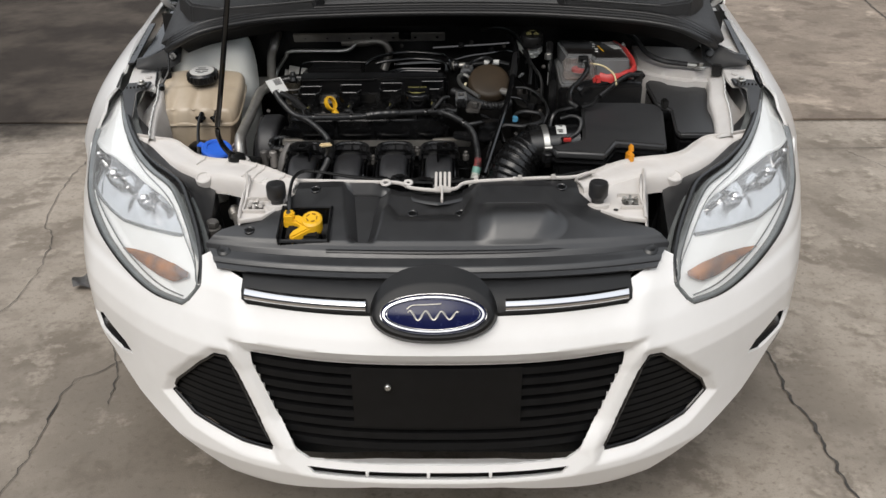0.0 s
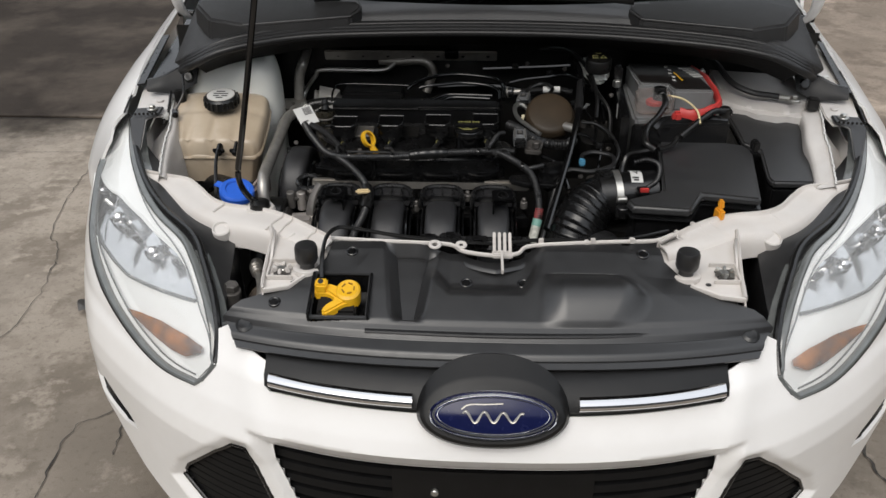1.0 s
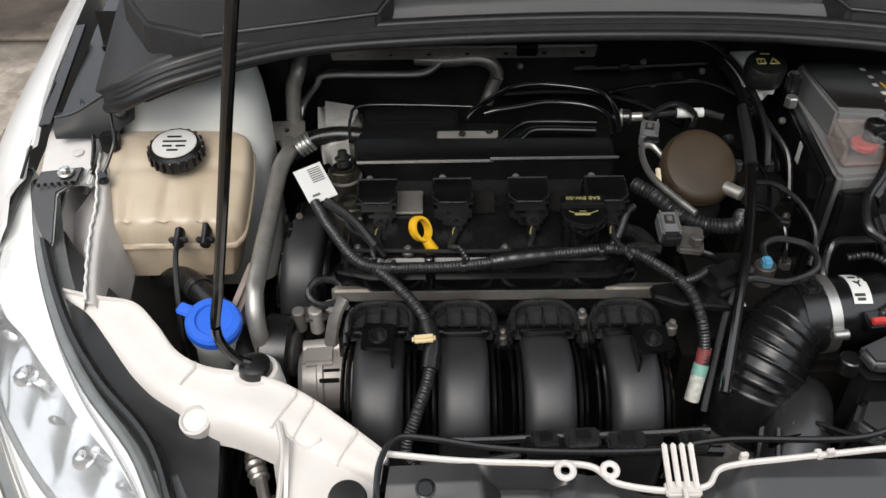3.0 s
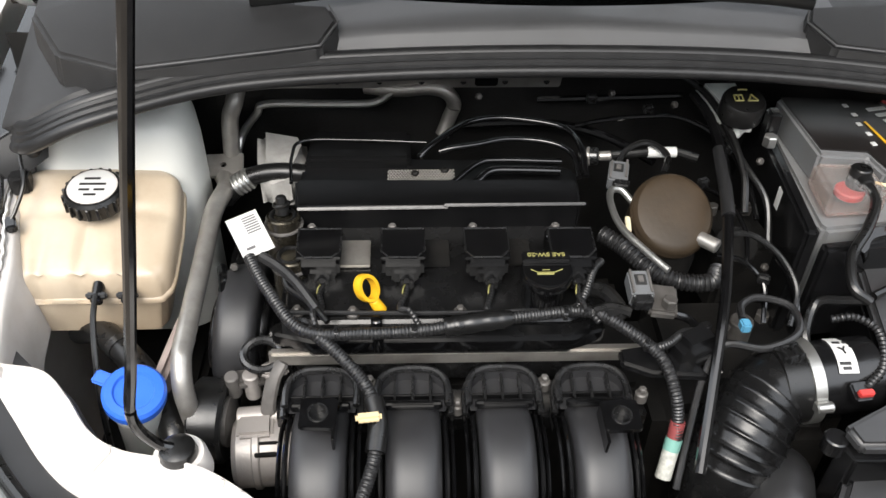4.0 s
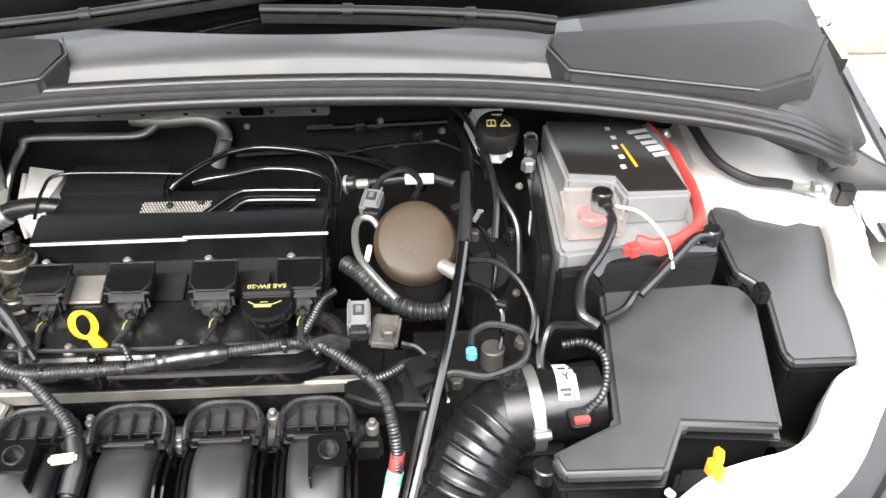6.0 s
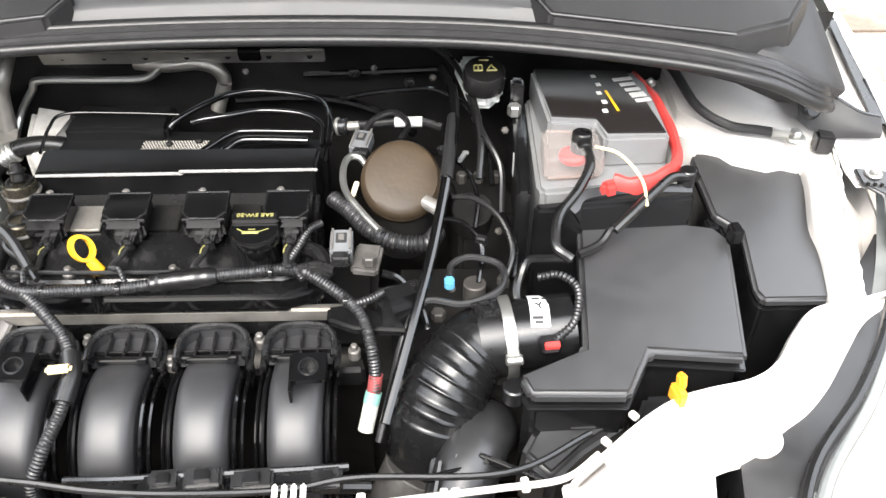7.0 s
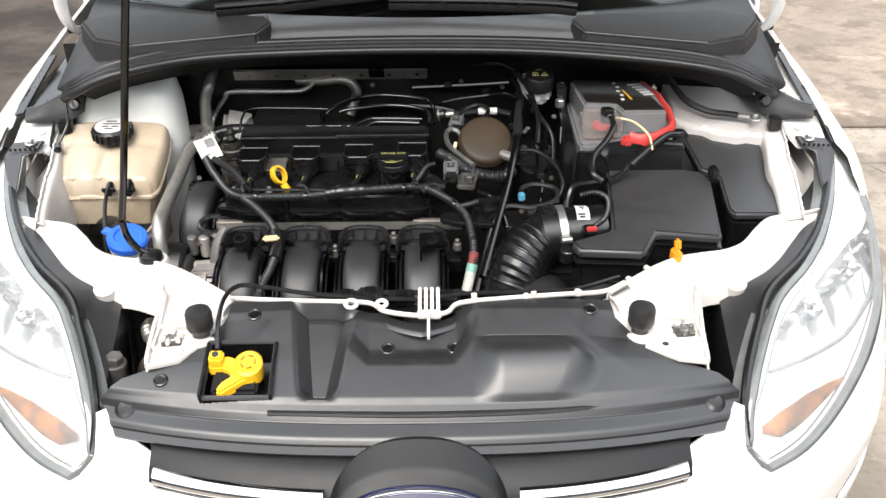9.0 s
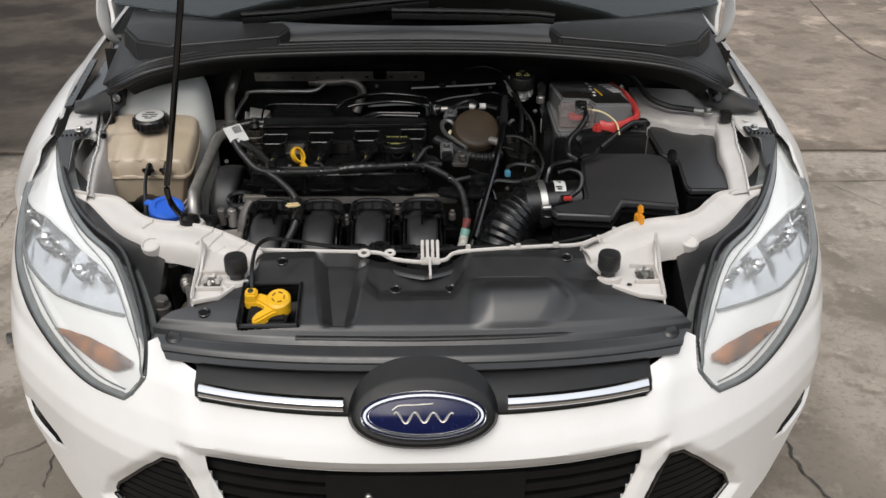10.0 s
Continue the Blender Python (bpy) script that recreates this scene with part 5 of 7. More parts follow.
filler = thing("washer_filler", (-0.485, 0.56, 0.70), "white filler neck with a bright blue cap", "filler neck")
part("neck", lathe([(0.022, -0.12), (0.024, -0.03), (0.03, -0.01), (0.03, 0.0)], pose(-0.486, 0.557, 0.760, 12, 8, 0)), MILK, filler)
cap = part("cap", lathe([(0.030, 0.0), (0.033, 0.002), (0.033, 0.012), (0.030, 0.016), (0.022, 0.0165), (0.02, 0.0135), (0.002, 0.0135)], pose(-0.486, 0.557, 0.760, 14, 10, 0), 32), BLUE, filler, "bright blue hinged cap")
part("cap_tab", box((-0.52, 0.572, 0.773), (0.022, 0.016, 0.005), (12, 8, -20), 0.002), BLUE, cap)

# ---- prop rod ----
rod = thing("bonnet_prop_rod", (-0.44, 0.47, 0.79), "thin black steel rod that props the bonnet", "prop rod")
part("rod", tube([(-0.425, 0.468, 0.79), (-0.437, 0.466, 0.80), (-0.449, 0.464, 0.825), (-0.45, 0.463, 0.855), (-0.437, 0.459, 0.91), (-0.41, 0.447, 1.03), (-0.373, 0.431, 1.2), (-0.318, 0.42, 1.45), (-0.28, 0.425, 1.62), (-0.265, 0.44, 1.69)], 0.0055, 10), GLOSSY, rod)
part("rod_foot", lathe([(0.017, -0.02), (0.019, -0.006), (0.017, 0.003), (0.010, 0.007), (0.003, 0.007)], pose(-0.42, 0.468, 0.787, 0, 0, 0)), RUBBER, rod, "black rubber rod foot")
part("rod_socket", lathe([(0.030, -0.03), (0.027, -0.008), (0.024, -0.003), (0.019, -0.003), (0.018, -0.02)], pose(-0.42, 0.468, 0.7835)), CREAM, car)

# ---- cowl, windscreen, bonnet ----
SEAL = [(-0.634, 0.795, 0.930), (-0.60, 0.762, 0.952), (-0.53, 0.765, 0.982), (-0.40, 0.809, 0.996), (-0.22, 0.831, 1.0), (0.0, 0.836, 1.002), (0.22, 0.827, 1.0), (0.42, 0.791, 0.994), (0.53, 0.765, 0.982), (0.60, 0.762, 0.952), (0.634, 0.795, 0.930)]


def seal_y(x):
    return float(np.interp(x, [p[0] for p in SEAL], [p[1] for p in SEAL]))


def seal_z(x):
    return float(np.interp(x, [p[0] for p in SEAL], [p[2] for p in SEAL]))


def cowl_point(u, v):
    """u across, v from the seal back to the glass."""
    edge = (seal_y(u * 0.62), seal_z(u * 0.62) + 0.004)
    back = (0.925 + 0.16 * u * u, 1.026 + 0.01 * u * u)
    wall = 0.036 * (1 - 0.6 * u * u)
    if v < 0.6:
        k = v / 0.6
        y, z = edge[0] + 0.012 + wall * k, edge[1] - 0.016 + 0.95 * wall * k ** 1.3
    else:
        k = (v - 0.6) / 0.4
        y, z = (edge[0] + 0.012 + wall) * (1 - k) + back[0] * k, (edge[1] - 0.016 + 0.95 * wall) * (1 - k) + back[1] * k
    return Vector((u * (0.62 + 0.035 * min(1, 2 * v)), y, z))


cowl = part("cowl", sheet(cowl_point, steps(-0.5, 0.5, 40), steps(0, 1, 24)), COWL, car, "faded grey plastic cowl below the windscreen")
thicken(cowl, 0.006, 1)
for s in (1, -1):
    thicken(part("cowl_side", sheet(cowl_point, steps(s * 0.5, s, 24), steps(0, 1, 24)), COVER, cowl, "dark plastic cowl side"), 0.006, s)
part("cowl_lip", tube([(x, y + 0.006, z + 0.012) for x, y, z in SEAL], 0.0085, 12), LIP, car, "black rubber bonnet seal")
part("cowl_lip", tube([(x, y - 0.0145, z - 0.001) for x, y, z in SEAL], 0.0072, 12), LIP, car, "black rubber bonnet seal")
part("cowl_lip", tube([(x, y - 0.0005, z + 0.0095) for x, y, z in SEAL], 0.0068, 10), LIP, car, "black rubber bonnet seal")
part("cowl_lip", tube([(x, y - 0.0075, z + 0.005) for x, y, z in SEAL], 0.0065, 10), LIP, car, "black rubber bonnet seal")
# near-black sheet in the gap below the seal
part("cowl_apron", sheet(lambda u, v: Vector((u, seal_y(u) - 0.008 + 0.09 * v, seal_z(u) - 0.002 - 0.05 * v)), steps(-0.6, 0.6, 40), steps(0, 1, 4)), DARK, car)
for s in (1, -1):
    P = [(0.272, 0.868), (0.284, 0.900), (0.56, 0.930), (0.625, 0.895), (0.575, 0.815), (0.50, 0.785), (0.29, 0.822)]
    part("cowl_cover", prism([(s * x, y) for x, y in P][::-s], lambda x, y: 1.040 + 0.15 * (y - 0.87) - 0.02 * max(0, abs(x) - 0.3), 0.045, 0.005, 3, 0.004), COVER, cowl, "raised dark grey cowl cover")
    for a, b in (((0.272, 0.868), (0.29, 0.822)), ((0.29, 0.822), (0.50, 0.785)), ((0.272, 0.868), (0.284, 0.900))):
        part("worn_edge", tube([(s * x, y, 1.0395 + 0.15 * (y - 0.87) - 0.02 * max(0, x - 0.3)) for x, y in (a, b)], 0.0012, 6, smooth=False), COWL, cowl)
    # upright black end of the cowl, with a turned lip and a foot
    LIP_LINE = spline([(s * x, y, z) for x, y, z in ((0.612, 0.845, 0.938), (0.638, 0.838, 0.926), (0.664, 0.822, 0.917), (0.690, 0.804, 0.907), (0.716, 0.802, 0.901))], 6)
    FOOT_LINE = spline([(s * x, y, z) for x, y, z in ((0.618, 0.815, 0.892), (0.636, 0.806, 0.882), (0.656, 0.797, 0.875), (0.682, 0.788, 0.880), (0.712, 0.780, 0.884))], 6)
    end = part("cowl_end", sheet(lambda u, v: LIP_LINE[round(u * (len(LIP_LINE) - 1))].lerp(FOOT_LINE[round(u * (len(LIP_LINE) - 1))], v) + Vector((0, -0.006 * math.sin(math.pi * v), 0)), steps(0, 1, 24), steps(0, 1, 5)), COVER, cowl, "black plastic end piece of the cowl")
    thicken(end, 0.004, 0)
    part("end_lip", tube(LIP_LINE, 0.0032, 8, sub=1), SEAL_RUBBER, end)
    part("end_grommet", lathe([(0.011, -0.004), (0.012, 0.004), (0.008, 0.007), (0.002, 0.007)], pose(s * 0.634, 0.818, 0.903, 60, 0, 0), 18), RUBBER, end)
    part("end_foot", prism([(s * x, y) for x, y in ((0.636, 0.785), (0.658, 0.780), (0.662, 0.80), (0.640, 0.808))][::-s], 0.884, 0.026, 0.003), BLACK, cowl, "black plastic foot")
    hinge = part("bonnet_hinge", tube([(s * 0.700, 1.10, 0.955), (s * 0.712, 1.075, 0.972), (s * 0.716, 1.05, 1.01), (s * 0.708, 1.035, 1.07), (s * 0.695, 1.035, 1.13)], 0.013, 10, flat=0.5), WHITE, car, "white painted bonnet hinge arm")
    part("hinge_pin", cyl((s * 0.69, 1.085, 0.968), (s * 0.728, 1.085, 0.968), 0.008), BLACK, hinge)
part("cowl_wire", tube([(-0.655, 0.86, 0.935), (-0.652, 0.825, 0.93), (-0.638, 0.79, 0.915), (-0.632, 0.765, 0.89), (-0.640, 0.745, 0.868), (-0.646, 0.735, 0.858)], 0.0024, 8), RUBBER, car, "thin black washer tube")
part("wire_plug", box((-0.645, 0.733, 0.855), (0.012, 0.018, 0.012), (10, 0, 20), 0.002), BLACK, car)
part("windscreen", sheet(lambda u, v: Vector((u * (0.70 - 0.06 * v), 0.922 + 0.16 * u * u + 0.80 * v, 1.030 + 0.02 * u * u + 0.42 * v)), steps(-1, 1, 20), steps(0, 1, 8)), SCREEN, car, "dark windscreen")
part("glass_border", sheet(lambda u, v: Vector((u * 0.70, 0.924 + 0.16 * u * u + 0.80 * 0.14 * v, 1.0265 + 0.02 * u * u + 0.42 * 0.14 * v)), steps(-1, 1, 20), steps(0, 1, 3)), GLOSSY, car, "black printed glass border")
part("dashboard", sheet(lambda u, v: Vector((u * 0.68, 1.02 + 0.16 * u * u + 0.7 * v, 0.99 + 0.02 * v)), steps(-1, 1, 8), steps(0, 1, 3)), BLACK, car)
for pts in ([(-0.375, 0.895, 1.062), (-0.27, 0.912, 1.066), (-0.17, 0.932, 1.072), (-0.05, 0.955, 1.08), (0.02, 0.965, 1.084)], [(-0.06, 0.925, 1.066), (0.10, 0.915, 1.066), (0.226, 0.898, 1.066), (0.285, 0.888, 1.063)]):
    w = part("wiper", tube(pts, 0.0062, 10, flat=0.7), COVER, car, "dull black windscreen wiper")
    part("wiper_blade", tube([Vector(p) + Vector((0, 0.004, -0.013)) for p in pts], 0.005, 8, flat=1.6), RUBBER, w)
    for k in (0.3, 0.7):
        q, d = Vector(pts[0]).lerp(Vector(pts[-1]), k), (Vector(pts[1]) - Vector(pts[0])).normalized() * 0.006
        q = min((Vector(p) for p in spline(pts)), key=lambda p: (p - q).length)
        part("wiper_clip", tube([q - d, q + d], 0.0085, 10, smooth=False, flat=0.75), COVER, w)
# the open bonnet
def bonnet(u, v):
    a = radians(49)
    w = 0.70 + 0.02 * math.sin(math.pi * v) - 0.16 * max(0, v - 0.7) ** 1.3
    d = v * (1.0 - 0.20 * u * u * v)
    up = 0.04 * math.sin(math.pi * min(1, 0.2 + v)) * (1 - u * u)
    return Vector((u * w, 1.05 - 0.04 * u * u - d * math.cos(a) + up * math.sin(a), 1.135 + d * math.sin(a) + up * math.cos(a)))
hood = thicken(part("bonnet", sheet(bonnet, steps(-1, 1, 24), steps(0, 1, 20)), WHITE, car, "white bonnet propped open"), 0.012, 0)
under = sheet(lambda u, v: bonnet(u * 0.9, 0.05 + v * 0.88) + Vector((0, -0.022, -0.012)) * (1 + 0.6 * math.cos(u * 9) * math.sin(v * 7)), steps(-1, 1, 40), steps(0, 1, 30))
part("bonnet_inner", under, BODY_IN, hood, "white pressed inner bonnet panel")
# dark pad added out of view; it darkens what the bay reflects
part("bonnet_pad", sheet(lambda u, v: bonnet(u * 0.88, 0.05 + v * 0.9) + Vector((0, -0.05, -0.03)), steps(-1, 1, 20), steps(0, 1, 16)), DARK_PAD, hood, "unseen dark pad added under the bonnet")

# ---- engine ----
engine = thing("engine", (-0.14, 0.62, 0.45), "black four-cylinder engine with ribbed intake runners", "engine")
part("block", box((-0.14, 0.70, 0.55), (0.44, 0.20, 0.32), bevel=0.01), DARK, engine, "dark engine block")
vcover = part("valve_cover", prism([(-0.335, 0.76), (-0.335, 0.617), (-0.30, 0.603), (-0.02, 0.603), (0.012, 0.617), (0.012, 0.76)], lambda x, y: 0.822 + 0.15 * max(0, y - 0.66), 0.10, 0.008, 3), BELLOWS, engine, "glossy black valve cover")
part("cover_flange", prism([(-0.345, 0.612), (-0.30, 0.5985), (-0.015, 0.5985), (0.022, 0.612), (0.022, 0.63), (-0.345, 0.63)], 0.797, 0.02, 0.003), GLOSSY, vcover)
part("cover_rail", tube([(-0.325, 0.612, 0.829), (-0.16, 0.607, 0.83), (0.0, 0.612, 0.829)], 0.0026, 8), LIP, vcover)
rear = part("rear_cover", prism([(-0.325, 0.746), (0.008, 0.746), (0.012, 0.798), (-0.33, 0.802)], 0.868, 0.09, 0.004, 3), DEEP_BLACK, engine, "black plastic rear engine cover")
part("rear_deck", prism([(-0.33, 0.80), (0.018, 0.797), (0.018, 0.845), (-0.03, 0.87), (-0.325, 0.876)], 0.848, 0.07, 0.004), DEEP_BLACK, rear)
part("rear_block", prism([(-0.322, 0.85), (-0.19, 0.85), (-0.19, 0.915), (-0.318, 0.915)], 0.864, 0.06, 0.005), DEEP_BLACK, rear)
part("cover_edge", box((-0.235, 0.744, 0.866), (0.175, 0.0035, 0.004), (40, 0, 0.6), 0.0008), BLACK, rear)
part("cover_edge", box((-0.07, 0.744, 0.870), (0.165, 0.0035, 0.004), (40, 0, 0.3), 0.0008), BLACK, rear)
COIL_X = (-0.302, -0.209, -0.117, -0.024)
for i, x in enumerate(COIL_X):
    y, z = 0.732 - 0.008 * i, 0.847 + 0.006 * i
    coil = part("ignition_coil", add(box((x + 0.008, y - 0.042, z - 0.004), (0.046, 0.052, 0.022), (6, 0, 0), 0.004), box((x + 0.01, y - 0.058, z - 0.013), (0.030, 0.024, 0.020), (6, 0, 0), 0.003)), GLOSSY, engine, "black ignition coil")
    part("coil_lid", box((x + 0.008, y - 0.040, z + 0.0085), (0.05, 0.046, 0.005), (6, 0, 0), 0.0015), GLOSSY, coil)
    q = pose(x + 0.008, y - 0.040, z + 0.0112, 6, 0, 0)
    part("lid_rim", tube([q @ Vector((a, b, 0)) for a, b in ((-0.024, 0.022), (0.024, 0.022), (0.024, -0.012), (0.015, -0.022), (-0.015, -0.022), (-0.024, -0.012), (-0.024, 0.022))], 0.0013, 6, smooth=False), SEAL_RUBBER, coil)
    part("plug_prong", box((x + 0.007, y - 0.081, z - 0.011), (0.003, 0.004, 0.006), (6, 0, 0), 0.0008), SEAL_RUBBER, coil)
    part("plug_prong", box((x + 0.017, y - 0.081, z - 0.011), (0.003, 0.004, 0.006), (6, 0, 0), 0.0008), SEAL_RUBBER, coil)
    part("plug_wire", tube([(x + 0.010, y - 0.080, z - 0.015), (x + 0.008, y - 0.088, z - 0.013), (x + 0.007, y - 0.095, z - 0.015)], 0.0009, 6), YINK, coil)
    part("coil_plug", add(box((x + 0.012, y - 0.073, z - 0.016), (0.015, 0.016, 0.014), (6, 0, 0), 0.002), box((x + 0.012, y - 0.073, z - 0.0085), (0.006, 0.013, 0.004), (6, 0, 0), 0.001)), BLACK, coil)
    part("coil_bolt", add(cyl((x - 0.004, y, z - 0.01), (x - 0.004, y, z - 0.002), 0.0078), cyl((x - 0.004, y, z - 0.002), (x - 0.004, y, z + 0.005), 0.0048, n=6)), CAST, coil)
    part("coil_ear", cyl((x - 0.004, y, z - 0.03), (x - 0.004, y, z - 0.008), 0.011), GLOSSY, coil)
for x in (-0.255, -0.165, -0.072):
    part("cover_gap", box((x, 0.70, 0.8345), (0.034, 0.04, 0.004), (8, 0, 0), 0.001), ALLOY if x < -0.2 else DARK, vcover)
# oil cap
OC = pose(-0.048, 0.63, 0.862, 4, 0, 0)
cap = part("oil_cap", lathe([(0.024, -0.05), (0.024, -0.004), (0.028, -0.002), (0.028, 0.008), (0.026, 0.011), (0.022, 0.0115), (0.002, 0.0115)], OC, 30), GLOSSY, engine, "black oil filler cap with yellow marks")
part("cap_ridge", box((-0.048, 0.643, 0.876), (0.052, 0.016, 0.006), (4, 0, 0), 0.002), BLACK, cap)
can = OC @ Matrix.Translation((0, -0.008, 0.0125))
for a, b, w in (((-0.012, -0.001), (0.006, -0.001), 0.005), ((0.006, 0.0), (0.016, 0.005), 0.0016), ((-0.012, 0.001), (-0.018, 0.005), 0.0016), ((-0.006, 0.004), (0.002, 0.004), 0.0014)):
    p0, p1 = can @ Vector((*a, 0)), can @ Vector((*b, 0))
    part("cap_mark", tube([p0, p1], w / 2, 6, smooth=False, flat=0.3), YINK, cap)
words("SAE 5W-20", 0.0085, pose(-0.048, 0.644, 0.8795, 4, 0, 180), YINK, "cap_lettering", cap, 0.0002)
# dipstick
part("dipstick_tube", cyl((-0.228, 0.60, 0.78), (-0.230, 0.603, 0.826), 0.006), GLOSSY, engine)
ring = bmesh.new()
lean = Vector((-0.42, 0.22, 0.88)).normalized()
axis = Vector((0.72, -0.62, 0.30))
axis = (axis - lean * axis.dot(lean)).normalized()
RM = Matrix.Translation((-0.240, 0.628, 0.848)) @ Matrix((lean.cross(axis), lean, axis)).transposed().to_4x4()
STRAP = [(-0.002, -0.0055), (0.0016, -0.0055), (0.0022, -0.003), (0.0022, 0.003), (0.0016, 0.0055), (-0.002, 0.0055)]
turns = [[ring.verts.new(RM @ Vector(((0.0112 + r) * math.cos(t), (0.0145 + r) * math.sin(t), h))) for r, h in STRAP] for t in steps(0, 2 * math.pi, 28)[:-1]]
for a, b in zip(turns, turns[1:] + turns[:1]):
    for j in range(len(STRAP)):
        ring.faces.new((a[j], a[(j + 1) % len(STRAP)], b[(j + 1) % len(STRAP)], b[j]))
add(ring, cyl(RM @ Vector((0, -0.016, 0)), RM @ Vector((0.002, -0.034, 0)), 0.0062, 0.0072))
part("dipstick_handle", ring, YELLOW, engine, "yellow dipstick ring")

# intake manifold
man = part("manifold_flange", prism([(-0.345, 0.592), (0.06, 0.592), (0.07, 0.55), (-0.34, 0.55)], 0.728, 0.03, 0.005), BLACK, engine, "black intake manifold")
part("head_edge", box((-0.14, 0.608, 0.764), (0.42, 0.012, 0.02), bevel=0.003), ALLOY, engine, "dull bare metal head edge")
RUNNERS = (-0.288, -0.192, -0.096, 0.0)
for i, x in enumerate(RUNNERS):
    r = bmesh.new()
    rows = []
    for k, t in enumerate(steps(0, 1, 18)):
        a = radians(-30 + 128 * t)
        cy, cz = 0.497 - 0.072 * math.sin(a), 0.664 + 0.086 * math.cos(a)
        ny, nz = -math.sin(a), math.cos(a)
        w = 0.0295 - 0.001 * t
        row = []
        for j in range(14):
            b = math.pi * j / 13
            px = w * math.copysign(abs(math.cos(b)) ** 0.6, math.cos(b))
            h = 0.024 * math.sin(b) ** 0.6 if 0 < j < 13 else 0
            row.append(r.verts.new((x + px, cy + ny * h, cz + nz * h)))
        rows.append(row)
    for p, q in zip(rows, rows[1:]):
        for j in range(13):
            r.faces.new((p[j], p[j + 1], q[j + 1], q[j]))
    runner = part("intake_runner", r, RUNNER, man, "satin black curved intake runner", 50)
    for s in (-1, 1):
        rim = [Vector((x + s * 0.0335, 0.497 - 0.079 * math.sin(a), 0.664 + 0.093 * math.cos(a))) for a in (radians(-28 + 126 * t) for t in steps(0, 1, 16))]
        part("runner_seam", tube(rim, 0.003, 8, sub=1, smooth=False, flat=2.0), GLOSSY, man)
        part("runner_seam", tube([q + Vector((s * 0.007, 0.004, -0.006)) for q in rim], 0.0026, 8, sub=1, smooth=False, flat=2.0), GLOSSY, man)
    # hooded head of the runner: a rounded rim round a ribbed tray
    def head_line(grow, z0):
        pts = [(-0.037, 0.534), (-0.0375, 0.556), (-0.034, 0.574), (-0.024, 0.586), (-0.010, 0.590), (0.010, 0.590), (0.024, 0.586), (0.034, 0.574), (0.0375, 0.556), (0.037, 0.534)]
        return [Vector((x + px * (1 + grow), 0.553 + (0.534 + (py - 0.534) * 0.78 - 0.553) * (1 + 2 * grow), z0 + 0.12 * (py - 0.555))) for px, py in pts]
    tray = bmesh.new()
    hi, lo, mid = ([tray.verts.new(q) for q in head_line(g, z0)] for g, z0 in ((-0.06, 0.756), (0.1, 0.725), (0.0, 0.768)))
    tray.faces.new(hi)
    for a, b in ((mid, lo), (hi, mid)):
        for j in range(9):
            tray.faces.new((a[j], a[j + 1], b[j + 1], b[j]))
    head = part("runner_head", tray, RUNNER, man, "black ribbed runner head", 60)
    part("head_band", tube(head_line(0.0, 0.7705), 0.0042, 8, sub=3), SEAL_RUBBER, head)
    part("head_band", tube(head_line(0.09, 0.757), 0.0036, 8, sub=3), SEAL_RUBBER, head)
    for d in (-0.019, 0.0, 0.019):
        part("head_rib", box((x + d, 0.555, 0.763), (0.0026, 0.038, 0.012), (7, 0, 0), 0.0008), SEAL_RUBBER, head)
    part("head_rib", box((x, 0.550, 0.761), (0.068, 0.0024, 0.008), bevel=0.0008), BLACK, head)
    part("runner_lip", box((x, 0.5305, 0.771), (0.062, 0.007, 0.010), (-12, 0, 0), 0.002), GLOSSY, man)
    part("runner_lip", box((x, 0.524, 0.777), (0.046, 0.004, 0.005), (-8, 0, 0), 0.0015), GLOSSY, man)


for x, y, z, rz in ((-0.287, 0.502, 0.797, -3), (0.016, 0.490, 0.800, 2)):
    m = pose(x, y, z, 8, 0, rz)
    lug = part("manifold_lug", holed_plate(0.036, 0.034, 0.009, 0.006, m), GLOSSY, man, "black lug plate with a round hole")
    part("hole_rim", lathe([(0.009, -0.014), (0.009, 0.0012), (0.0105, 0.0012), (0.0105, -0.014)], m, 26), SEAL_RUBBER, lug)
    part("lug_web", box((x - 0.018 if x > -0.1 else x + 0.017, y - 0.006, z - 0.012), (0.003, 0.046, 0.022), (8, 0, rz), 0.001), GLOSSY, lug)
    part("lug_web", box((x, y + 0.016, z - 0.012), (0.036, 0.003, 0.022), (8, 0, rz), 0.001), GLOSSY, lug)
for x, y, z in ((-0.238, 0.572, 0.768), (-0.048, 0.570, 0.768), (-0.144, 0.548, 0.757), (0.058, 0.556, 0.762)):
    part("flange_bolt", add(cyl((x, y, z - 0.02), (x, y, z - 0.006), 0.007), cyl((x, y, z - 0.006), (x, y, z + 0.001), 0.0044, n=6)), CAST, man)
part("plenum", box((-0.14, 0.47, 0.53), (0.42, 0.10, 0.12), bevel=0.02, seg=3), BLACK, man)
part("manifold_stay", box((-0.10, 0.37, 0.755), (0.075, 0.03, 0.035), bevel=0.006), BLACK, engine)

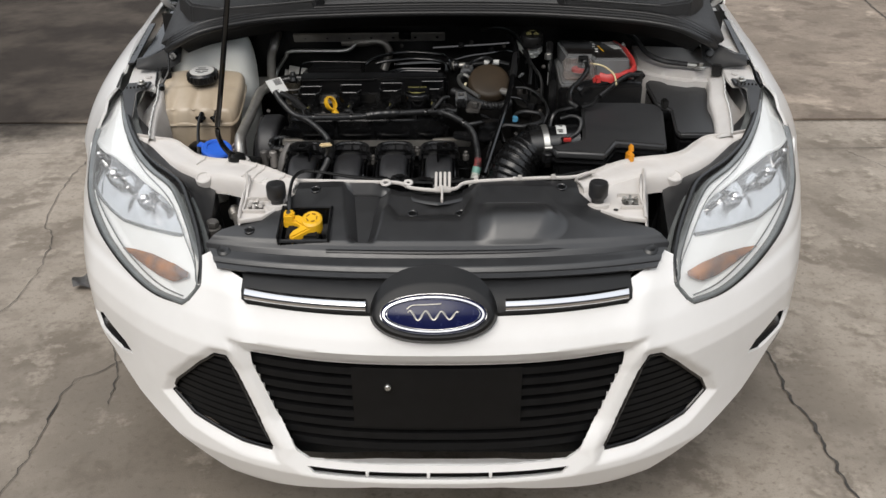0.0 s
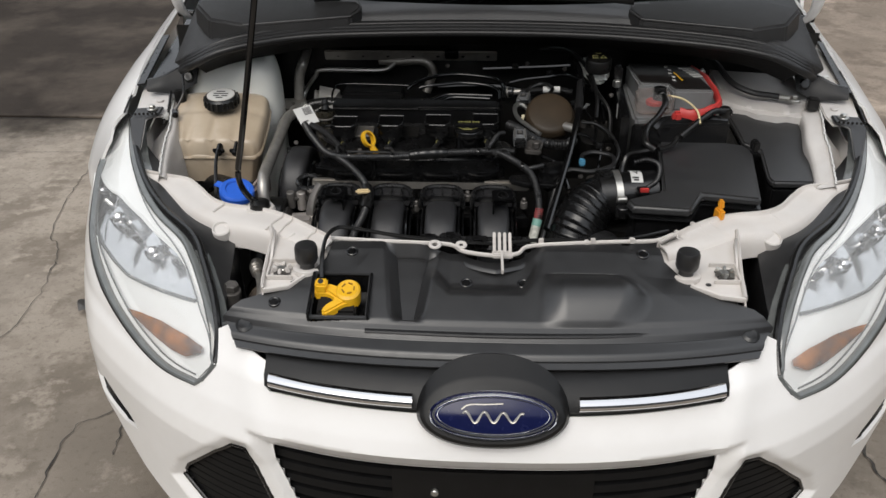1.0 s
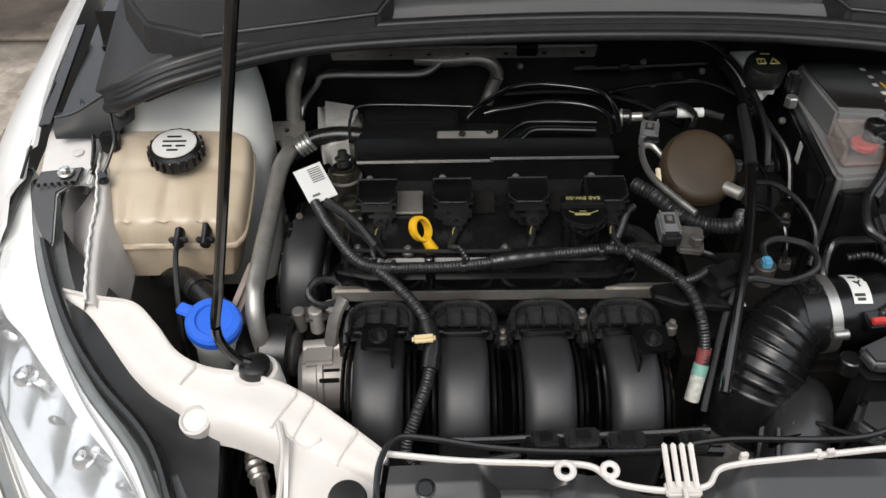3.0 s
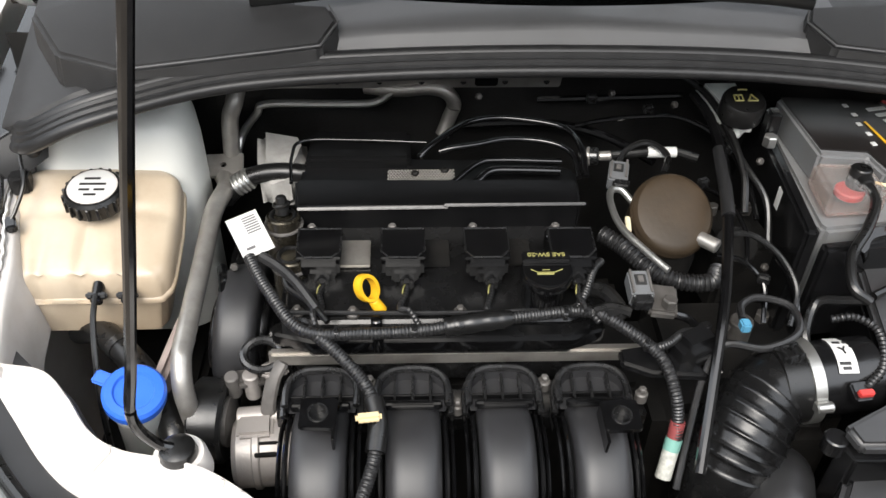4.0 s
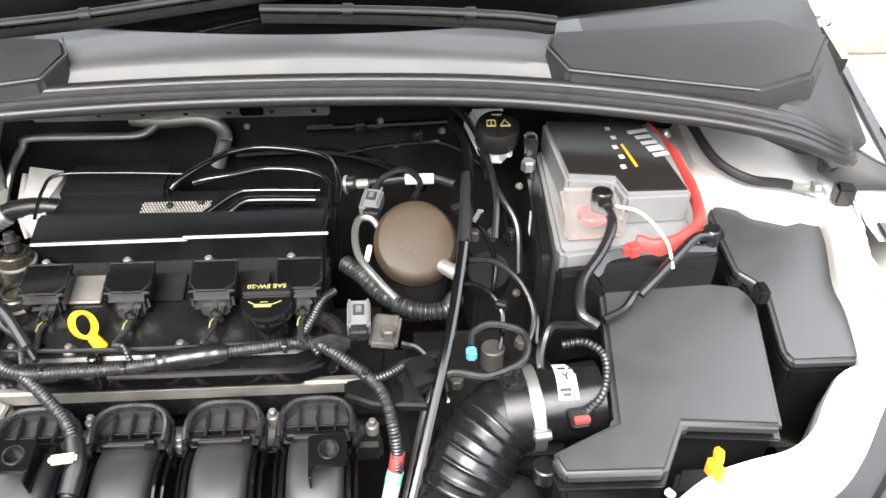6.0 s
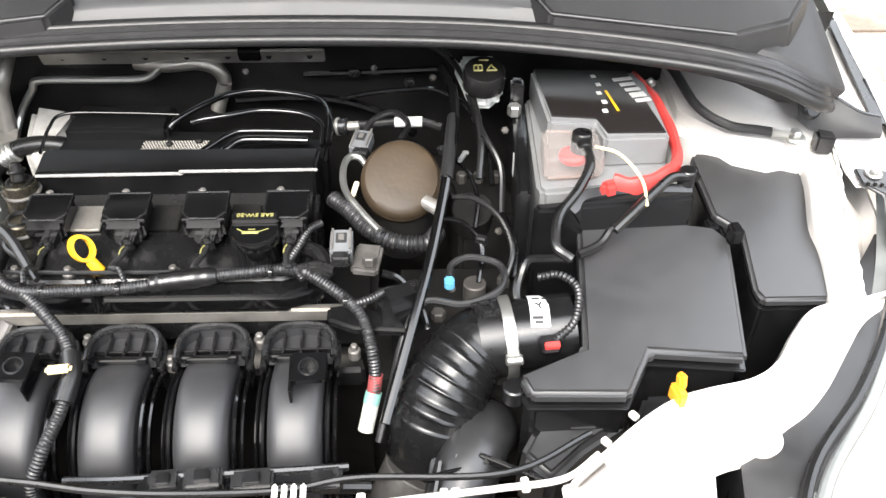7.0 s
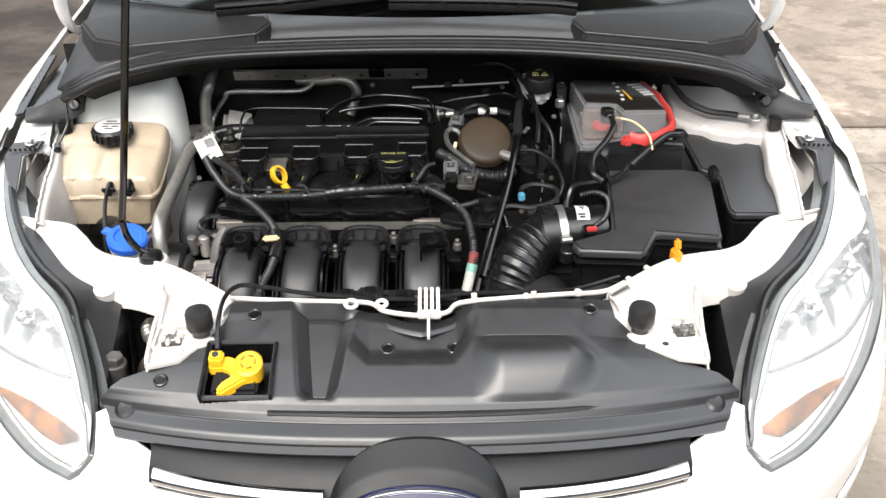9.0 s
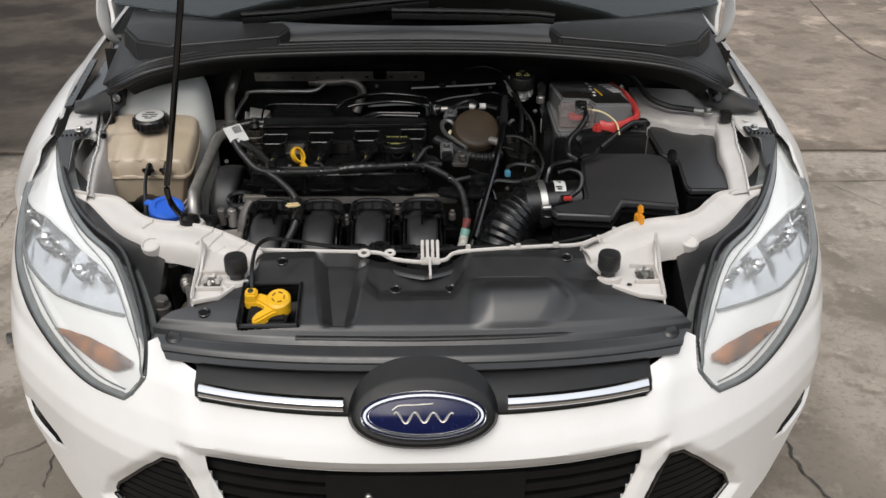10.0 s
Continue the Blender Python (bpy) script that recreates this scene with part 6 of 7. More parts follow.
# timing end, tensioner, alternator side
part("timing_block", prism([(-0.425, 0.66), (-0.425, 0.85), (-0.345, 0.85), (-0.343, 0.66)], 0.745, 0.2, 0.012, 3), BLACK, engine, "dark casting at the timing end")
def drum(half, reach, turn, a0, a1, lift):
    """A shell bent over an axis along x: half its width, its radius, and how far its crown stands up."""
    bm = bmesh.new()
    rows = []
    for t in steps(0, 1, 22):
        a = radians(a0 + (a1 - a0) * t)
        row = []
        for k in range(15):
            b = math.pi * k / 14
            px = half * math.copysign(abs(math.cos(b)) ** 0.55, math.cos(b))
            h = reach + lift * (math.sin(b) ** 0.5 if 0 < k < 14 else 0)
            row.append(bm.verts.new((turn[0] + px - 0.012 * t, turn[1] - h * math.sin(a), turn[2] + h * math.cos(a))))
        rows.append(row)
    for p, q in zip(rows, rows[1:]):
        for k in range(14):
            bm.faces.new((p[k], p[k + 1], q[k + 1], q[k]))
    return bm


DRUM = (-0.386, 0.698, 0.712)
tcov = part("timing_cover", drum(0.026, 0.056, DRUM, -62, 98, 0.028), RUNNER, engine, "satin dark grey rounded timing cover", 60)
part("timing_flange", drum(0.034, 0.046, DRUM, -60, 95, 0.010), BLACK, tcov, "", 60)
for a in (-20, 15, 50):
    part("flange_lug", cyl((-0.422, 0.698 - 0.056 * math.sin(radians(a)), 0.712 + 0.056 * math.cos(radians(a))), (-0.412, 0.698 - 0.056 * math.sin(radians(a)), 0.712 + 0.056 * math.cos(radians(a))), 0.006), BLACK, tcov)
tens = part("belt_pulley", lathe([(0.045, -0.02), (0.048, -0.017), (0.048, 0.014), (0.044, 0.018), (0.02, 0.012), (0.004, 0.012)], pose(-0.416, 0.580, 0.692, 90, 0, 84), 30), RUBBER, engine, "dusty black belt pulley")
part("pulley_hub", lathe([(0.03, 0.012), (0.03, 0.02), (0.012, 0.024), (0.002, 0.024)], pose(-0.416, 0.580, 0.692, 90, 0, 84), 24), DIRTY, tens)
alt = part("alternator", lathe([(0.02, -0.002), (0.034, 0.0), (0.040, 0.006), (0.040, 0.022), (0.0425, 0.024), (0.0425, 0.030), (0.040, 0.032), (0.040, 0.062), (0.036, 0.07)], axis_matrix((-0.392, 0.552, 0.668), (-0.32, 0.556, 0.668))[0], 30), PALE_CAST, engine, "dull metal alternator end")
part("alternator_lug", add(cyl((-0.388, 0.575, 0.700), (-0.340, 0.577, 0.703), 0.012), box((-0.366, 0.556, 0.705), (0.04, 0.03, 0.016), (0, 0, 4), 0.004)), PALE_CAST, alt)
for k in range(5):
    part("vent_slot", box((-0.352 + 0.0005 * k, 0.525 + 0.012 * k, 0.7035 - 0.0012 * (k - 2) ** 2), (0.024, 0.004, 0.006), (0, 0, 3), 0.001), DARK, alt)
part("mount_arm", add(box((-0.372, 0.604, 0.735), (0.04, 0.024, 0.012), (0, 10, 20), 0.004), cyl((-0.35, 0.606, 0.70), (-0.35, 0.604, 0.752), 0.010)), DIRTY, engine)
part("alloy_arm", add(tube([(-0.335, 0.60, 0.765), (-0.345, 0.588, 0.748), (-0.352, 0.575, 0.72), (-0.352, 0.57, 0.69)], 0.009, 10, flat=0.6), cyl((-0.392, 0.598, 0.715), (-0.392, 0.594, 0.75), 0.008)), CAST, engine, "bare alloy bracket arm")
part("lift_eye", tube([(-0.358 + 0.021 * math.cos(t), 0.612 + 0.0165 * math.sin(t), 0.763 + 0.007 * math.sin(t)) for t in steps(0, 2 * math.pi, 28)], 0.0052, 8, sub=1, smooth=False), SEAL_RUBBER, engine, "dark lifting eye")
part("eye_arm", add(box((-0.345, 0.60, 0.752), (0.03, 0.02, 0.008), (0, 8, 20), 0.003), cyl((-0.372, 0.600, 0.71), (-0.372, 0.598, 0.748), 0.009)), PALE_CAST, engine)
act = part("cam_actuator", add(cyl((-0.326, 0.675, 0.79), (-0.326, 0.684, 0.846), 0.021, 0.0205), cyl((-0.338, 0.722, 0.80), (-0.338, 0.734, 0.864), 0.0205, 0.020)), material("oily_bronze", (0.08, 0.072, 0.055), 0.27, metal=0.8, vary=0.3, scale=40), engine, "oily bronze actuator")
for x, y, z in ((-0.326, 0.6825, 0.836), (-0.338, 0.7325, 0.853)):
    part("actuator_ring", tube([(x + 0.0208 * math.cos(a), y + 0.0208 * math.sin(a), z) for a in steps(0, 2 * math.pi, 28)], 0.0022, 8, sub=1, smooth=False), CAST, act)
    part("actuator_ring", tube([(x + 0.0135 * math.cos(a), y + 0.0015 + 0.0135 * math.sin(a), z + 0.011) for a in steps(0, 2 * math.pi, 28)], 0.0026, 8, sub=1, smooth=False), RUBBER, act)
part("actuator_pin", add(cyl((-0.338, 0.734, 0.866), (-0.339, 0.74, 0.888), 0.0085, 0.006), cyl((-0.3385, 0.737, 0.876), (-0.339, 0.738, 0.880), 0.0105)), RUBBER, act)
# heat shield and lines behind the engine
shield_plate = part("heat_shield", sheet(lambda u, v: Vector((-0.22 + 0.085 * u, 0.806 + 0.04 * v, 0.8512 - 0.0012 * v)), steps(0, 1, 4), steps(0, 1, 3)), DARK, engine, "embossed foil heat shield")
dots = bmesh.new()
for i in range(22):
    for j in range(10):
        d = lathe([(0.0016, 0), (0.001, 0.0010), (0.0001, 0.0012)], pose(-0.2185 + 0.0038 * (i + 0.5 * (j % 2)), 0.808 + 0.0038 * j, 0.8511 - 0.00012 * j), 6)
        add(dots, d)
tagged(part("foil_embossing", dots, ALLOY, shield_plate), kind="stuff")
for x, y in ((-0.185, 0.833), (-0.148, 0.839)):
    part("shield_bolt", cyl((x, y, 0.849), (x, y, 0.855), 0.005, n=6), DARK, shield_plate)
for pts, r in (([(-0.18, 0.83, 0.878), (-0.168, 0.842, 0.885), (-0.14, 0.872, 0.888), (-0.113, 0.898, 0.887), (-0.067, 0.906, 0.887), (0.004, 0.887, 0.885), (0.022, 0.843, 0.882), (0.022, 0.80, 0.87)], 0.0042),
               ([(-0.155, 0.846, 0.876), (-0.139, 0.847, 0.88), (-0.109, 0.852, 0.882), (-0.068, 0.864, 0.882), (-0.016, 0.859, 0.88), (0.011, 0.839, 0.876), (0.014, 0.80, 0.868)], 0.0038),
               ([(-0.15, 0.797, 0.852), (-0.135, 0.812, 0.857), (-0.106, 0.840, 0.862), (-0.08, 0.845, 0.863), (-0.001, 0.843, 0.862)], 0.004),
               ([(-0.118, 0.797, 0.852), (-0.108, 0.806, 0.860), (-0.092, 0.820, 0.864), (-0.06, 0.822, 0.864), (-0.006, 0.822, 0.862)], 0.0055),
               ([(-0.335, 0.80, 0.862), (-0.338, 0.85, 0.868), (-0.325, 0.877, 0.872), (-0.25, 0.878, 0.872), (-0.17, 0.872, 0.872)], 0.0022)):
    part("hose", tube(pts, r, 12), GLOSSY, engine, "thin shiny black hose")
firepipe = thing("firewall_pipes", (-0.3, 0.95, 0.85), "bent bare metal pipes along the firewall", "pipe")
part("pipe", tube([(-0.428, 0.93, 0.80), (-0.418, 0.957, 0.83), (-0.395, 0.957, 0.863), (-0.38, 0.957, 0.878), (-0.295, 0.957, 0.878), (-0.238, 0.957, 0.88), (-0.211, 0.957, 0.898), (-0.19, 0.967, 0.905)], 0.0055, 10), STEEL, firepipe)
part("pipe", tube([(-0.25, 0.97, 0.897), (-0.205, 0.96, 0.898), (-0.165, 0.96, 0.901), (-0.142, 0.96, 0.894), (-0.131, 0.96, 0.876), (-0.137, 0.96, 0.854), (-0.146, 0.955, 0.83)], 0.010, 12), ALLOY, firepipe)
part("pipe", tube([(-0.41, 0.96, 0.925), (-0.417, 0.93, 0.896), (-0.426, 0.93, 0.868), (-0.43, 0.925, 0.80)], 0.0115, 12), ALU, firepipe)
part("pipe_bracket", holed_plate(0.052, 0.034, 0.004, 0.006, pose(-0.438, 0.905, 0.817, 22, 0, 4)), ALLOY, firepipe)
part("fluid_pipe", tube([(-0.44, 0.90, 0.80), (-0.43, 0.875, 0.81), (-0.428, 0.85, 0.815), (-0.434, 0.80, 0.818), (-0.438, 0.72, 0.80), (-0.441, 0.62, 0.785), (-0.441, 0.59, 0.778), (-0.438, 0.568, 0.75), (-0.43, 0.56, 0.69)], 0.0115, 14), ALU, firepipe, "thick dull aluminium pipe")
part("pipe_stay", box((-0.466, 0.64, 0.728), (0.016, 0.11, 0.05), (0, 0, -6), 0.006), material("dusty_pinkish_metal", (0.3, 0.245, 0.225), 0.5, vary=0.15, scale=30, stain=0.4, stain_scale=18, stain_colour=(0.16, 0.12, 0.1)), car, "dusty pinkish-white bracket")
part("firewall_bar", box((-0.18, 0.956, 0.913), (0.38, 0.006, 0.026), (24, 0, 0.5), 0.002), ALU, car, "bare metal firewall flange")
for k in range(7):
    part("flange_hole", cyl((-0.34 + 0.055 * k, 0.9545, 0.913), (-0.34 + 0.055 * k, 0.953, 0.9136), 0.004), DARK, engine)
part("flange_clip", box((-0.09, 0.953, 0.918), (0.03, 0.012, 0.02), (20, 0, 0), 0.002), BLACK, engine)
part("insulation", prism([(-0.395, 0.945), (-0.33, 0.945), (-0.327, 0.90), (-0.33, 0.845), (-0.38, 0.845), (-0.39, 0.89)], lambda x, y: 0.845 + 0.01 * math.sin(60 * x + 40 * y), 0.06, 0.012, 3), material("grey_insulation", (0.36, 0.35, 0.33), 0.9, vary=0.2, scale=40, bump=0.6, bump_scale=150), engine, "pale grey insulation wrap", 60)
part("coolant_hose", tube([(-0.43, 0.85, 0.80), (-0.40, 0.862, 0.825), (-0.36, 0.862, 0.835), (-0.31, 0.855, 0.835)], 0.012, 12), RUBBER, engine)
part("hose_clamp", tube([(-0.415, 0.858, 0.816), (-0.395, 0.862, 0.827)], 0.0145, 14, ribs=0.001, pitch=0.006, smooth=False), STEEL, engine)

# ---- wiring ----
loom = thing("wiring_loom", (-0.14, 0.58, 0.80), "black sleeved wiring loom with taped joints", "wiring loom")
part("main_sleeve", tube([(-0.368, 0.665, 0.862), (-0.345, 0.625, 0.85), (-0.305, 0.578, 0.836), (-0.24, 0.574, 0.834), (-0.18, 0.578, 0.834), (-0.126, 0.586, 0.836), (-0.06, 0.594, 0.838), (-0.003, 0.598, 0.838), (0.035, 0.575, 0.832), (0.068, 0.55, 0.815), (0.08, 0.52, 0.79), (0.083, 0.503, 0.758), (0.078, 0.49, 0.73)], 0.0064, 10, ribs=0.00045, pitch=0.0036), CABLE, loom, "black corrugated sleeve")
part("loom_branch", tube([(0.058, 0.557, 0.822), (0.078, 0.566, 0.822), (0.098, 0.584, 0.818), (0.122, 0.598, 0.806)], 0.0046, 10, ribs=0.0004, pitch=0.0036), CABLE, loom)
part("loom_branch", tube([(-0.018, 0.598, 0.839), (-0.004, 0.622, 0.846), (0.008, 0.65, 0.852), (0.02, 0.668, 0.848)], 0.0046, 10, ribs=0.0004, pitch=0.0036), CABLE, loom)
part("tape_wrap", tube([(-0.158, 0.581, 0.835), (-0.14, 0.583, 0.837), (-0.11, 0.587, 0.838), (-0.088, 0.59, 0.838)], 0.0118, 14, taper=lambda t: 0.72 + 0.2 * math.sin(math.pi * t) ** 0.5 + 0.04 * math.sin(31 * t)), RUBBER, loom)
part("down_sleeve", tube([(-0.30, 0.58, 0.835), (-0.27, 0.557, 0.825), (-0.238, 0.525, 0.806), (-0.228, 0.49, 0.79), (-0.232, 0.455, 0.775), (-0.245, 0.42, 0.755), (-0.255, 0.395, 0.72), (-0.22, 0.385, 0.68)], 0.0066, 10, ribs=0.00045, pitch=0.0036), CABLE, loom)
part("tape_wrap", tube([(-0.232, 0.515, 0.80), (-0.227, 0.492, 0.791), (-0.23, 0.465, 0.78)], 0.0102, 12), RUBBER, loom)
part("cream_tie", box((-0.236, 0.49, 0.803), (0.026, 0.011, 0.008), (0, 0, 6), 0.003), material("cream_tape", (0.66, 0.52, 0.3), 0.6), loom, "cream tie end")
for i, x in enumerate(COIL_X):
    y, z = 0.732 - 0.008 * i, 0.847 + 0.006 * i
    foot = (-0.292, -0.185, -0.105, 0.005)[i]
    part("coil_lead", tube([(x + 0.012, y - 0.079, z - 0.018), (x + 0.010, y - 0.095, z - 0.017), (x + (0.004 if i in (1, 2) else 0.014), y - 0.118, z - 0.014), (x * 0.4 + foot * 0.6, 0.601, 0.84), (foot, 0.584, 0.836)], 0.0031, 8, ribs=0.0004, pitch=0.005), CABLE, loom)
tagp = part("paper_tag", box((-0.37, 0.696, 0.868), (0.036, 0.056, 0.0012), (18, -8, 26), 0.0004), LABEL, loom, "white printed paper tag")
TG = pose(-0.37, 0.696, 0.8692, 18, -8, 26)
for k in range(7):
    part("tag_bar", box((0, 0, 0), (0.016, 0.0012, 0.0004), bevel=0), WIPER_GREY, tagp).data.transform(TG @ Matrix.Translation((0.006, 0.004 + 0.0034 * (k - 1), 0.0006)))
part("tag_bar", box((0, 0, 0), (0.010, 0.003, 0.0004), bevel=0), WIPER_GREY, tagp).data.transform(TG @ Matrix.Translation((-0.006, -0.018, 0.0006)))
part("tag_lead", tube([(-0.356, 0.668, 0.86), (-0.335, 0.655, 0.855), (-0.315, 0.635, 0.85), (-0.292, 0.605, 0.84)], 0.006, 8), CABLE, loom)
for (x, y, z, rz) in ((0.048, 0.608, 0.862, 0), (0.063, 0.806, 0.866, -14)):
    con = part("grey_connector", box((x, y, z), (0.024, 0.034, 0.02), (10, 0, rz), 0.002), material("grey_connector_plastic", (0.12, 0.124, 0.128), 0.45), loom, "grey plug connector")
    part("connector_slot", box((x, y + 0.002, z + 0.0105), (0.012, 0.014, 0.002), (10, 0, rz), 0.0005), INK, con)
    part("connector_core", box((x, y + 0.002, z + 0.0118), (0.006, 0.008, 0.002), (10, 0, rz), 0.0005), CAST, con)
    part("connector_collar", box((x, y - 0.019, z - 0.002), (0.02, 0.012, 0.016), (10, 0, rz), 0.002), SEAL_RUBBER, con)
    for d in (-0.0095, 0.0095):
        part("connector_rail", box((x + d, y, z + 0.0108), (0.0025, 0.03, 0.003), (10, 0, rz), 0.0006), CAST, con)
part("corrugated_hose", tube([(0.03, 0.72, 0.845), (0.05, 0.70, 0.843), (0.075, 0.668, 0.838), (0.105, 0.648, 0.835), (0.14, 0.645, 0.835), (0.155, 0.665, 0.835)], 0.0095, 12, ribs=0.0012, pitch=0.005), CABLE, loom, "fine corrugated hose")
part("long_cable", tube([(0.165, 0.89, 0.93), (0.178, 0.85, 0.92), (0.178, 0.78, 0.905), (0.165, 0.70, 0.885), (0.145, 0.61, 0.845), (0.12, 0.53, 0.80), (0.094, 0.451, 0.753)], 0.0062, 10), GLOSSY, loom, "long black sleeved cable")
part("long_cable", tube([(0.178, 0.80, 0.908), (0.17, 0.735, 0.895), (0.165, 0.70, 0.886)], 0.0078, 12), CABLE, loom)
part("blue_plug", box((0.165, 0.588, 0.824), (0.011, 0.013, 0.012), bevel=0.002), material("light_blue_plug", (0.08, 0.26, 0.4), 0.4), loom, "light blue plug")
part("plug_loop", tube([(0.165, 0.598, 0.824), (0.17, 0.618, 0.826), (0.192, 0.627, 0.828), (0.224, 0.613, 0.826), (0.22, 0.578, 0.822), (0.18, 0.56, 0.818), (0.138, 0.567, 0.816), (0.115, 0.545, 0.79), (0.10, 0.51, 0.745), (0.085, 0.47, 0.70)], 0.0042, 8), CABLE, loom)
band = part("red_tape", tube([(0.084, 0.508, 0.766), (0.081, 0.50, 0.748)], 0.0078, 12, smooth=False), material("dark_red_tape", (0.2, 0.04, 0.04), 0.6), loom)
part("printed_sleeve", tube([(0.081, 0.499, 0.747), (0.071, 0.478, 0.71)], 0.0086, 12, smooth=False), material("worn_print_sleeve", (0.42, 0.42, 0.38), 0.55, vary=0.3, scale=180), loom, "white and green printed sleeve")
part("green_band", tube([(0.0812, 0.4995, 0.748), (0.078, 0.493, 0.737)], 0.009, 12, smooth=False), material("sea_green_print", (0.16, 0.34, 0.29), 0.5), loom)

for x, y, z in ((-0.27, 0.575, 0.835), (-0.19, 0.577, 0.834), (-0.03, 0.596, 0.838), (0.052, 0.563, 0.824)):
    part("cable_tie", tube([(x - 0.002, y, z), (x + 0.002, y, z)], 0.0078, 12, smooth=False), SEAL_RUBBER, loom)
    part("tie_head", box((x, y - 0.004, z + 0.008), (0.005, 0.007, 0.004), (0, 0, 10), 0.001), SEAL_RUBBER, loom)
for x, y, z in ((-0.315, 0.612, 0.826), (-0.255, 0.607, 0.828), (-0.14, 0.606, 0.829), (-0.01, 0.612, 0.826)):
    part("cover_bolt", add(cyl((x, y + 0.006, z - 0.006), (x, y + 0.006, z), 0.0075), cyl((x, y + 0.006, z), (x, y + 0.006, z + 0.006), 0.0045, n=6)), DIRTY, engine)

# brown-capped canister with its pipes
cani = thing("brown_canister", (0.105, 0.74, 0.76), "round heat-browned canister with bent steel pipes", "canister")
body = part("canister_body", lathe([(0.038, -0.085), (0.042, -0.06), (0.0455, -0.035), (0.048, -0.010), (0.047, -0.002), (0.043, 0.003), (0.036, 0.005), (0.02, 0.0062), (0.002, 0.0066)], pose(0.113, 0.728, 0.868, 34, 2, 0) @ Matrix.Diagonal((1.0, 1.06, 1, 1)), 44), RUSTY, cani, "browned rounded lid")
part("canister_base", lathe([(0.034, -0.06), (0.038, -0.02), (0.036, 0.0), (0.02, 0.002)], pose(0.113, 0.735, 0.825), 30), DARK, cani)
part("lid_seam", lathe([(0.0475, -0.014), (0.0488, -0.012), (0.0488, -0.009), (0.0475, -0.007)], pose(0.113, 0.728, 0.868, 34, 2, 0) @ Matrix.Diagonal((1.0, 1.06, 1, 1)), 44), RUSTY, cani)
part("steel_pipe", tube([(0.075, 0.758, 0.858), (0.062, 0.775, 0.866), (0.048, 0.772, 0.868), (0.043, 0.745, 0.868), (0.048, 0.705, 0.866), (0.07, 0.665, 0.862), (0.088, 0.64, 0.858)], 0.0042, 10), STEEL, cani, "bent bright steel pipe")
part("outlet", cyl((0.14, 0.705, 0.85), (0.158, 0.688, 0.85), 0.0085), ALU, cani)
part("top_line", tube([(0.02, 0.845, 0.868), (0.07, 0.838, 0.875), (0.13, 0.838, 0.88), (0.165, 0.825, 0.878)], 0.0055, 10), RUBBER, cani)
part("line_label", tube([(0.105, 0.838, 0.8785), (0.14, 0.836, 0.88)], 0.0068, 12, smooth=False), LABEL, cani, "white label sleeve")
part("cream_tie", box((0.058, 0.715, 0.862), (0.006, 0.028, 0.004), (0, 0, -8), 0.001), material("cream_tie_plastic", (0.66, 0.6, 0.42), 0.5), cani)
part("white_clip", add(box((0.188, 0.775, 0.865), (0.005, 0.018, 0.006), (0, 0, -25), 0.001), box((0.193, 0.784, 0.866), (0.008, 0.004, 0.005), bevel=0.001)), BATT_CASE, cani)

# ---- intake hose and mass-air sensor ----
hose = thing("intake_hose", (0.16, 0.53, 0.70), "ribbed black rubber intake hose", "hose")
def bellows(t):
    """Smooth ends, and six sharp folds between them."""
    k = (t - 0.26) / 0.46
    fold = 0.055 * (1 - abs(math.sin(7 * math.pi * k))) ** 3 if 0 < k < 1 else 0.0
    return 0.93 + 0.14 * max(0, min(1, (t - 0.22) / 0.3)) + fold


part("bellows", tube([(0.216, 0.5545, 0.773), (0.193, 0.544, 0.768), (0.171, 0.524, 0.753), (0.153, 0.504, 0.729), (0.143, 0.491, 0.70), (0.139, 0.485, 0.65)], 0.0455, 36, sub=40, taper=bellows), BELLOWS, hose, "glossy black bellows with sharp folds", 25)
part("hose_cuff", tube([(0.195, 0.549, 0.772), (0.235, 0.553, 0.775)], 0.044, 30, smooth=False), RUBBER, hose)
for x, y, w, d in ((0.201, 0.561, 0.030, 0.004), (0.206, 0.546, 0.026, 0.004), (0.196, 0.553, 0.004, 0.030), (0.209, 0.556, 0.004, 0.026)):
    part("cuff_rib", box((x, y, 0.8185), (w, d, 0.006), (0, 0, 16), 0.001), SEAL_RUBBER, hose)
part("hose_clamp", tube([(0.222, 0.552, 0.774), (0.234, 0.553, 0.775)], 0.0465, 36, smooth=False), STEEL, hose, "bright steel hose clamp")
part("clamp_screw", add(cyl((0.222, 0.503, 0.788), (0.240, 0.504, 0.789), 0.006), box((0.23, 0.508, 0.786), (0.016, 0.008, 0.014), bevel=0.002)), STEEL, hose)
part("sensor_body", tube([(0.234, 0.553, 0.775), (0.30, 0.558, 0.78)], 0.041, 30, smooth=False), BLACK, hose)
thicken(part("sensor_label", sheet(lambda u, v: Vector((0.250 + 0.021 * u, 0.5545 + 0.0416 * math.cos(math.pi * (0.28 + 0.42 * v)), 0.7770 + 0.0416 * math.sin(math.pi * (0.28 + 0.42 * v)))), steps(0, 1, 4), steps(0, 1, 16)), LABEL, hose, "white printed sensor label"), 0.0006, 0)
for k, (dx, a, w) in enumerate(((0.0, 0.40, 0.008), (0.009, 0.40, 0.004), (0.0, 0.62, 0.012), (0.001, 0.66, 0.009))):
    part("label_bar", box((0.258 + dx, 0.5545 + 0.0424 * math.cos(math.pi * a), 0.777 + 0.0424 * math.sin(math.pi * a)), (w, 0.0035, 0.0008), (180 * a - 90, 0, 0), 0), INK, hose)
words("Y", 0.013, pose(0.261, 0.5545, 0.8192, 0, 0, 10), INK, "label_letter", hose, 0.0004)
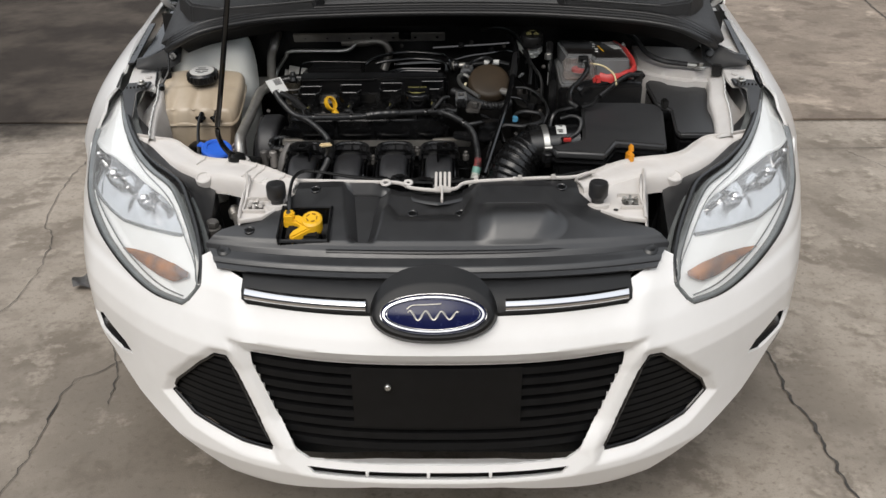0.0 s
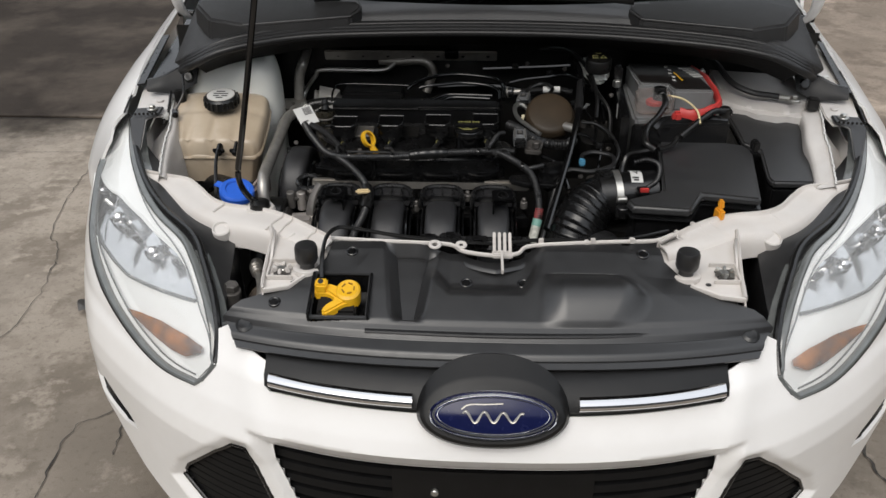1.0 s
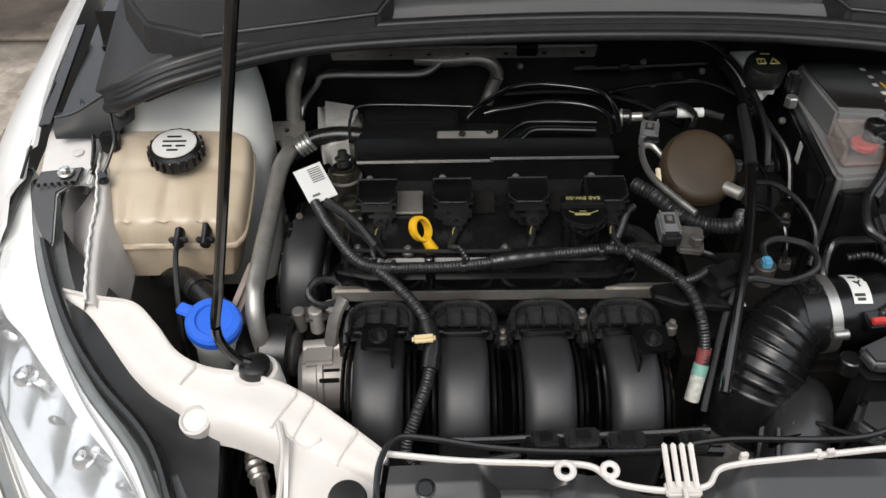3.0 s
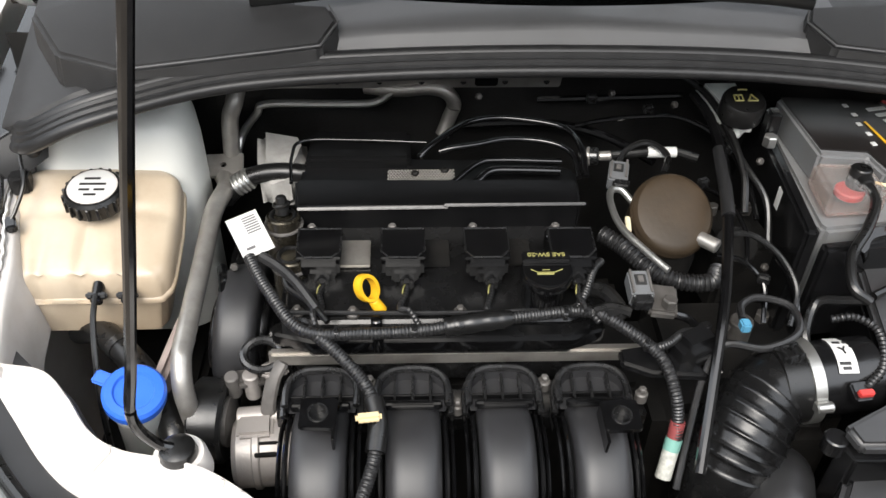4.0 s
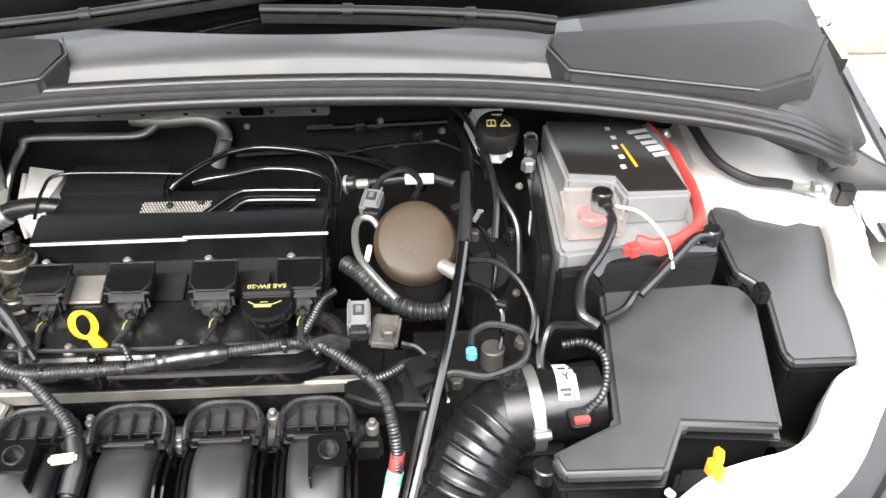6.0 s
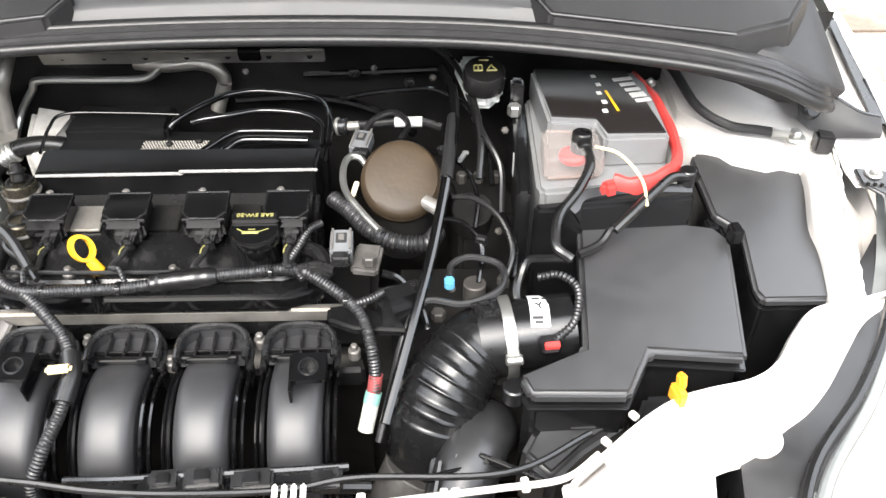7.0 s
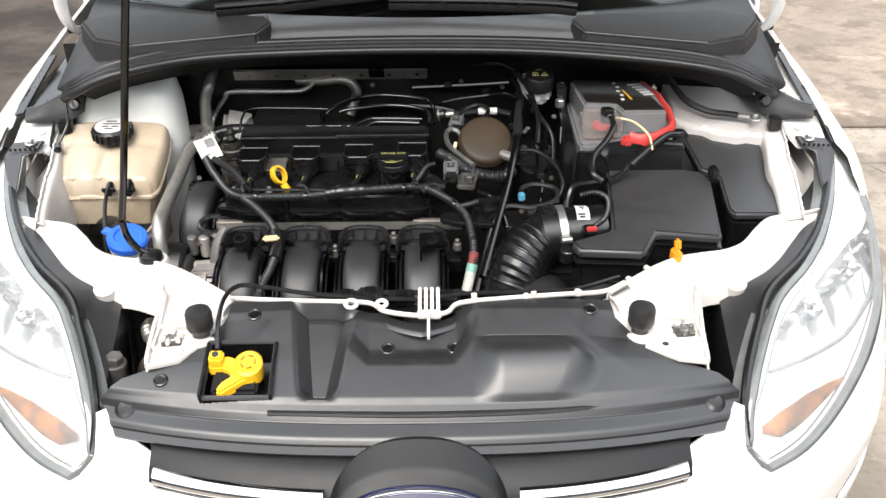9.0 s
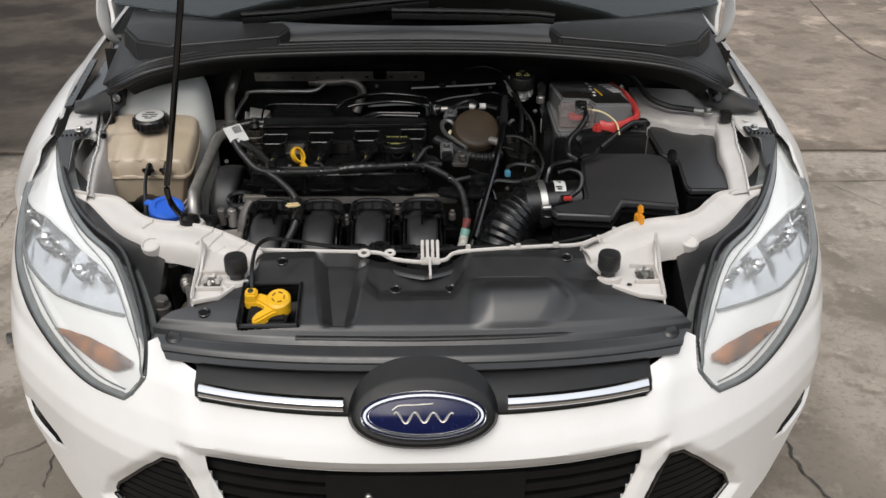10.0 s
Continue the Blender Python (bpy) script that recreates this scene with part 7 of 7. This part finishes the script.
part("sensor_plug", box((0.268, 0.513, 0.80), (0.02, 0.02, 0.012), (20, 0, 8), 0.002), BLACK, hose)
part("red_tab", box((0.270, 0.507, 0.806), (0.016, 0.007, 0.007), (10, 0, 5), 0.001), RED, hose, "small red lock tab")
part("sensor_lead", tube([(0.265, 0.60, 0.82), (0.288, 0.594, 0.828), (0.305, 0.572, 0.826), (0.297, 0.535, 0.815), (0.275, 0.515, 0.806)], 0.0042, 10, ribs=0.0007, pitch=0.005), CABLE, hose)

# ---- air filter box, fuse box, battery ----
def lid_z(x, y):
    return 0.838 + 0.16 * (y - 0.678) - 0.07 * (x - 0.32)
air = thing("air_filter_box", (0.36, 0.56, 0.66), "dark grey plastic air filter box with a stepped lid", "air filter box")
LID = [(0.32, 0.677), (0.442, 0.685), (0.486, 0.68), (0.50, 0.66), (0.476, 0.494), (0.372, 0.498), (0.342, 0.445), (0.24, 0.442), (0.231, 0.465), (0.302, 0.5)]
lid = part("lid", prism(LID, lid_z, 0.016, 0.005, 3, 0.002), LID_GREY, air, "satin dark grey lid")
part("lid_flange", prism([(0.36 + (x - 0.36) * 1.02, 0.57 + (y - 0.57) * 1.02) for x, y in LID], lambda x, y: lid_z(x, y) - 0.020, 0.005, 0.0015), BLACK, air)
part("box_base", prism([(0.36 + (x - 0.36) * 0.96, 0.57 + (y - 0.57) * 0.96) for x, y in LID], lambda x, y: lid_z(x, y) - 0.017, 0.16, 0.004, 2), BLACK, air)
part("lid_step", prism([(0.367, 0.474), (0.478, 0.476), (0.484, 0.445), (0.35, 0.44)], 0.765, 0.03, 0.005), BLACK, air)
part("lid_clip", box((0.502, 0.655, 0.835), (0.014, 0.022, 0.02), bevel=0.003), BLACK, air)
part("lid_screw", cyl((0.226, 0.462, 0.775), (0.226, 0.462, 0.795), 0.012), BLACK, air)
part("air_duct", tube([(0.212, 0.515, 0.65), (0.203, 0.488, 0.694), (0.190, 0.456, 0.707), (0.175, 0.418, 0.697), (0.162, 0.382, 0.67), (0.15, 0.345, 0.63)], 0.035, 28, flat=0.95), GREY_BLACK, air, "glossy black moulded air duct")
for k in range(4):
    part("duct_rib", box((0.146 + 0.017 * k, 0.402 + 0.006 * k, 0.716 - 0.003 * abs(k - 1)), (0.0035, 0.05, 0.016), (24, 0, -12), 0.001), GLOSSY, air)
part("duct_rib", box((0.172, 0.412, 0.724), (0.075, 0.0035, 0.012), (0, 0, 14), 0.001), GLOSSY, air)
part("duct_rib", box((0.222, 0.41, 0.728), (0.07, 0.005, 0.010), (0, 6, -24), 0.001), SEAL_RUBBER, air)
dbox = part("duct_box", prism([(0.232, 0.425), (0.268, 0.482), (0.344, 0.482), (0.350, 0.457), (0.30, 0.427), (0.262, 0.395)], lambda x, y: 0.738 + 0.2 * (y - 0.44), 0.07, 0.008, 3, 0.006), GREY_BLACK, air, "black moulded duct mouth")
for k in range(3):
    part("moulded_mark", box((0.300, 0.462 - 0.007 * k, 0.7455 - 0.0008 * k), (0.05 - 0.012 * k, 0.0025, 0.001), (7, 0, 0), 0.0003), GREY_BLACK, dbox)
part("throttle_body", add(add(cyl((0.10, 0.43, 0.60), (0.13, 0.46, 0.66), 0.042), box((0.135, 0.40, 0.64), (0.06, 0.05, 0.05), (0, 0, 30), 0.008)), box((0.10, 0.39, 0.655), (0.05, 0.01, 0.03), (0, 0, 20), 0.002)), DIRTY, hose, "dull metal throttle body")

fuse = thing("fuse_box", (0.57, 0.72, 0.68), "black plastic fuse box with a flat lid", "fuse box")
def fuse_z(x, y):
    return 0.789 + 0.24 * (y - 0.60)
FZ = [(0.488, 0.805), (0.495, 0.818), (0.618, 0.812), (0.628, 0.802), (0.622, 0.61), (0.614, 0.592), (0.528, 0.592), (0.521, 0.605), (0.526, 0.69), (0.498, 0.715)]
part("lid", prism(FZ, fuse_z, 0.014, 0.004, 3), LID_GREY, fuse, "satin dark grey lid")
part("lid_notch", add(box((0.515, 0.70, 0.795), (0.02, 0.03, 0.02), bevel=0.003), box((0.50, 0.715, 0.79), (0.02, 0.02, 0.03), bevel=0.003)), BLACK, fuse)
part("box_base", prism([(0.57 + (x - 0.57) * 0.97, 0.73 + (y - 0.73) * 0.98) for x, y in FZ], lambda x, y: fuse_z(x, y) - 0.018, 0.14, 0.003), BLACK, fuse)

bat = thing("battery", (0.36, 0.80, 0.73), "grey car battery with a dark label and red clamp cover", "battery")
BA = [(0.288, 0.915), (0.425, 0.905), (0.438, 0.895), (0.438, 0.72), (0.425, 0.708), (0.278, 0.69), (0.272, 0.70), (0.28, 0.905)]
part("case", prism(BA, 0.872, 0.15, 0.005), BATT_CASE, bat, "light grey battery case")
part("case_lid", prism([(0.286, 0.915), (0.424, 0.905), (0.434, 0.892), (0.434, 0.745), (0.355, 0.742), (0.348, 0.775), (0.293, 0.782)], 0.912, 0.042, 0.004), BATT_CASE, bat)
part("clear_hood", prism([(0.284, 0.775), (0.35, 0.77), (0.352, 0.712), (0.28, 0.706)], 0.908, 0.034, 0.005), glass("cloudy_clear_hood", (0.9, 0.82, 0.78), 0.1, 0.14), bat, "cloudy stained terminal hood")
lab = part("label", prism([(0.290, 0.912), (0.412, 0.904), (0.430, 0.752), (0.36, 0.752), (0.352, 0.785), (0.298, 0.792)], 0.914, 0.0025, 0.0005), material("dark_brown_label", (0.014, 0.012, 0.0115), 0.35, vary=0.15, scale=20), bat, "dark brown battery label")
for k in range(5):
    part("letter_bar", box((0.402 + 0.004 * k, 0.880 - 0.0135 * k, 0.9150), (0.020 if k else 0.026, 0.007 if k != 3 else 0.011, 0.001), (0, 0, 12), 0), LABEL, lab, "plain pale bar")
for k in range(5):
    part("label_bar", box((0.365 + 0.003 * (k % 2), 0.80 + 0.022 * k, 0.9150), (0.006, 0.007, 0.001), (0, 0, 8), 0), LABEL, lab)
part("label_bar", box((0.378, 0.825, 0.9150), (0.003, 0.05, 0.001), (0, 0, 8), 0), YELLOW, lab)
part("red_sheath", tube([(0.422, 0.905, 0.905), (0.438, 0.85, 0.903), (0.445, 0.79, 0.897), (0.442, 0.73, 0.89), (0.42, 0.70, 0.885), (0.385, 0.685, 0.88), (0.358, 0.69, 0.88)], 0.0062, 10, flat=1.9, taper=lambda t: 0.75 + 0.6 * t + 0.08 * math.sin(40 * t)), RED, bat, "bright red cable cover")
part("red_boot", cyl((0.318, 0.738, 0.885), (0.318, 0.738, 0.894), 0.017), RED, bat)
part("sheath_end", box((0.352, 0.682, 0.882), (0.02, 0.016, 0.02), (0, 0, 20), 0.005), RED, bat)
part("terminal", add(cyl((0.328, 0.745, 0.89), (0.328, 0.747, 0.918), 0.013, 0.012), cyl((0.33, 0.728, 0.905), (0.329, 0.745, 0.91), 0.009)), RUBBER, bat, "black terminal clamp")
part("positive_cable", tube([(0.33, 0.735, 0.908), (0.332, 0.705, 0.90), (0.315, 0.675, 0.885), (0.29, 0.645, 0.87), (0.284, 0.612, 0.855), (0.30, 0.60, 0.845)], 0.006, 10), RUBBER, bat)
part("negative_cable", tube([(0.447, 0.695, 0.888), (0.425, 0.69, 0.89), (0.40, 0.668, 0.885), (0.375, 0.648, 0.873), (0.352, 0.632, 0.86)], 0.006, 10), RUBBER, bat)
part("negative_clamp", add(cyl((0.447, 0.70, 0.86), (0.447, 0.70, 0.895), 0.010), box((0.452, 0.705, 0.885), (0.02, 0.022, 0.012), bevel=0.003)), RUBBER, bat)
part("thin_wire", tube([(0.342, 0.735, 0.905), (0.37, 0.722, 0.902), (0.388, 0.68, 0.895), (0.39, 0.65, 0.88)], 0.002, 6), material("cream_wire", (0.7, 0.6, 0.35), 0.5), bat)
part("tray_rim", tube([(0.31, 0.668, 0.852), (0.33, 0.682, 0.862), (0.40, 0.688, 0.864), (0.45, 0.695, 0.858)], 0.012, 8, flat=1.6), BLACK, bat, "black battery tray rim")
part("tray_front", box((0.36, 0.676, 0.80), (0.19, 0.016, 0.14), (0, 0, 7), 0.004), BLACK, bat)
part("tray_wall", box((0.262, 0.80, 0.80), (0.016, 0.26, 0.17), (0, 0, -4), 0.004), BLACK, bat)
part("tray_latch", box((0.262, 0.86, 0.90), (0.016, 0.02, 0.05), bevel=0.003), BLACK, bat)
part("tray_tag", box((0.253, 0.765, 0.86), (0.004, 0.014, 0.03), bevel=0.001), LABEL, bat)
part("tray_bolt", cyl((0.258, 0.842, 0.885), (0.258, 0.842, 0.9), 0.009, n=6), STEEL, bat)
part("battery_vent", cyl((0.44, 0.885, 0.905), (0.446, 0.885, 0.91), 0.006), STEEL, bat)

# ---- strut tower with its earth cable ----
part("strut_tower", prism([(0.46, 0.99), (0.67, 0.96), (0.67, 0.79), (0.60, 0.775), (0.52, 0.80), (0.46, 0.86)], lambda x, y: 0.868 + 0.1 * (y - 0.8), 0.3, 0.02, 4), BODY_IN, car, "dusty white strut tower", 60)
earth = thing("earth_cable", (0.53, 0.81, 0.88), "black cable with a metal eyelet on the white tower", "cable")
part("cable", tube([(0.455, 0.93, 0.925), (0.472, 0.895, 0.92), (0.492, 0.835, 0.90), (0.525, 0.805, 0.89), (0.565, 0.80, 0.885), (0.585, 0.797, 0.883)], 0.0062, 10), CABLE, earth)
part("eyelet", add(tube([(0.58, 0.797, 0.883), (0.60, 0.793, 0.882)], 0.007, 10, smooth=False), cyl((0.608, 0.79, 0.876), (0.608, 0.79, 0.882), 0.014)), STEEL, earth)
part("eyelet_bolt", cyl((0.608, 0.79, 0.882), (0.608, 0.79, 0.89), 0.008, n=6), STEEL, earth)

# ---- brake fluid reservoir ----
brake = thing("brake_fluid_reservoir", (0.22, 0.87, 0.88), "white brake fluid reservoir with a black cap and yellow marks", "reservoir")
part("reservoir", prism([(0.185, 0.95), (0.247, 0.95), (0.247, 0.872), (0.232, 0.852), (0.20, 0.855)], 0.918, 0.035, 0.01, 3), MILK, brake)
BC = pose(0.219, 0.862, 0.925, 12, 0, 0)
cap = part("cap", lathe([(0.027, -0.008), (0.027, 0.014), (0.0245, 0.018), (0.002, 0.018)], BC, 26), RUBBER, brake, "black screw cap")
for a, b in (((-0.013, 0.006), (-0.003, 0.006)), ((-0.013, -0.004), (-0.003, -0.004)), ((-0.013, 0.006), (-0.013, -0.004)), ((-0.003, 0.006), (-0.003, -0.004)), ((-0.008, 0.006), (-0.008, -0.004)), ((0.003, -0.004), (0.015, -0.004)), ((0.003, -0.004), (0.009, 0.007)), ((0.015, -0.004), (0.009, 0.007)), ((-0.006, 0.016), (0.006, 0.016))):
    part("cap_mark", tube([BC @ Vector((*a, 0.019)), BC @ Vector((*b, 0.019))], 0.0011, 6, smooth=False), YINK, cap)
part("brake_line", tube([(0.20, 0.87, 0.90), (0.215, 0.80, 0.885), (0.235, 0.76, 0.86), (0.235, 0.72, 0.82)], 0.004, 8), RUBBER, brake)

# ---- loose leads and dark hardware between the engine and the battery
leads = thing("engine_leads", (0.18, 0.72, 0.80), "thin black leads between engine and battery", "cable")
for pts, r in (([(0.062, 0.815, 0.87), (0.078, 0.838, 0.882), (0.104, 0.842, 0.89), (0.122, 0.815, 0.89), (0.112, 0.785, 0.885)], 0.004),
               ([(0.10, 0.955, 0.93), (0.15, 0.94, 0.935), (0.185, 0.905, 0.925), (0.205, 0.85, 0.905), (0.212, 0.79, 0.88), (0.208, 0.75, 0.85)], 0.0045),
               ([(0.172, 0.70, 0.86), (0.20, 0.698, 0.858), (0.228, 0.675, 0.845), (0.24, 0.64, 0.825), (0.228, 0.61, 0.80)], 0.0035),
               ([(0.30, 0.602, 0.846), (0.278, 0.61, 0.838), (0.255, 0.62, 0.825), (0.242, 0.60, 0.80), (0.245, 0.575, 0.78)], 0.0055),
               ([(0.0, 0.64, 0.835), (0.02, 0.625, 0.838), (0.03, 0.60, 0.835), (0.012, 0.592, 0.836)], 0.009),
               ([(0.04, 0.592, 0.842), (0.02, 0.60, 0.842), (0.0, 0.596, 0.84)], 0.006),
               ([(-0.33, 0.66, 0.85), (-0.325, 0.635, 0.845), (-0.30, 0.615, 0.84), (-0.28, 0.59, 0.836)], 0.0035),
               ([(0.16, 0.50, 0.73), (0.15, 0.46, 0.71), (0.14, 0.42, 0.68), (0.13, 0.38, 0.62)], 0.006),
               ([(-0.25, 0.40, 0.70), (-0.20, 0.39, 0.71), (-0.12, 0.385, 0.735), (0.0, 0.385, 0.74), (0.08, 0.39, 0.73)], 0.006),
               ([(0.35, 0.64, 0.855), (0.335, 0.625, 0.845), (0.31, 0.612, 0.842)], 0.005)):
    part("lead", tube(pts, r, 8), RUBBER, leads)
pump = thing("brake_hydraulic_unit", (0.22, 0.74, 0.70), "dark metal hydraulic block in the shadow", "hydraulic unit")
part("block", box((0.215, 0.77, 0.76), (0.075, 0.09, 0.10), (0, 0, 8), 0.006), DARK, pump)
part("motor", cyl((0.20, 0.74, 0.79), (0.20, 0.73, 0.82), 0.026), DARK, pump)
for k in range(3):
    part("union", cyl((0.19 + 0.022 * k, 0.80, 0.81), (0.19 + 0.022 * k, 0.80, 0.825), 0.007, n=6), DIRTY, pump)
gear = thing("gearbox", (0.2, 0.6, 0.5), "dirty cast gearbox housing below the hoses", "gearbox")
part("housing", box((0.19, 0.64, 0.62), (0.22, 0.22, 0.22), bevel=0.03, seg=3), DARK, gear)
part("vent_cap", cyl((0.20, 0.66, 0.73), (0.20, 0.66, 0.76), 0.014), DIRTY, gear)
for x, y in ((0.155, 0.63), (0.24, 0.69), (0.25, 0.62)):
    part("housing_bolt", cyl((x, y, 0.728), (x, y, 0.742), 0.009, n=6), DIRTY, gear)
part("bracket", prism([(0.03, 0.58), (0.06, 0.585), (0.11, 0.56), (0.12, 0.54), (0.06, 0.545), (0.03, 0.56)], 0.80, 0.012, 0.003), BLACK, gear)
part("bracket_arm", box((0.11, 0.575, 0.80), (0.05, 0.04, 0.05), (0, 0, 25), 0.01), BLACK, gear)
part("earth_plate", add(box((0.075, 0.605, 0.845), (0.03, 0.04, 0.012), (8, 0, -10), 0.003), cyl((0.078, 0.592, 0.85), (0.078, 0.592, 0.862), 0.008, n=6)), DIRTY, loom)

# ---- small lines, plugs and clips on the firewall and round the gearbox ----
lines = thing("firewall_leads", (0.1, 0.95, 0.85), "thin shiny black leads clipped to the firewall", "cable")
for pts, r in (([(0.03, 0.93, 0.86), (0.07, 0.925, 0.872), (0.12, 0.92, 0.88), (0.16, 0.90, 0.89), (0.20, 0.86, 0.885), (0.222, 0.80, 0.865), (0.225, 0.75, 0.84)], 0.0035),
               ([(-0.02, 0.955, 0.885), (0.05, 0.95, 0.89), (0.12, 0.945, 0.895), (0.17, 0.94, 0.90)], 0.0045),
               ([(-0.12, 0.965, 0.84), (-0.05, 0.962, 0.845), (0.02, 0.955, 0.845), (0.08, 0.93, 0.84), (0.13, 0.88, 0.835)], 0.006),
               ([(0.13, 0.80, 0.86), (0.16, 0.79, 0.862), (0.19, 0.77, 0.855), (0.205, 0.73, 0.84), (0.20, 0.69, 0.82)], 0.003),
               ([(0.155, 0.68, 0.845), (0.185, 0.675, 0.84), (0.205, 0.65, 0.825), (0.20, 0.615, 0.80)], 0.003),
               ([(0.09, 0.60, 0.83), (0.11, 0.60, 0.82), (0.13, 0.585, 0.80), (0.14, 0.56, 0.78)], 0.0045),
               ([(0.235, 0.70, 0.83), (0.245, 0.66, 0.815), (0.24, 0.62, 0.80)], 0.0045),
               ([(-0.42, 0.74, 0.78), (-0.41, 0.70, 0.79), (-0.405, 0.66, 0.775), (-0.41, 0.63, 0.74)], 0.006)):
    part("lead", tube(pts, r, 8), GLOSSY, lines)
for x, y, z, rz in ((0.05, 0.94, 0.895, 0), (0.125, 0.93, 0.885, 10), (0.21, 0.84, 0.88, 30), (0.165, 0.79, 0.866, 20), (0.205, 0.655, 0.83, -20), (0.125, 0.595, 0.815, 15)):
    part("lead_clip", box((x, y, z), (0.014, 0.010, 0.012), (0, 0, rz), 0.002), SEAL_RUBBER, lines)
for x, y, z in ((0.075, 0.945, 0.90), (0.155, 0.925, 0.895), (0.245, 0.83, 0.87), (0.23, 0.71, 0.80), (0.17, 0.64, 0.77), (-0.10, 0.955, 0.89), (-0.40, 0.72, 0.80)):
    part("steel_clip", cyl((x, y, z), (x + 0.002, y - 0.006, z + 0.003), 0.005, n=6), DIRTY, lines)
valve = thing("vacuum_valve", (0.03, 0.86, 0.85), "small black valve with a pale band", "valve")
part("valve_body", cyl((0.022, 0.845, 0.868), (0.044, 0.84, 0.872), 0.011), SEAL_RUBBER, valve)
part("valve_band", cyl((0.030, 0.8432, 0.8695), (0.035, 0.842, 0.8705), 0.0118), ALU, valve)
part("valve_nose", cyl((0.044, 0.84, 0.872), (0.06, 0.838, 0.874), 0.006), ALU, valve)

# plugs and cables along the radiator cover's back edge
plugs = thing("cooling_fan_plugs", (-0.06, 0.37, 0.75), "black plugs and cables behind the radiator cover", "connector")
for x, w, h in ((-0.112, 0.03, 0.022), (-0.075, 0.036, 0.03), (-0.03, 0.04, 0.018), (0.04, 0.03, 0.016)):
    body = part("plug", box((x, 0.375, 0.765), (w, 0.022, h), (10, 0, 4), 0.003), SEAL_RUBBER, plugs)
    part("plug_latch", box((x, 0.372, 0.765 + h / 2 + 0.002), (w * 0.4, 0.012, 0.004), (10, 0, 4), 0.001), BLACK, body)
for pts in ([(-0.22, 0.40, 0.74), (-0.16, 0.385, 0.76), (-0.10, 0.38, 0.77), (-0.02, 0.384, 0.768), (0.06, 0.39, 0.765)],):
    part("plug_cable", tube(pts, 0.0042, 8), SEAL_RUBBER, plugs)

# ---- the rest of the car, plain ----
def cabin(u, v):
    """u round the section from sill to sill over the roof, v from the windscreen's foot to the tail."""
    y = 1.62 + 2.7 * v
    roof = float(np.interp(y, (1.62, 2.0, 2.7, 3.4, 4.0, 4.32), (1.32, 1.45, 1.48, 1.42, 1.2, 0.95)))
    a = (u - 0.5) * 2
    k = abs(a)
    if k > 0.55:
        z = 0.95 - (k - 0.55) / 0.45 * 0.75
        x = 0.905 - 0.03 * ((z - 0.6) / 0.4) ** 2
    else:
        t = k / 0.55
        x = 0.86 * min(1, t * 1.25) ** 0.9 if t < 0.8 else 0.86 + 0.04 * (t - 0.8) / 0.2
        x = 0.62 * t / 0.62 if t < 0.62 else 0.62 + (0.89 - 0.62) * (t - 0.62) / 0.38
        z = roof - 0.03 * (t / 0.62) ** 2 if t < 0.62 else (roof - 0.03) + (0.95 - roof + 0.03) * (t - 0.62) / 0.38
    narrow = 1 - 0.12 * max(0, (y - 3.6) / 0.72) ** 2
    return Vector((math.copysign(x * narrow, a) if a else 0.0, y, z))


shell = part("body_shell", sheet(cabin, steps(0, 1, 80), steps(0, 1, 30)), WHITE, car, "white car body behind the bonnet", 60)
thicken(shell, 0.01, 0)
for s in (1, -1):
    part("door_glass", sheet(lambda u, v: Vector((s * (0.885 - 0.235 * v), 1.95 + 1.5 * u + 0.25 * v * (1 - 2 * u), 0.985 + 0.38 * v)), steps(0, 1, 8), steps(0, 1, 5)), SCREEN, car, "dark side windows")
    part("pillar", tube([(s * 0.755, 1.40, 1.10), (s * 0.735, 1.52, 1.2), (s * 0.69, 1.68, 1.33), (s * 0.63, 1.85, 1.43)], 0.03, 10), WHITE, car, "white windscreen pillar")
    part("mirror", lathe([(0.02, -0.05), (0.075, -0.03), (0.085, 0.02), (0.06, 0.06), (0.01, 0.07)], pose(s * 0.97, 1.78, 1.09, 90, 0, 0) @ Matrix.Diagonal((1.2, 0.8, 1, 1)), 20), WHITE, car, "white door mirror")
    rear_wheel = part("wheel", lathe([(0.19, -0.1), (0.3, -0.1), (0.318, -0.07), (0.318, 0.07), (0.3, 0.1), (0.19, 0.1)], pose(s * 0.80, 3.62, 0.318, 0, 90, 0), 40), RUBBER, car, "black tyre and wheel")
    part("rim", lathe([(0.05, 0.06), (0.19, 0.09), (0.2, 0.1), (0.2, -0.09), (0.03, -0.02)], pose(s * 0.80, 3.62, 0.318, 0, 90 * s, 0), 30), ALLOY, rear_wheel)
part("floor_pan", box((0, 2.6, 0.25), (1.6, 3.3, 0.05), bevel=0.01), DARK, car)
part("tail", sheet(lambda u, v: Vector((u * 0.79, 4.32 + 0.05 * math.sin(math.pi * v), 0.2 + 0.75 * v)), steps(-1, 1, 8), steps(0, 1, 6)), WHITE, car, "white tail")
